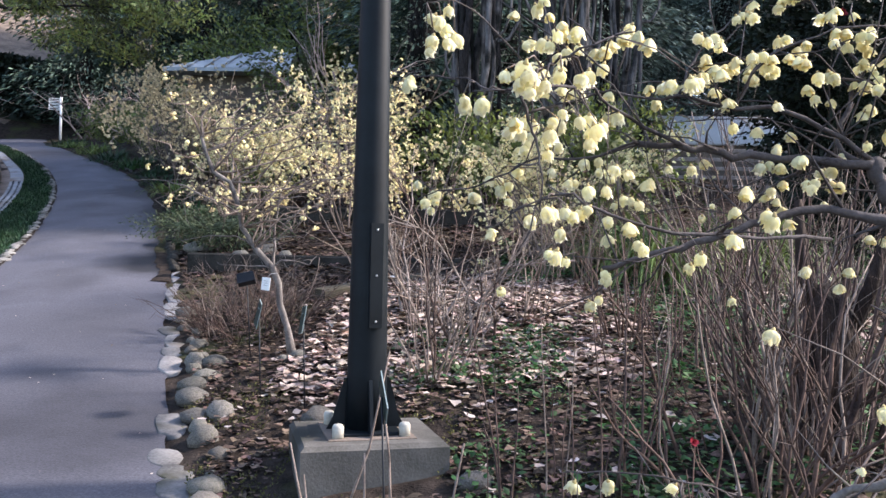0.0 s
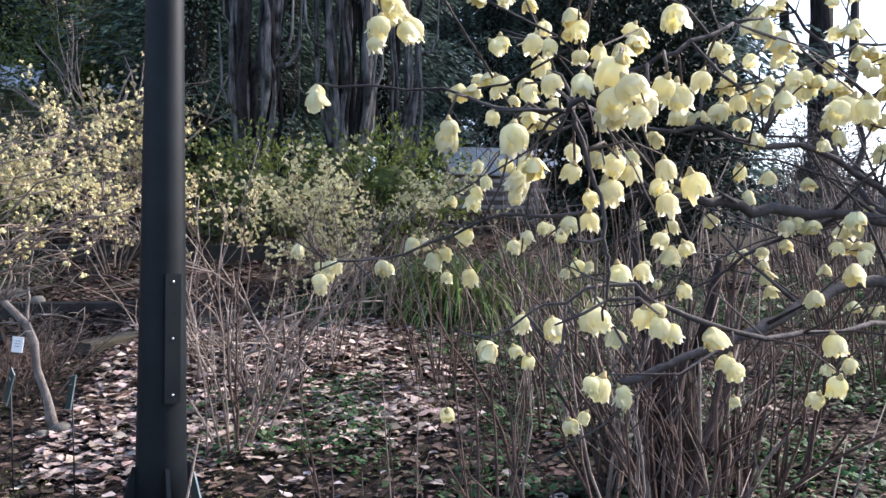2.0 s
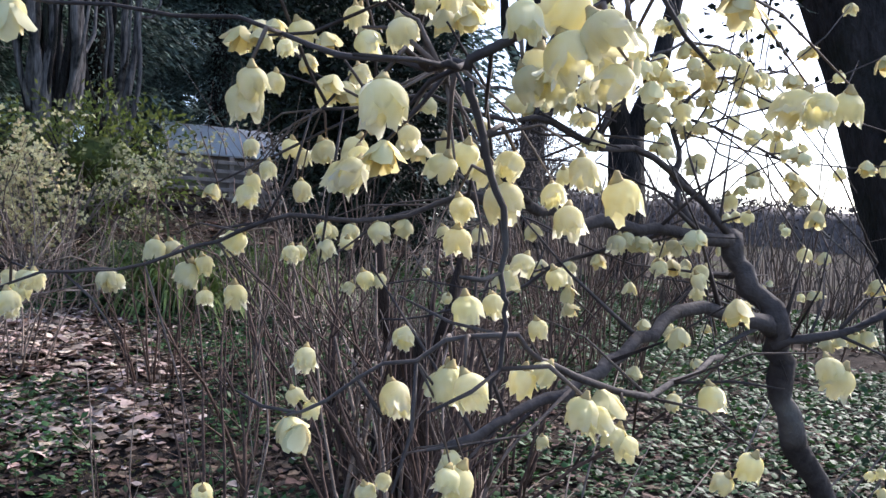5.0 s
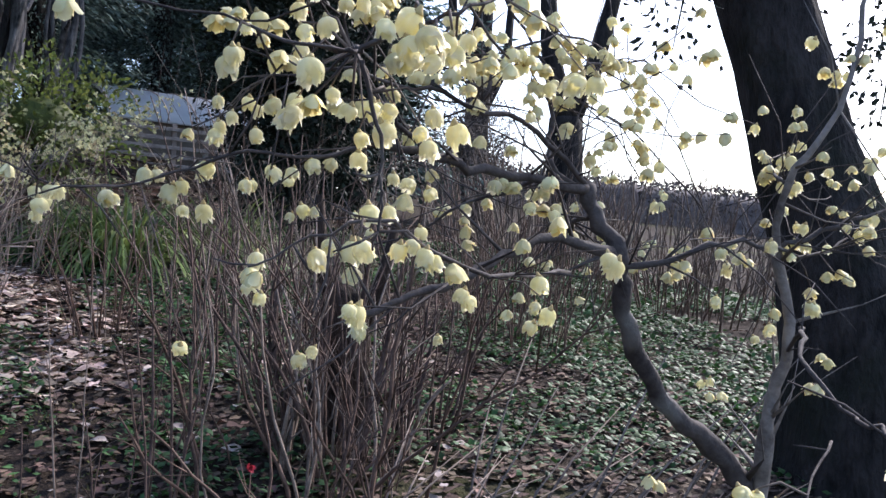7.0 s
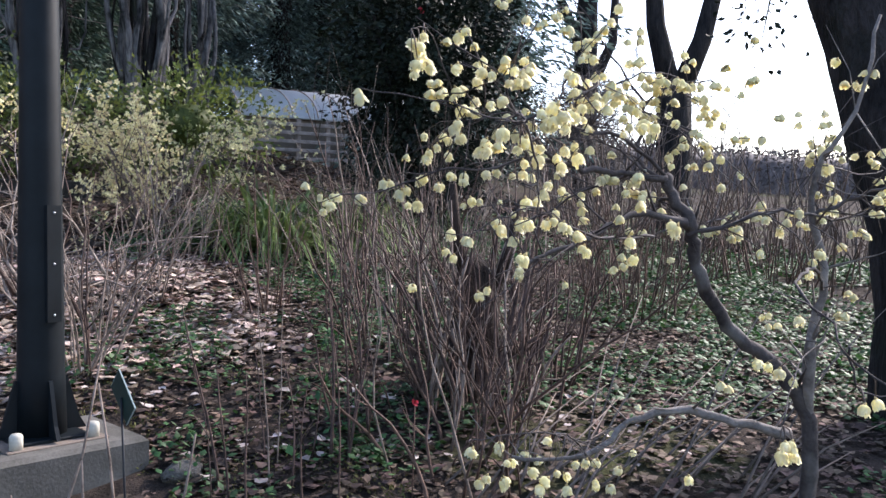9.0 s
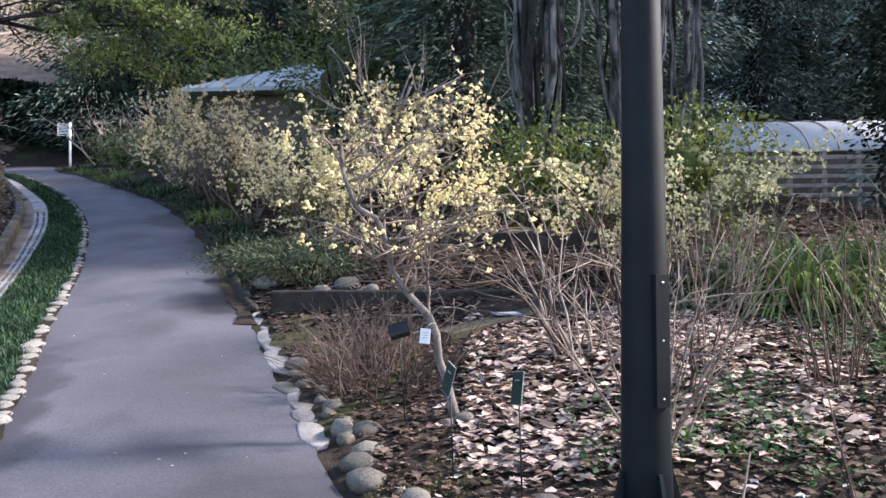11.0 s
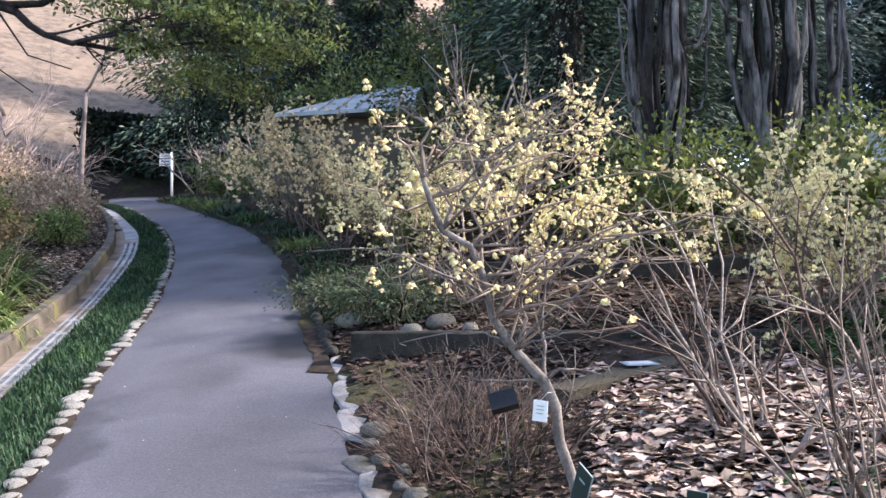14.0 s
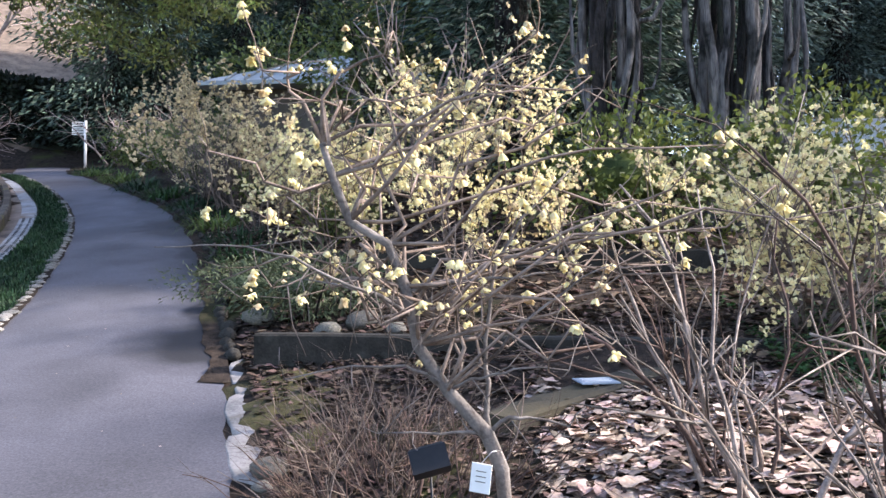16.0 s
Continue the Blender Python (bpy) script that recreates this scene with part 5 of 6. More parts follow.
cane_shrub(1.95, 5.9, 22, 1.5, 0.4, 0.16, M["dark_cane"], "tall thicket of upright brown canes behind the bed", 71, 0.009, 5, 0.16)
g = Geo()
for k in range(34):
    x, y = rng.uniform(1.0, 2.2), rng.uniform(2.5, 3.4)
    p = Vector((x, y, ground_z(x, y) + 0.02))
    w = Vector((rng.uniform(0.4, 1.0), rng.uniform(-0.1, 0.5), rng.uniform(0.15, 0.5))).normalized()
    L = rng.uniform(0.5, 1.2)
    g.tube([p, p + w * L * 0.5 + Vector((0, 0, 0.05)), p + w * L], [0.007, 0.005, 0.002], 4)
single("leaning_branches", g, M["twig"], "thin bare branches leaning low across the ground", "branches", kind="stuff")
cut = thing("cut_stems", (-0.35, 3.5, ground_z(-0.35, 3.5)), "few pale cut stems in front of the lamp footing", "stems")
for x, y, wx, wy, L in ((-0.42, 3.55, 0.25, 0.1, 0.75), (-0.50, 3.5, -0.3, 0.2, 0.4), (-0.35, 3.5, 0.1, 0.1, 0.35), (-0.55, 3.45, 0.05, 0.1, 0.3), (-0.2, 3.5, -0.1, 0.1, 0.6), (-0.05, 3.5, 0.3, 0.0, 0.4)):
    p = Vector((x, y, ground_z(x, y) - 0.02))
    w = Vector((wx, wy, 1)).normalized()
    g = Geo()
    g.tube([p, p + w * L * 0.5 + rnd_way(rng) * 0.03, p + w * L], [0.006, 0.005, 0.0035], 5)
    part("stem", g, M["cane"], cut)

# ---------------------------------------------------------------- low evergreens and strap-leaved plants
def core(g, c, radii, rows=6, cols=9):
    """A solid lumpy body added inside a crown; it blocks light between the leaves."""
    v, f = [], []
    for j in range(rows + 1):
        t = math.pi * j / rows
        for i in range(cols):
            a = 2 * math.pi * i / cols
            w = Vector((math.sin(t) * math.cos(a), math.sin(t) * math.sin(a), math.cos(t)))
            k = 1 + 0.5 * noise.noise(w * 2 + Vector(c))
            v.append((c[0] + w.x * radii[0] * k, c[1] + w.y * radii[1] * k, c[2] + w.z * radii[2] * k))
            if j:
                f.append(((j - 1) * cols + i, (j - 1) * cols + (i + 1) % cols, j * cols + (i + 1) % cols, j * cols + i))
    g.add(v, f)


def leafy(name, x, y, radii, lift, n, size, material, label, category, seed, stems=5, aspect=0.5, bark="dark_bark"):
    rng = random.Random(seed)
    z = ground_z(x, y)
    ob = thing(name, (x, y, z), label, category)
    for k in range(stems):
        g = Geo()
        a = rng.uniform(0, 6.28)
        g.tube([(x, y, z - 0.1), (x + math.cos(a) * radii[0] * 0.3, y + math.sin(a) * radii[1] * 0.3, z + lift * 0.6), (x + math.cos(a) * radii[0] * 0.7, y + math.sin(a) * radii[1] * 0.7, z + lift + radii[2] * 0.4)], [0.03 * radii[2] + 0.005, 0.02 * radii[2] + 0.004, 0.005], 5)
        part("stem", g, M[bark], ob)
    g = Geo()
    leaf_cloud(g, (x, y, z + lift), radii, n, size, rng, 0.2, 0.6, aspect, y > 9)
    core(g, (x, y, z + lift), [r * 0.33 for r in radii])
    part("crown", g, material, ob)
    return ob


leafy("low_conifer", -3.75, 10.75, (0.75, 0.45, 0.2), 0.22, 1500, 0.06, M["needle"], "low spreading grey-green conifer reaching over the path edge", "conifer", 70, 6, 0.25)
leafy("low_conifer", -3.0, 10.1, (0.75, 0.55, 0.3), 0.28, 2600, 0.07, M["needle"], "low spreading grey-green conifer beside the path", "conifer", 71, 6, 0.25)
leafy("evergreen_shrub", -0.2, 12.2, (1.3, 0.8, 0.8), 0.8, 3000, 0.09, M["olive"], "rounded olive-green evergreen shrub", "shrub", 72)
leafy("evergreen_shrub", 1.6, 12.0, (1.1, 0.8, 0.9), 0.9, 2600, 0.09, M["olive"], "rounded olive-green evergreen shrub", "shrub", 73)
leafy("camellia", 4.05, 9.8, (1.2, 1.1, 2.2), 2.1, 30000, 0.085, M["camellia"], "tall very dark glossy camellia with red flowers", "tree", 74)
leafy("evergreen_shrub", -9.2, 22.5, (1.2, 0.9, 0.6), 0.5, 2000, 0.12, M["evergreen"], "low dark green shrub beside the path", "shrub", 75)
leafy("evergreen_shrub", -11.5, 25.0, (1.5, 1.0, 0.6), 0.5, 2000, 0.12, M["evergreen"], "low dark green shrub beside the path", "shrub", 76)
leafy("evergreen_shrub", -7.3, 20.6, (0.9, 0.8, 0.5), 0.45, 1600, 0.1, M["olive"], "low olive shrub beside the path", "shrub", 77)
leafy("evergreen_shrub", -8.0, 26.0, (2.4, 1.6, 2.0), 1.8, 5000, 0.16, M["evergreen"], "large dark evergreen shrub before the pavilion", "shrub", 78)
leafy("evergreen_shrub", -4.2, 19.5, (1.6, 1.2, 2.2), 2.2, 5000, 0.13, M["evergreen"], "tall dark evergreen shrub with small glossy leaves", "shrub", 79)


def strap_clump(x, y, n, length, width, seed, label, material="strap", radius=0.3):
    rng = random.Random(seed)
    clump = thing("strap_leaf_plant", (x, y, ground_z(x, y)), label, "plant", "strap-leaved plants")
    g, fans = None, 10
    for k in range(n):
        if k % (n // fans + 1) == 0:
            if g:
                part("leaf_fan", g, M[material], clump)
            g = Geo()
        a, d = (k * fans // n + rng.random()) * 6.28 / fans, radius * rng.random() ** 0.6
        px, py = x + math.cos(a) * d, y + math.sin(a) * d
        w = Vector((math.cos(a) * rng.uniform(0.1, 1.3), math.sin(a) * rng.uniform(0.1, 1.3), 1))
        g.blade((px, py, ground_z(px, py) - 0.02), w, length * rng.uniform(0.6, 1.15), width, rng.uniform(0.4, 1.25), 8)
    part("leaf_fan", g, M[material], clump)
    return clump


strap_clump(1.75, 8.5, 520, 1.5, 0.032, 81, "tall clump of arching yellow-green strap leaves", radius=0.55)
strap_clump(2.7, 8.8, 380, 1.4, 0.032, 82, "clump of arching green strap leaves", radius=0.4)
strap_clump(-7.7, 9.9, 360, 0.9, 0.042, 83, "clump of broad arching green strap leaves", radius=0.6)
strap_clump(-8.7, 11.1, 420, 1.25, 0.042, 84, "clump of broad arching green strap leaves", radius=0.7)
strap_clump(-6.9, 9.4, 120, 0.6, 0.03, 85, "clump of broad arching green strap leaves", radius=0.4)
strap_clump(-9.3, 9.6, 420, 1.3, 0.042, 86, "clump of broad arching green strap leaves", radius=0.6)
strap_clump(-10.5, 12.5, 260, 1.1, 0.02, 87, "tall clump of dry straw-coloured grass", "dry", 0.8)
strap_clump(-11.0, 15.9, 260, 0.7, 0.02, 88, "tall clump of dry straw-coloured grass", "dry", 0.7)
strap_clump(-12.9, 17.5, 300, 1.0, 0.025, 89, "tall clump of dry straw-coloured grass", "dry", 0.9)
strap_clump(-14.6, 20.7, 300, 1.1, 0.03, 90, "tall clump of dry straw-coloured grass", "dry", 0.9)
strap_clump(-8.7, 21.4, 160, 0.6, 0.02, 91, "low clump of dark green grass beside the path", "strap", 0.5)
strap_clump(-10.5, 23.4, 160, 0.6, 0.02, 92, "low clump of dark green grass beside the path", "strap", 0.5)
cane_shrub(-8.2, 10.6, 26, 1.2, 0.5, 0.4, M["dry"], "bare shrub with thin straw-coloured stems", 53, 0.01, 3)
cane_shrub(-10.4, 13.0, 40, 0.9, 0.7, 0.4, M["cane"], "brown bare shrub on the raised bed", 54, 0.008, 3)
cane_shrub(-11.8, 14.8, 50, 0.9, 0.8, 0.4, M["cane"], "brown bare shrub on the raised bed", 55, 0.009, 3)
leafy("evergreen_shrub", -10.6, 13.4, (1.2, 0.8, 0.45), 0.5, 2000, 0.08, M["withered"], "low brownish green shrub on the raised bed", "shrub", 93)

for x, y, n, h, rad, m, seed in ((-12.2, 13.4, 90, 1.0, 1.2, "dry", 202), (-12.4, 16.2, 90, 0.9, 0.9, "dry", 203), (-13.8, 15.4, 90, 1.2, 1.3, "dry", 204), (-14.4, 18.6, 100, 1.2, 1.2, "dry", 205),
                                 (-15.8, 17.6, 100, 1.8, 1.5, "dry", 206), (-17.0, 21.0, 110, 1.6, 1.4, "dry", 207), (-18.5, 20.5, 110, 2.2, 1.8, "dry", 208), (-19.0, 25.5, 110, 2.2, 1.8, "pink_twig", 210), (-22, 24, 120, 2.4, 2.0, "dry", 211)):
    cane_shrub(x, y, n, h, rad, 0.5, M[m], "bare winter shrub with thin straw-brown stems", seed, 0.012, 4)
leafy("evergreen_shrub", -11.2, 13.0, (1.6, 1.0, 0.5), 0.75, 4200, 0.08, M["olive"], "olive-green low shrub with brown twigs on the raised bed", "shrub", 94)
leafy("evergreen_shrub", -12.6, 14.6, (1.6, 1.0, 0.55), 0.8, 2600, 0.09, M["withered"], "brown withered low shrub on the raised bed", "shrub", 95)
leafy("evergreen_shrub", -10.2, 15.2, (0.5, 0.5, 0.3), 0.35, 1100, 0.08, M["strap"], "low yellow-green shrub beside the kerb", "shrub", 96)
leafy("evergreen_shrub", -11.6, 17.6, (0.5, 0.7, 0.4), 0.4, 1500, 0.09, M["dry"], "low straw-yellow shrub beside the kerb", "shrub", 97)
strap_clump(-10.2, 10.8, 340, 1.45, 0.045, 98, "clump of broad arching green strap leaves", radius=0.7)
strap_clump(-9.7, 12.2, 340, 1.35, 0.045, 99, "clump of broad arching green strap leaves", radius=0.8)
strap_clump(-6.6, 8.6, 60, 0.5, 0.04, 100, "small clump of broad yellow-green leaves", radius=0.3)

for x, y, r, lift, m, label, seed in ((-11.0, 12.4, (1.1, 0.8, 0.6), 0.6, "olive", "low olive-green shrub on the raised bed", 301), (-12.0, 14.2, (1.2, 0.9, 0.6), 0.6, "withered", "brown withered shrub on the raised bed", 302), (-11.6, 15.6, (0.8, 0.8, 0.45), 0.45, "dry", "low olive-brown shrub on the raised bed", 303),
                              (-13.6, 16.6, (1.3, 1.0, 0.65), 0.65, "withered", "brown withered shrub on the raised bed", 304), (-13.0, 18.8, (0.8, 0.9, 0.5), 0.5, "dry", "straw-yellow shrub beside the kerb", 305), (-15.6, 20.2, (1.3, 1.1, 0.7), 0.7, "dry", "straw-coloured shrub on the raised bed", 306)):
    leafy("withered_shrub", x, y, r, lift, 3200, 0.085, M[m], label, "shrub", seed)
for x, y, n, L, seed in ((-7.9, 9.0, 200, 0.6, 313), (-8.9, 10.2, 320, 1.2, 314), (-9.9, 9.2, 260, 0.8, 316)):
    strap_clump(x, y, n, L, 0.03, seed, "clump of broad arching green strap leaves", radius=0.5)

cane_shrub(-8.0, 20.4, 120, 1.3, 0.7, 0.6, M["pink_twig"], "rounded pinkish bare shrub beside the path", 321, 0.012, 5)
cane_shrub(-9.2, 24.6, 120, 1.4, 0.8, 0.6, M["pink_twig"], "rounded pinkish bare shrub beside the path", 322, 0.014, 5)
cane_shrub(-6.0, 17.0, 60, 1.8, 0.5, 0.35, M["twig"], "bare brown shrub with upright stems beside the path", 323, 0.012, 4)
rr = random.Random(340)
for y in (13.2, 14.3, 15.5, 16.6, 17.6, 18.8, 20.0, 21.2, 22.5, 24.0):
    x = xr(y) + rr.uniform(0.35, 0.7)
    strap_clump(x, y, 170, rr.uniform(0.45, 0.8), 0.024, int(y * 10), "low clump of dark green leaves beside the path", rr.choice(("mondo", "strap", "ivy")), 0.45)
    leafy("low_shrub", x + rr.uniform(0.8, 1.2), y + 0.3, (0.5, 0.45, 0.3), 0.3, 700, 0.08, M[rr.choice(("olive", "needle", "withered", "olive"))], "low mixed shrub under the flowering bushes", "shrub", int(y * 10) + 1, 4)
for x, y, s, k in ((-2.43, 7.22, 0.085, 0), (-3.45, 10.15, 0.14, 1), (-2.75, 9.6, 0.10, 2), (-2.5, 9.75, 0.13, 3), (-2.2, 9.5, 0.08, 4), (0.1, 3.95, 0.07, 5), (-0.75, 4.75, 0.09, 1), (-1.15, 5.86, 0.055, 2), (-1.24, 5.84, 0.04, 4)):
    ob = new("rock", STONES[k])
    ob.location = (x, y, ground_z(x, y) + s * 0.2)
    ob.scale = (s * 1.2, s, s * 0.75)
    ob.rotation_euler = (0, 0, k * 1.3)
    tagged(ob, "rounded grey rock half sunk in the bed", "rock", "rocks in the bed")

# ---------------------------------------------------------------- trees
def trunk_tree(name, base_pts, radii, label, material, limbs=(), sides=14, category="tree"):
    x, y = base_pts[0][0], base_pts[0][1]
    ob = thing(name, (x, y, ground_z(x, y)), label, category)
    g = Geo()
    fine, rad = [], []
    for i in range(len(base_pts) - 1):
        p, q = Vector(base_pts[i]), Vector(base_pts[i + 1])
        m = max(2, int((q - p).length / 0.12)) if radii[0] > 0.25 else 2
        for k in range(m):
            fine.append(p.lerp(q, k / m))
            rad.append(radii[i] + (radii[i + 1] - radii[i]) * k / m)
    fine.append(Vector(base_pts[-1]))
    rad.append(radii[-1])
    sides = 44 if radii[0] > 0.25 else sides
    g.tube(fine, rad, sides)
    for v in range(sides * len(fine)):
        c, p = fine[v // sides], Vector(g.v[v])
        d = p - c
        a = math.atan2(d.y, d.x)
        w = Vector((math.cos(a), math.sin(a), 0))
        k = 1 + 0.14 * noise.noise(w * 1.4 + Vector((0, 0, p.z * 0.5))) + 0.07 * noise.noise(w * 7 + Vector((x, y, p.z * 1.3))) + 0.03 * noise.noise(w * 16 + Vector((x, y, p.z * 3)))
        g.v[v] = tuple(c + d * k)
    part("trunk", g, material, ob)
    for pts, r in limbs:
        g = Geo()
        n = len(pts)
        g.tube(pts, [r * (1 - 0.6 * i / (n - 1)) for i in range(n)], 9)
        part("limb", g, material, ob)
    return ob


z = ground_z(3.9, 3.0)
big = trunk_tree("large_tree", [(3.95, 3.0, z - 0.2), (3.92, 3.0, z + 0.15), (3.9, 3.05, z + 0.6), (3.84, 3.15, z + 1.1), (3.72, 3.3, z + 1.6), (3.66, 3.42, z + 2.1), (3.53, 3.6, z + 2.8), (3.3, 3.78, z + 4.0), (3.2, 3.9, z + 6.0)], [0.55, 0.42, 0.35, 0.29, 0.245, 0.225, 0.225, 0.2, 0.12], "large dark leaning tree trunk standing in ground ivy", M["trunk_bark"],
                 (([(3.62, 3.5, z + 2.4), (3.2, 3.5, z + 2.75), (2.9, 3.5, z + 3.3)], 0.07),), 18)
z = ground_z(9.3, 11.0)
trunk_tree("forked_tree", [(9.3, 11.0, z - 0.2), (9.3, 11.0, z + 0.6), (9.28, 11.0, z + 2.3)], [0.38, 0.3, 0.27], "dark forked bare tree against the sky", M["dark_bark"],
           (([(9.28, 11.0, z + 2.1), (8.95, 11.1, z + 3.4), (8.9, 11.2, z + 5.0), (8.6, 11.4, z + 8)], 0.2), ([(9.28, 11.0, z + 2.1), (9.7, 10.8, z + 3.2), (10.1, 10.7, z + 4.8), (10.4, 10.6, z + 8)], 0.2)))
for x, y, r in ((5.6, 3.5, 0.24), (12.0, 17.0, 0.35)):
    z = ground_z(x, y)
    trunk_tree("bare_tree", [(x, y, z - 0.2), (x, y, z + 0.5), (x - 0.05, y, z + 2.5), (x + 0.1, y, z + 9)], [r * 1.3, r, r * 0.85, r * 0.5], "dark bare tree trunk at the woodland edge", M["dark_bark"],
               (([(x, y, z + 2.6), (x + 0.8, y, z + 4), (x + 1.2, y + 0.3, z + 7)], r * 0.5), ([(x, y, z + 3.4), (x - 0.9, y, z + 5), (x - 1.3, y - 0.3, z + 8)], r * 0.45)))


z = ground_z(1.7, 4.31)
trunk_tree("old_stump", [(1.71, 4.31, z - 0.1), (1.7, 4.31, z + 0.06), (1.69, 4.3, z + 0.25), (1.71, 4.3, z + 0.45), (1.68, 4.3, z + 0.62), (1.66, 4.31, z + 0.72)], [0.19, 0.15, 0.135, 0.125, 0.10, 0.05], "dark brown broken old stump among upright canes", M["stump"],
           (([(1.72, 4.28, z + 0.4), (1.85, 4.25, z + 0.7), (1.92, 4.24, z + 1.0)], 0.05), ([(1.67, 4.3, z + 0.5), (1.56, 4.28, z + 0.8), (1.53, 4.27, z + 1.1)], 0.045)), 16, "stump")


def fluted_tree(x, y, seed, n=20, spread=0.4, h=11, label="old conifer with several fluted grey stems"):
    """Many twisted stems that grow together low down and part higher up."""
    rng = random.Random(seed)
    z = ground_z(x, y)
    ob = thing("old_conifer", (x, y, z), label, "tree")
    for k in range(n):
        a = 2 * math.pi * k / n + rng.uniform(-0.3, 0.3)
        g = Geo()
        d0, r0, lean = spread * rng.uniform(0.25, 1.0), rng.uniform(0.025, 0.085), rng.uniform(-0.1, 0.9)
        p1, p2, w1, w2, tw = rng.uniform(0, 6.28), rng.uniform(0, 6.28), rng.uniform(1.0, 2.2), rng.uniform(2.5, 5.0), rng.uniform(-0.9, 0.9)
        pts, rad = [], []
        steps = 44
        for i in range(steps + 1):
            hh = h * i / steps
            d = d0 * (0.4 + 0.75 * ease(0.5, 2.6, hh) + lean * 0.12 * max(hh - 1.6, 0))
            aa = a + tw * hh / h * 2
            wx = 0.05 * math.sin(hh * w1 + p1) + 0.02 * math.sin(hh * w2 + p2)
            wy = 0.05 * math.cos(hh * w1 + p2)
            pts.append((x + math.cos(aa) * d + wx, y + math.sin(aa) * d + wy, z - 0.2 + hh))
            knot = 1 + 0.3 * noise.noise(Vector((hh * 2.1, seed, k))) + 0.15 * noise.noise(Vector((hh * 6, k, seed)))
            rad.append((r0 * (1 - 0.6 * hh / h) + 0.05 * math.exp(-hh * 2)) * knot)
        g.tube(pts, rad, 9)
        for v in range(len(g.v)):
            p = Vector(g.v[v])
            c = Vector(pts[min(v // 9, steps)])
            g.v[v] = tuple(c + (p - c) * (1 + 0.3 * noise.noise(Vector((p.x * 14, p.y * 14, p.z * 1.2)))))
        # Dark-barked stems stand in for the shaded gaps between the grey ones.
        part("stem", g, M["cypress_bark"] if k % 5 < 3 else M["trunk_bark"], ob)
        if k % 3 == 0:
            i = rng.randint(8, 18)
            w = Vector((math.cos(a), math.sin(a), 0.2)).normalized()
            t = Geo()
            p = Vector(pts[i])
            t.tube([p, p + w * 0.25, p + w * 0.4 + Vector((0, 0, 0.25)), p + w * 0.45 + Vector((0, 0, 1.2))], [rad[i] * 0.6, rad[i] * 0.5, rad[i] * 0.45, rad[i] * 0.2], 7)
            part("limb", t, M["cypress_bark"], ob)
    return ob


fluted_tree(-0.19, 13.4, 101)
fluted_tree(1.15, 13.7, 102)
fluted_tree(2.3, 15.5, 103, 8)


def conifer_mesh(seed, h=13.0, r=2.6, n=32000, size=0.185):
    rng = random.Random(seed)
    g = Geo()
    for k in range(n):
        s = rng.random() ** 0.8
        z = 0.3 + (h - 0.3) * s
        rr = r * (1 - s) ** 0.6 * (0.75 + 0.35 * math.sin(z * 3.1 + seed)) * (0.12 + 0.88 * rng.random() ** 0.7)
        a = rng.uniform(0, 6.28)
        rr *= 1 + 0.3 * noise.noise(Vector((math.cos(a) * 1.5, math.sin(a) * 1.5, z * 0.5 + seed)))
        w = Vector((math.cos(a), math.sin(a), rng.uniform(-0.9, 0.1)))
        g.flake((math.cos(a) * rr, math.sin(a) * rr, z), w, rnd_way(rng, 0.8), size * rng.uniform(0.6, 1.3), size * 0.26)
    t = Geo()
    core(t, (0, 0, h * 0.42), (r * 0.13, r * 0.13, h * 0.38))
    t.tube([(0, 0, -0.4), (0, 0, h * 0.5), (0, 0, h * 0.97)], [0.22, 0.15, 0.03], 8)
    return t.mesh("trunk", M["trunk_bark"]), g.mesh("crown", M["lit_conifer" if seed == 113 else "conifer"])


rng = random.Random(110)
CON = []
for k in range(3):
    t, c = conifer_mesh(111 + k)
    ob = thing("conifer_tree", (0, 0, 0), "tall dark green conifer in the wood behind the garden", "tree", "conifers of the wood")
    for me in (t, c):
        q = new(me.name, me)
        q.parent = ob
    CON.append(ob)
spots = []
for d, step, j in ((17, 7.0, 0), (21, 6.0, 1), (26.5, 5.0, 0), (33, 4.5, 1), (40, 4.0, 0)):
    a = 26.0 + j * 3
    while a > -31:
        spots.append((a, d))
        a -= step
used = 0
for a, d in spots:
    a2, d2 = a + rng.uniform(-1.5, 1.5), d + rng.uniform(-1, 1)
    x, y = -math.sin(radians(a2)) * d2, math.cos(radians(a2)) * d2 + 1
    if x < -3 and d < 25 or (a2 > 8 and d < 30):
        continue
    if -9 > a2 > -27 and d < 25:
        continue
    s = rng.uniform(0.85, 1.3)
    m = pose(x, y, ground_z(x, y), 0, 0, rng.uniform(0, 360)) @ Matrix.Diagonal((s, s, s * rng.uniform(0.9, 1.2), 1))
    if used < 3:
        CON[used].matrix_basis = m
    else:
        # Trees on the right mostly take the copy with light in its colour.
        q = copy_thing(CON[2 if a2 < -4 and rng.random() < 0.7 else used % (2 if a2 > 6 else 3)], Matrix())
        q.matrix_basis = m
    used += 1

r3 = random.Random(330)
for px, py, pz in ((2.89, 3.47, 2.4), (2.8, 3.5, 2.8), (4.0, 3.1, 2.45), (3.95, 3.05, 2.15), (3.1, 3.5, 3.0)):
    g = Geo()
    top = Vector((px, py, pz))
    g.tube([top + Vector((0.3, 0.1, 0.9)), top + Vector((0.1, 0, 0.4)), top], [0.012, 0.008, 0.003], 5)
    leaf_cloud(g, (px, py, pz + 0.25), (0.24, 0.24, 0.4), 170, 0.05, r3, 0.1, 0.6, 0.6)
    part("leafy_spray", g, M["camellia"], big, "dangling spray of dark leaves")
small = thing("bare_tree", (-2.6, 16.0, ground_z(-2.6, 16.0)), "bare grey twiggy tree before the dark wood", "tree")
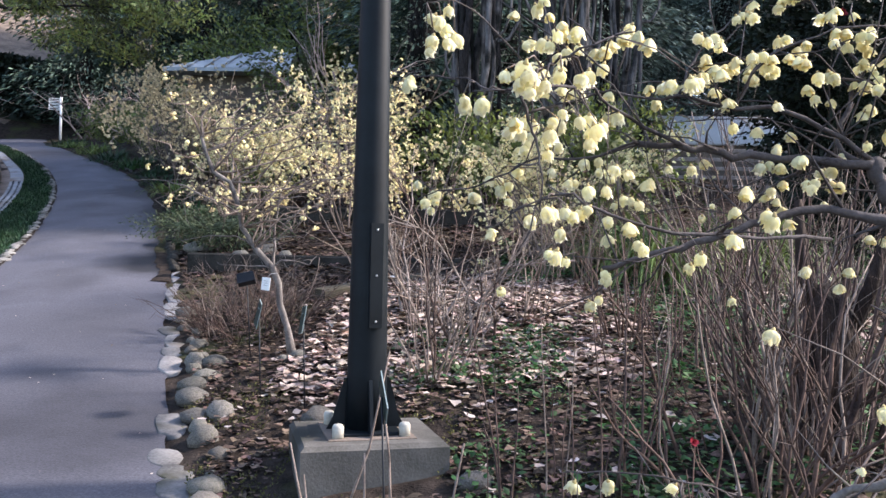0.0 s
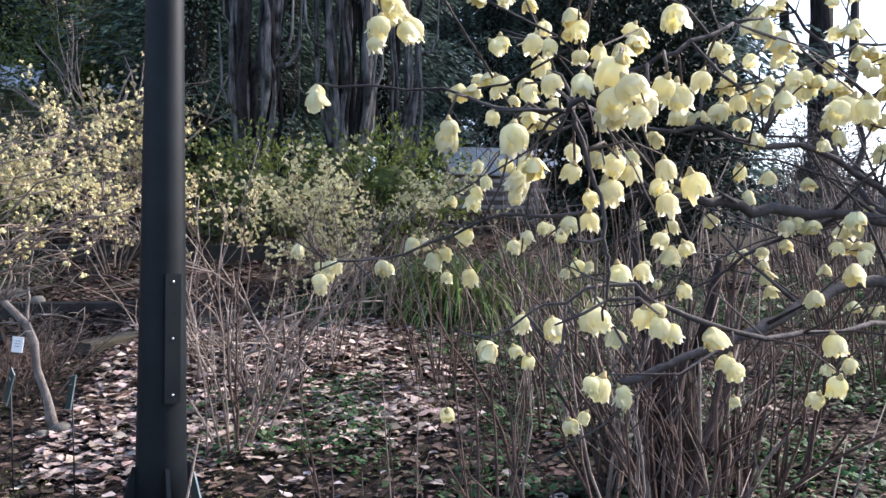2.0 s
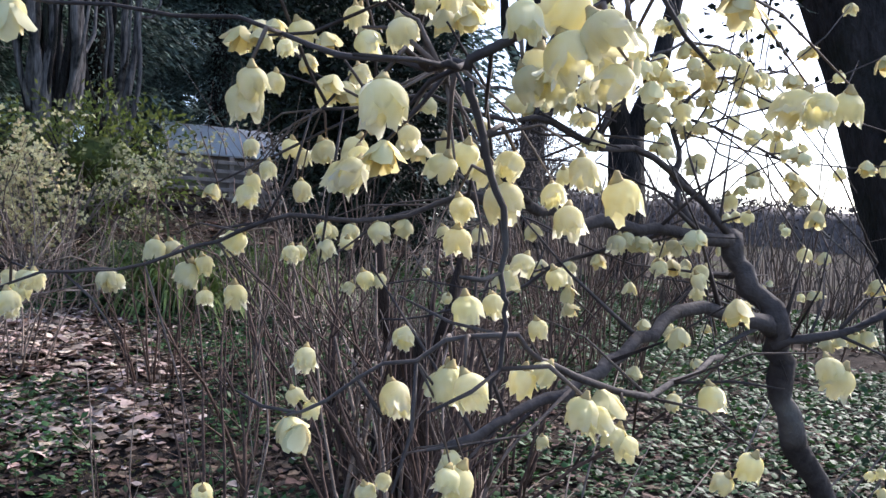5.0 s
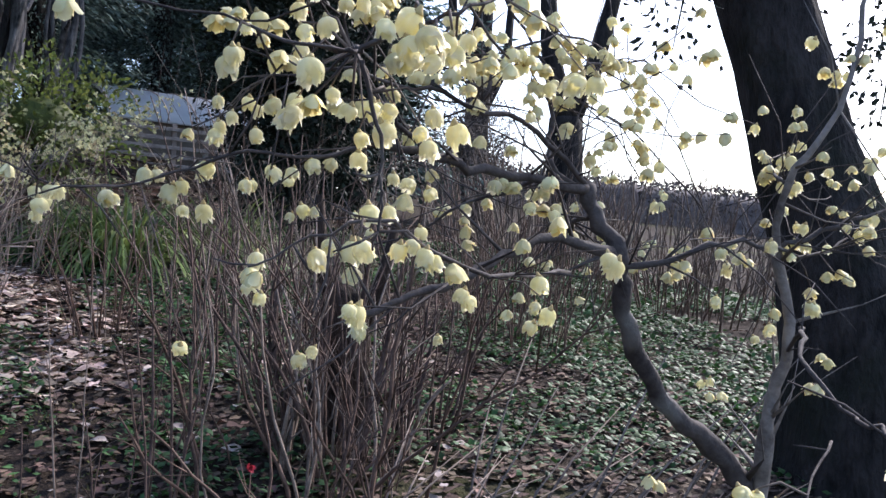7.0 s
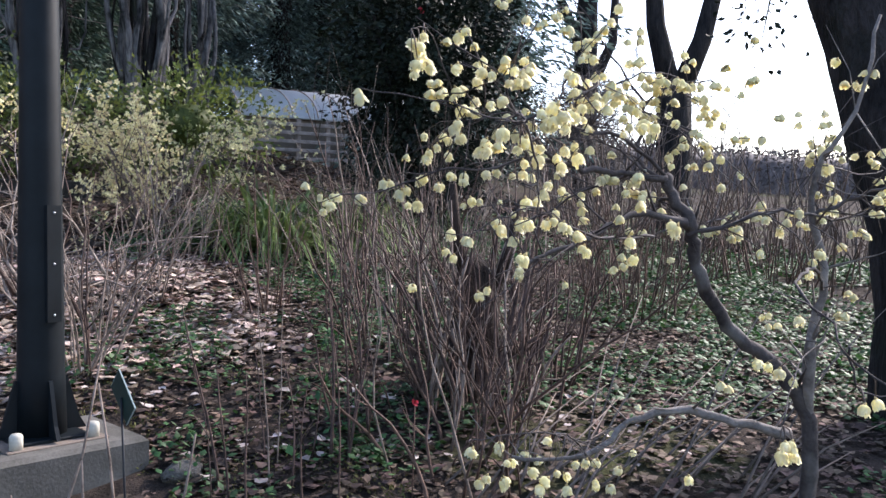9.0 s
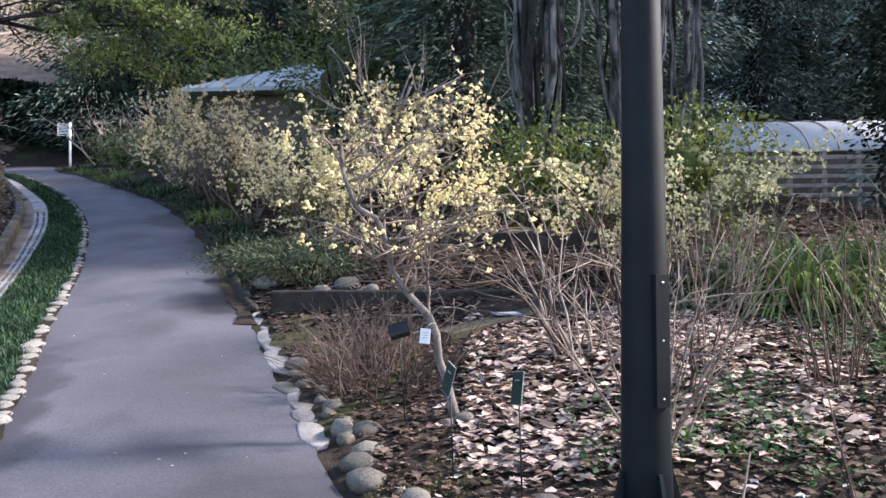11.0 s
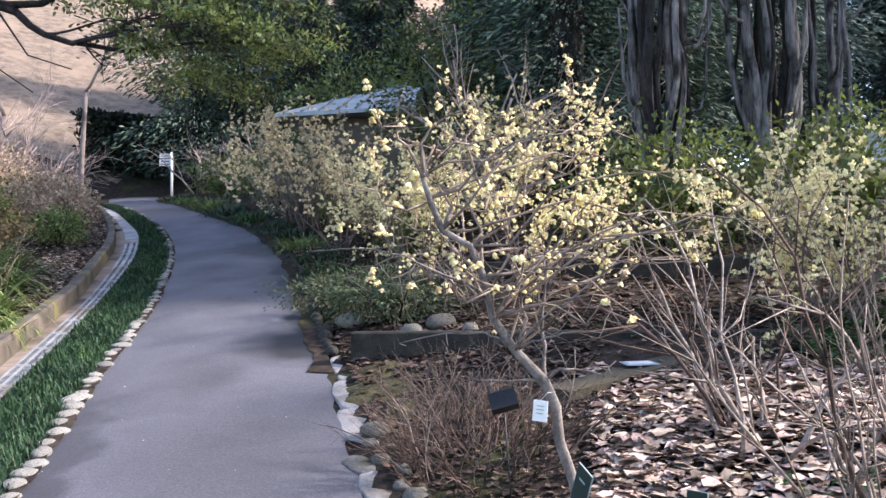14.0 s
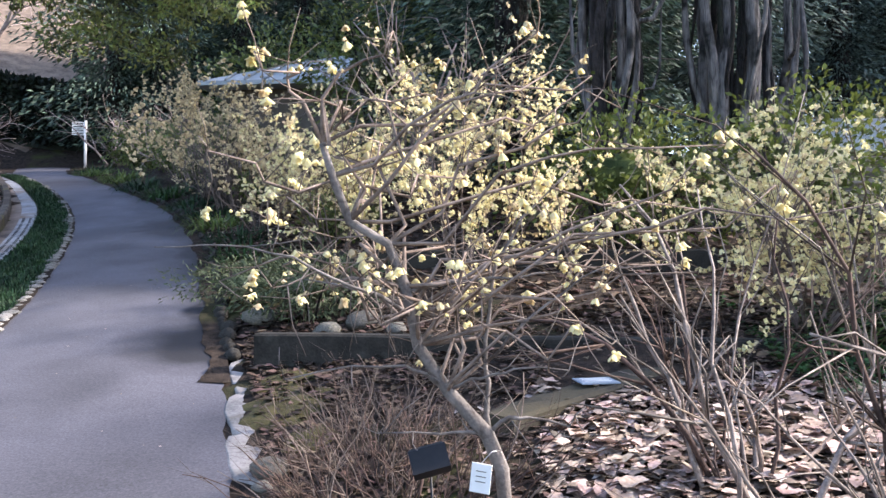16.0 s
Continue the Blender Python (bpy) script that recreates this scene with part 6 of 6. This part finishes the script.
for k in range(7):
    g, tips = Geo(), []
    a = 0.9 * k
    grow(r3, g, (-2.6, 16.0, ground_z(-2.6, 16.0) - 0.1), (math.cos(a) * 0.5, math.sin(a) * 0.5, 1), 2.2, 0.04, 3, tips, 0.18, 0.02, (2, 3), 0.7, 5, 5, 0.7)
    part("branch", g, M["pink_twig"], small)
# broad evergreen tree that reaches over the path
rng = random.Random(130)
z = ground_z(-12.5, 11.7)
oak = trunk_tree("evergreen_oak", [(-12.5, 11.7, z - 0.25), (-12.2, 11.7, z + 0.7), (-11.2, 11.75, z + 2.2), (-10.1, 11.8, z + 3.5), (-9.8, 11.8, z + 5.5)], [0.3, 0.24, 0.2, 0.17, 0.08], "broad evergreen tree whose leafy boughs hang over the path", M["dark_bark"],
                 (([(-10.35, 11.85, 5.3), (-10.08, 12.0, 5.6), (-9.63, 12.0, 5.63), (-9.3, 12.0, 5.6), (-8.94, 12.0, 5.52)], 0.12),
                  ([(-8.98, 12.0, 5.53), (-8.75, 12.0, 5.45), (-8.56, 12.0, 5.37), (-8.35, 12.0, 5.17), (-8.14, 12.0, 5.04), (-7.73, 12.0, 4.89), (-7.37, 12.0, 4.95), (-6.9, 12.2, 5.1)], 0.065),
                  ([(-8.98, 12.0, 5.53), (-8.65, 12.0, 5.47), (-8.18, 12.0, 5.45), (-7.8, 12.0, 5.6), (-7.53, 12.0, 5.73), (-6.9, 12.3, 6.0)], 0.06),
                  ([(-9.44, 12.0, 5.58), (-9.2, 12.0, 5.1), (-8.86, 12.0, 4.66), (-8.3, 12.0, 4.28)], 0.018),
                  ([(-8.9, 12.0, 5.5), (-8.38, 12.0, 4.78), (-7.74, 12.0, 4.55)], 0.016),
                  ([(-7.7, 12.0, 4.9), (-7.1, 12.2, 4.8), (-6.3, 12.5, 4.95), (-5.5, 12.8, 5.0)], 0.035)))
for q, w in (((-8.14, 12.0, 5.04), (1, 0.2, -0.2)), ((-7.73, 12.0, 4.89), (1, 0, 0.2)), ((-7.37, 12.0, 4.95), (1, 0.3, 0.4)), ((-7.8, 12.0, 5.6), (1, 0.2, 0.2)), ((-6.9, 12.2, 5.1), (1, 0.2, 0)), ((-9.0, 12.0, 5.5), (0.6, 0, 0.8))):
    g = Geo()
    grow(rng, g, q, w, 0.9, 0.022, 2, [], 0.25, 0.0, (2, 3), 0.7, 5, 5, 0.8)
    tagged(part("twig", g, M["dark_bark"], oak), kind="stuff")
g = Geo()
for cx, cy, cz, rx, rz, n in ((-6.5, 12.7, 5.15, 1.3, 0.5, 2000), (-5.4, 13.0, 5.1, 0.9, 0.65, 1500), (-7.4, 12.5, 5.7, 1.2, 0.45, 1500), (-6.2, 12.7, 6.0, 1.6, 0.8, 2400), (-8.6, 12.2, 6.2, 1.3, 0.5, 1300), (-6.9, 12.6, 4.65, 0.7, 0.35, 800), (-5.7, 12.9, 4.6, 0.6, 0.4, 700), (-9.5, 12.0, 6.6, 1.5, 0.6, 1500), (-4.9, 13.1, 5.9, 0.9, 0.7, 1000)):
    for k in range(n // 75):
        w = rnd_way(rng) * rng.random() ** 0.4
        c = Vector((cx + w.x * rx, cy + w.y * 1.1, cz + w.z * rz))
        r = rng.uniform(0.12, 0.3)
        leaf_cloud(g, c, (r * 1.4, r * 1.2, r * 0.7), 90, 0.085, rng, 0.1, 0.7, 0.48)
        g.tube([c + Vector((0, 0, -r * 0.3)), c + Vector((-r * 1.6, 0, 0.1))], [0.004, 0.01], 4)
part("foliage", g, M["oak"], oak)
for x, y, r, lx, rise in ((-14.3, 17.0, 0.19, 0.26, 3.0), (-14.75, 17.0, 0.12, 0.18, 2.6), (-16.4, 25.0, 0.085, 0.05, 3.4), (-15.5, 18.5, 0.12, -0.1, 2.0), (-18.5, 24.0, 0.14, 0.1, 2.4)):
    z = ground_z(x, y)
    top = (x + lx * rise, y, z + rise)
    t = trunk_tree("bare_garden_tree", [(x, y, z - 0.2), (x + lx * 0.1, y, z + 0.5), (x + lx * rise * 0.35, y, z + rise * 0.5), top], [r * 1.35, r, r * 0.85, r * 0.7], "bare pale-barked tree on the raised bed", M["smooth_bark"])
    for k in range(3):
        g = Geo()
        w = Vector((lx + rng.uniform(-0.5, 0.5), rng.uniform(-0.3, 0.3), 1))
        grow(rng, g, (top[0], top[1], top[2] - 0.12 * k), w, 2.0, r * (0.62 if k == 0 else 0.3), 4, [], 0.2, 0.02, (2, 3), 0.68, 6, 6, 0.85)
        part("branch", g, M["smooth_bark"] if k == 0 else M["pink_twig"], t)

# dark hedges and bare bushes at the far bend; one hedge stands for shade
def hedge(x0, y0, x1, y1, h, depth, n, label, seed, size=0.22):
    rng = random.Random(seed)
    g = Geo()
    for k in range(n):
        s = rng.random()
        x, y = x0 + (x1 - x0) * s, y0 + (y1 - y0) * s
        q = rng.random()
        z = ground_z(x, y)
        zz = z + h * rng.random() if q < 0.7 else z + h * rng.uniform(0.9, 1.06)
        o = rng.uniform(-depth, depth)
        g.flake((x + o * 0.4, y + o, zz), rnd_way(rng), rnd_way(rng, 0.5), size * rng.uniform(0.7, 1.3), size * 0.55)
    # Solid inside, added to keep light from showing through the leaves.
    v, f = [], []
    for j in range(13):
        s = j / 12
        x, y = x0 + (x1 - x0) * s, y0 + (y1 - y0) * s
        z, k = ground_z(x, y), 0.75 + 0.2 * noise.noise(Vector((x, y, 0)))
        v += [(x - 0.3 * depth, y - 0.6 * depth * k, z - 0.2), (x - 0.3 * depth, y - 0.6 * depth * k, z + h * 0.85), (x + 0.3 * depth, y + depth * k, z + h * 0.85), (x + 0.3 * depth, y + depth * k, z - 0.2)]
        if j:
            b = j * 4
            f += [(b - 4 + q, b - 3 + q, b + 1 + q, b + q) for q in range(3)]
    g.add(v, f)
    return single("hedge", g, M["camellia"], label, "hedge")


# No hedge grows here: dark mass added for the deep shade under the bushes.
hedge(-19.2, 30.0, -13.6, 31.2, 2.0, 0.8, 20000, "dark evergreen bank standing for the shaded hollow at the far bend", 140)
hedge(-13, 33, -7, 35, 4.5, 1.2, 16000, "tall dark evergreen hedge behind the signpost", 142)
for x, y, h, seed in ((-18.5, 27.0, 2.6, 1), (-13.0, 28.2, 3.2, 3), (-21, 27, 2.5, 4), (-11.2, 27.4, 2.6, 5), (-9.9, 22.4, 1.6, 6), (-17.5, 24.5, 3.4, 8), (-16.5, 21.5, 4.2, 10), (-12.9, 25.6, 3.0, 11), (-15.2, 18.9, 4.6, 12), (-18.2, 22.8, 5.0, 14), (-16.6, 19.6, 4.6, 15), (-20.5, 24.0, 5.2, 16)):
    r2 = random.Random(150 + seed)
    z = ground_z(x, y)
    ob = thing("bare_bush", (x, y, z), "bare twiggy bush with pinkish brown branches", "shrub", "bare bushes at the bend")
    tips = []
    for k in range(6):
        g = Geo()
        a = 6.28 * (k + r2.random()) / 6
        grow(r2, g, (x, y, z - 0.1), (math.cos(a) * 0.8, math.sin(a) * 0.8, 1), h * 0.45, 0.035, 3, tips, 0.2, -0.02, (2, 3), 0.72, 5, 4, 0.7)
        part("branch", g, M["pink_twig"], ob)

M["haze_twig"] = mat("grey_brown_winter_twigs", (0.06, 0.052, 0.05), (0.15, 0.13, 0.125), 3, 0.9, 0.2, island=0.3)
leafy("domed_shrub", 11.1, 16.0, (1.15, 1.0, 1.5), 1.6, 7000, 0.14, M["haze_twig"], "hazy grey-brown domed shrub at the woodland edge", "shrub", 411, 8, 0.2)

# ---------------------------------------------------------------- buildings and fence
pav = thing("pavilion", (-6.5, 24.5, ground_z(-6.5, 24.5)), "small garden pavilion with pale blue-grey hipped metal roof", "building")
g = Geo()
g.add([(-9.2, 22.6, 6.25), (-3.4, 22.6, 6.25), (-3.4, 28.4, 6.25), (-9.2, 28.4, 6.25), (-6.3, 25.5, 7.55), (-9.2, 22.6, 6.15), (-3.4, 22.6, 6.15), (-3.4, 28.4, 6.15), (-9.2, 28.4, 6.15)],
      [(0, 1, 4), (1, 2, 4), (2, 3, 4), (3, 0, 4), (0, 5, 6, 1), (1, 6, 7, 2), (2, 7, 8, 3), (3, 8, 5, 0), (5, 8, 7, 6)])
part("roof", g, M["roof"], pav, smooth=False)
for k in range(12):
    s = (k + 0.5) / 12
    x = -9.2 + 5.8 * s
    top = min(s, 1 - s) * 2
    g = Geo()
    g.tube([(x, 22.58, 6.27), (x, 22.58 + 2.9 * top, 6.27 + 1.3 * top)], [0.03, 0.03], 5)
    part("roof_seam", g, M["roof"], pav)
g = Geo()
zb = ground_z(-6.5, 23.5)
g.box(-8.6, -4.0, 23.2, 27.8, zb - 0.3, 6.16)
part("wall", g, M["wall_paint"], pav, smooth=False)

gh = thing("greenhouse", (6.2, 19.5, ground_z(6.2, 19.5)), "small greenhouse with white film roof behind a fence", "building")
gz0 = ground_z(5.5, 18.5)
ARC = [(18.6 + 2.6 * (1 - math.cos(radians(9 * k))) ** 0.8, 3.82 + 0.95 * math.sin(radians(9 * k))) for k in range(11)]
g = Geo()
v = [(x, y, z - d) for d in (0, 0.04) for y, z in ARC for x in (3.82, 8.7)]
g.add(v, [(2 * k, 2 * k + 1, 2 * k + 3, 2 * k + 2) for k in range(10)] + [(22 + 2 * k, 24 + 2 * k, 25 + 2 * k, 23 + 2 * k) for k in range(10)] + [(0, 22, 23, 1)] + [(2 * k, 2 * k + 2, 24 + 2 * k, 22 + 2 * k) for k in range(10)])
part("roof", g, M["film"], gh)
for i in range(9):
    x = 3.84 + 0.6 * i
    g = Geo()
    g.tube([(x, y - 0.01, z + 0.012) for y, z in ARC], [0.014] * 11, 6)
    part("rafter", g, M["fence"], gh)
g = Geo()
g.box(3.9, 8.6, 18.7, 21.1, gz0 - 0.3, 3.8)
part("wall", g, M["wall_paint"], gh, smooth=False)
fence = thing("fence", (5.0, 17.4, ground_z(5.0, 17.4)), "weathered wooden rail fence in front of the greenhouse", "fence")
for i in range(9):
    x = 3.5 + 0.65 * i
    zf = ground_z(x, 17.4)
    g = Geo()
    g.box(x - 0.045, x + 0.045, 17.36, 17.44, zf - 0.2, 3.62, 0.01)
    part("post", g, M["fence"], fence, smooth=False)
for k in range(5):
    g = Geo()
    zf = 2.75 + 0.18 * k
    g.box(3.35, 8.9, 17.31, 17.35, zf, zf + 0.07, 0.008)
    part("rail", g, M["fence"], fence, smooth=False)
# far low wall and hedge line under the bright sky
far = Geo()
for k in range(16000):
    r2 = rng
    a = radians(r2.uniform(-95, -31))
    d = r2.uniform(34, 40)
    x, y = -math.sin(a) * d, math.cos(a) * d
    far.leaf((x, y, ground_z(x, y) + r2.uniform(0, 1.75)), rnd_way(r2), rnd_way(r2), 0.26, 0.1)
v, f = [], []
for k in range(131):
    a = radians(-95 + 0.5 * k)
    top = 1.5 + 0.35 * noise.noise(Vector((k * 0.21, 3, 0))) + 0.18 * noise.noise(Vector((k * 0.9, 7, 0)))
    for d, h in ((34.5, -0.3), (35.2, top * 0.8), (37, top), (39, top * 0.7)):
        x, y = -math.sin(a) * d, math.cos(a) * d
        v.append((x, y, ground_z(x, y) + h))
    if k:
        b = 4 * k
        f += [(b - 4 + q, b + q, b + q + 1, b - 3 + q) for q in range(3)]
far.add(v, f)
single("distant_hedge", far, M["haze_twig"], "hazy brown hedge along the far side of the wood", "hedge", kind="stuff")

# ---------------------------------------------------------------- signs, tags and small things
def flat_box(w, h, t, m, bevel=0.0):
    g = Geo()
    g.box(-w / 2, w / 2, -t / 2, t / 2, -h / 2, h / 2, bevel)
    g.v = [tuple(m @ Vector(p)) for p in g.v]
    return g


def plant_sign(x, y, z, yaw, tilt=-20, lean=9):
    ob = thing("plant_sign", (x, y, ground_z(x, y)), "dark green plant name plate on a thin black stake", "sign", "plant name plates")
    m = pose(x, y, z, tilt, lean, yaw)
    part("plate", flat_box(0.105, 0.145, 0.006, m), M["label_green"], ob, smooth=False)
    part("rim", flat_box(0.11, 0.15, 0.004, m), M["label_edge"], ob, "pale plate rim", smooth=False)
    part("lettering", flat_box(0.045, 0.005, 0.002, m @ pose(0, -0.0045, 0.035)), M["label_edge"], ob, "pale unreadable line of writing", smooth=False)
    g = Geo()
    g.tube([(x + 0.02, y + 0.03, ground_z(x, y) - 0.08), m @ Vector((0, 0.006, 0))], [0.004, 0.004], 6)
    part("stake", g, M["black"], ob)
    return ob


plant_sign(-1.2, 5.1, 0.99, 293, -10, 14)
plant_sign(-0.88, 4.85, 0.985, 294, -10, -8)
plant_sign(-0.21, 3.26, 0.87, 101, -8, 40)
tag = thing("tree_tag", (-1.36, 5.86, 1.13), "white square plant tag hung on a thin trunk", "tag")
part("plate", flat_box(0.06, 0.085, 0.004, pose(-1.37, 5.84, 1.13, 0, 6, -10)), M["white"], tag, smooth=False)
for k in range(3):
    part("lettering", flat_box(0.03, 0.0022, 0.002, pose(-1.37, 5.84, 1.13, 0, 6, -10) @ pose(0, -0.003, 0.02 - 0.015 * k)), M["concrete"], tag, "grey unreadable line of writing", smooth=False)
g = Geo()
g.tube([(-1.37, 5.845, 1.17), (-1.34, 5.87, 1.2), (-1.31, 5.9, 1.2)], [0.0015] * 3, 4)
part("wire", g, M["steel"], tag)
boxz = ground_z(-1.55, 5.98)
g = flat_box(0.115, 0.085, 0.05, pose(-1.53, 5.92, 1.16, -35, -14, 12), 0.01)
crate = thing("black_pot", (-1.53, 5.94, boxz), "black plastic plate box on a short stake beside the tree", "plant label box")
part("body", g, M["black"], crate, smooth=False)
g = Geo()
g.tube([(-1.50, 5.97, boxz - 0.05), (-1.53, 5.94, 1.15)], [0.004, 0.004], 6)
part("stake", g, M["black"], crate)
pz = ground_z(-1.3, 7.42) + 0.10 + 0.17 * 0.55
plate = thing("blue_plate", (-0.86, 8.03, pz), "pale blue plastic plate lying on the bed edging", "plate")
lie = pose(-0.86, 8.03, pz + 0.012, -86, 0, 20)
part("plate", flat_box(0.22, 0.15, 0.006, lie), M["blue"], plate, smooth=False)
for k in range(3):
    part("lettering", flat_box(0.16, 0.01, 0.003, lie @ pose(0, -0.005, 0.045 - 0.035 * k)), M["white"], plate, "white unreadable line of writing", smooth=False)
for x, y, z in ((0.86, 3.33, 0.74), (3.55, 8.95, 3.85), (4.3, 8.9, 3.3)):
    g = Geo()
    r2 = random.Random(int(x * 100))
    near = y < 5
    petal_cup(g, (x, y, z), (0.3, -0.8, 0.2), 0.024 if near else 0.07, r2, 6, 3, 0.6)
    flower = thing("red_flower", (x, y, ground_z(x, y) if near else z), "small bright red flower", "flower", "red flowers")
    part("petals", g, M["red"], flower)
    if near:
        g = Geo()
        g.tube([(x, y, ground_z(x, y) - 0.02), (x + 0.01, y, z)], [0.003, 0.002], 4)
        part("stalk", g, M["red_cane"], flower, "thin brown stalk")
sx, sy = -14.6, 27.2
sign = thing("direction_sign", (sx, sy, ground_z(sx, sy)), "white signpost with stacked direction boards", "signpost")
g = Geo()
g.tube([(sx, sy, ground_z(sx, sy) - 0.2), (sx, sy, 6.2)], [0.04, 0.04], 8)
part("post", g, M["white"], sign)
for k in range(4):
    b = part("board", flat_box(0.36, 0.085, 0.02, pose(sx - 0.2, sy - 0.05, 6.12 - 0.105 * k, 0, 0, 25)), M["white"], sign, smooth=False)
    part("lettering", flat_box(0.28, 0.03, 0.004, pose(sx - 0.2, sy - 0.05, 6.12 - 0.105 * k, 0, 0, 25) @ pose(0, -0.013, 0)), M["label_green"], b, "dark unreadable writing", smooth=False)
# moss patches beside the path
for cx, cy, r0, seed in ((-2.62, 8.1, 0.3, 1), (-2.75, 8.6, 0.22, 2), (-2.35, 7.6, 0.16, 3), (-4.0, 11.2, 0.4, 4), (-4.6, 12.6, 0.5, 5)):
    g = Geo()
    v, f, n = [(cx, cy, ground_z(cx, cy) + 0.03)], [], 26
    for j in range(1, 5):
        for i in range(n):
            a = 2 * math.pi * i / n
            r = r0 * j / 4 * (1 + 0.45 * noise.noise(Vector((math.cos(a) * 2, math.sin(a) * 2, seed))))
            x, y = cx + math.cos(a) * r, cy + math.sin(a) * r * 1.2
            v.append((x, y, ground_z(x, y) + 0.03 * (1 - j / 4) + (0.006 if j < 4 else -0.02) + 0.01 * noise.noise(Vector((x * 9, y * 9, 0)))))
            k = (i + 1) % n
            if j == 1:
                f.append((0, 1 + i, 1 + k))
            else:
                f.append((1 + (j - 2) * n + i, 1 + (j - 1) * n + i, 1 + (j - 1) * n + k, 1 + (j - 2) * n + k))
    g.add(v, f)
    single("moss_patch", g, M["moss"], "brownish yellow-green moss patch on bare soil", "moss", kind="stuff")
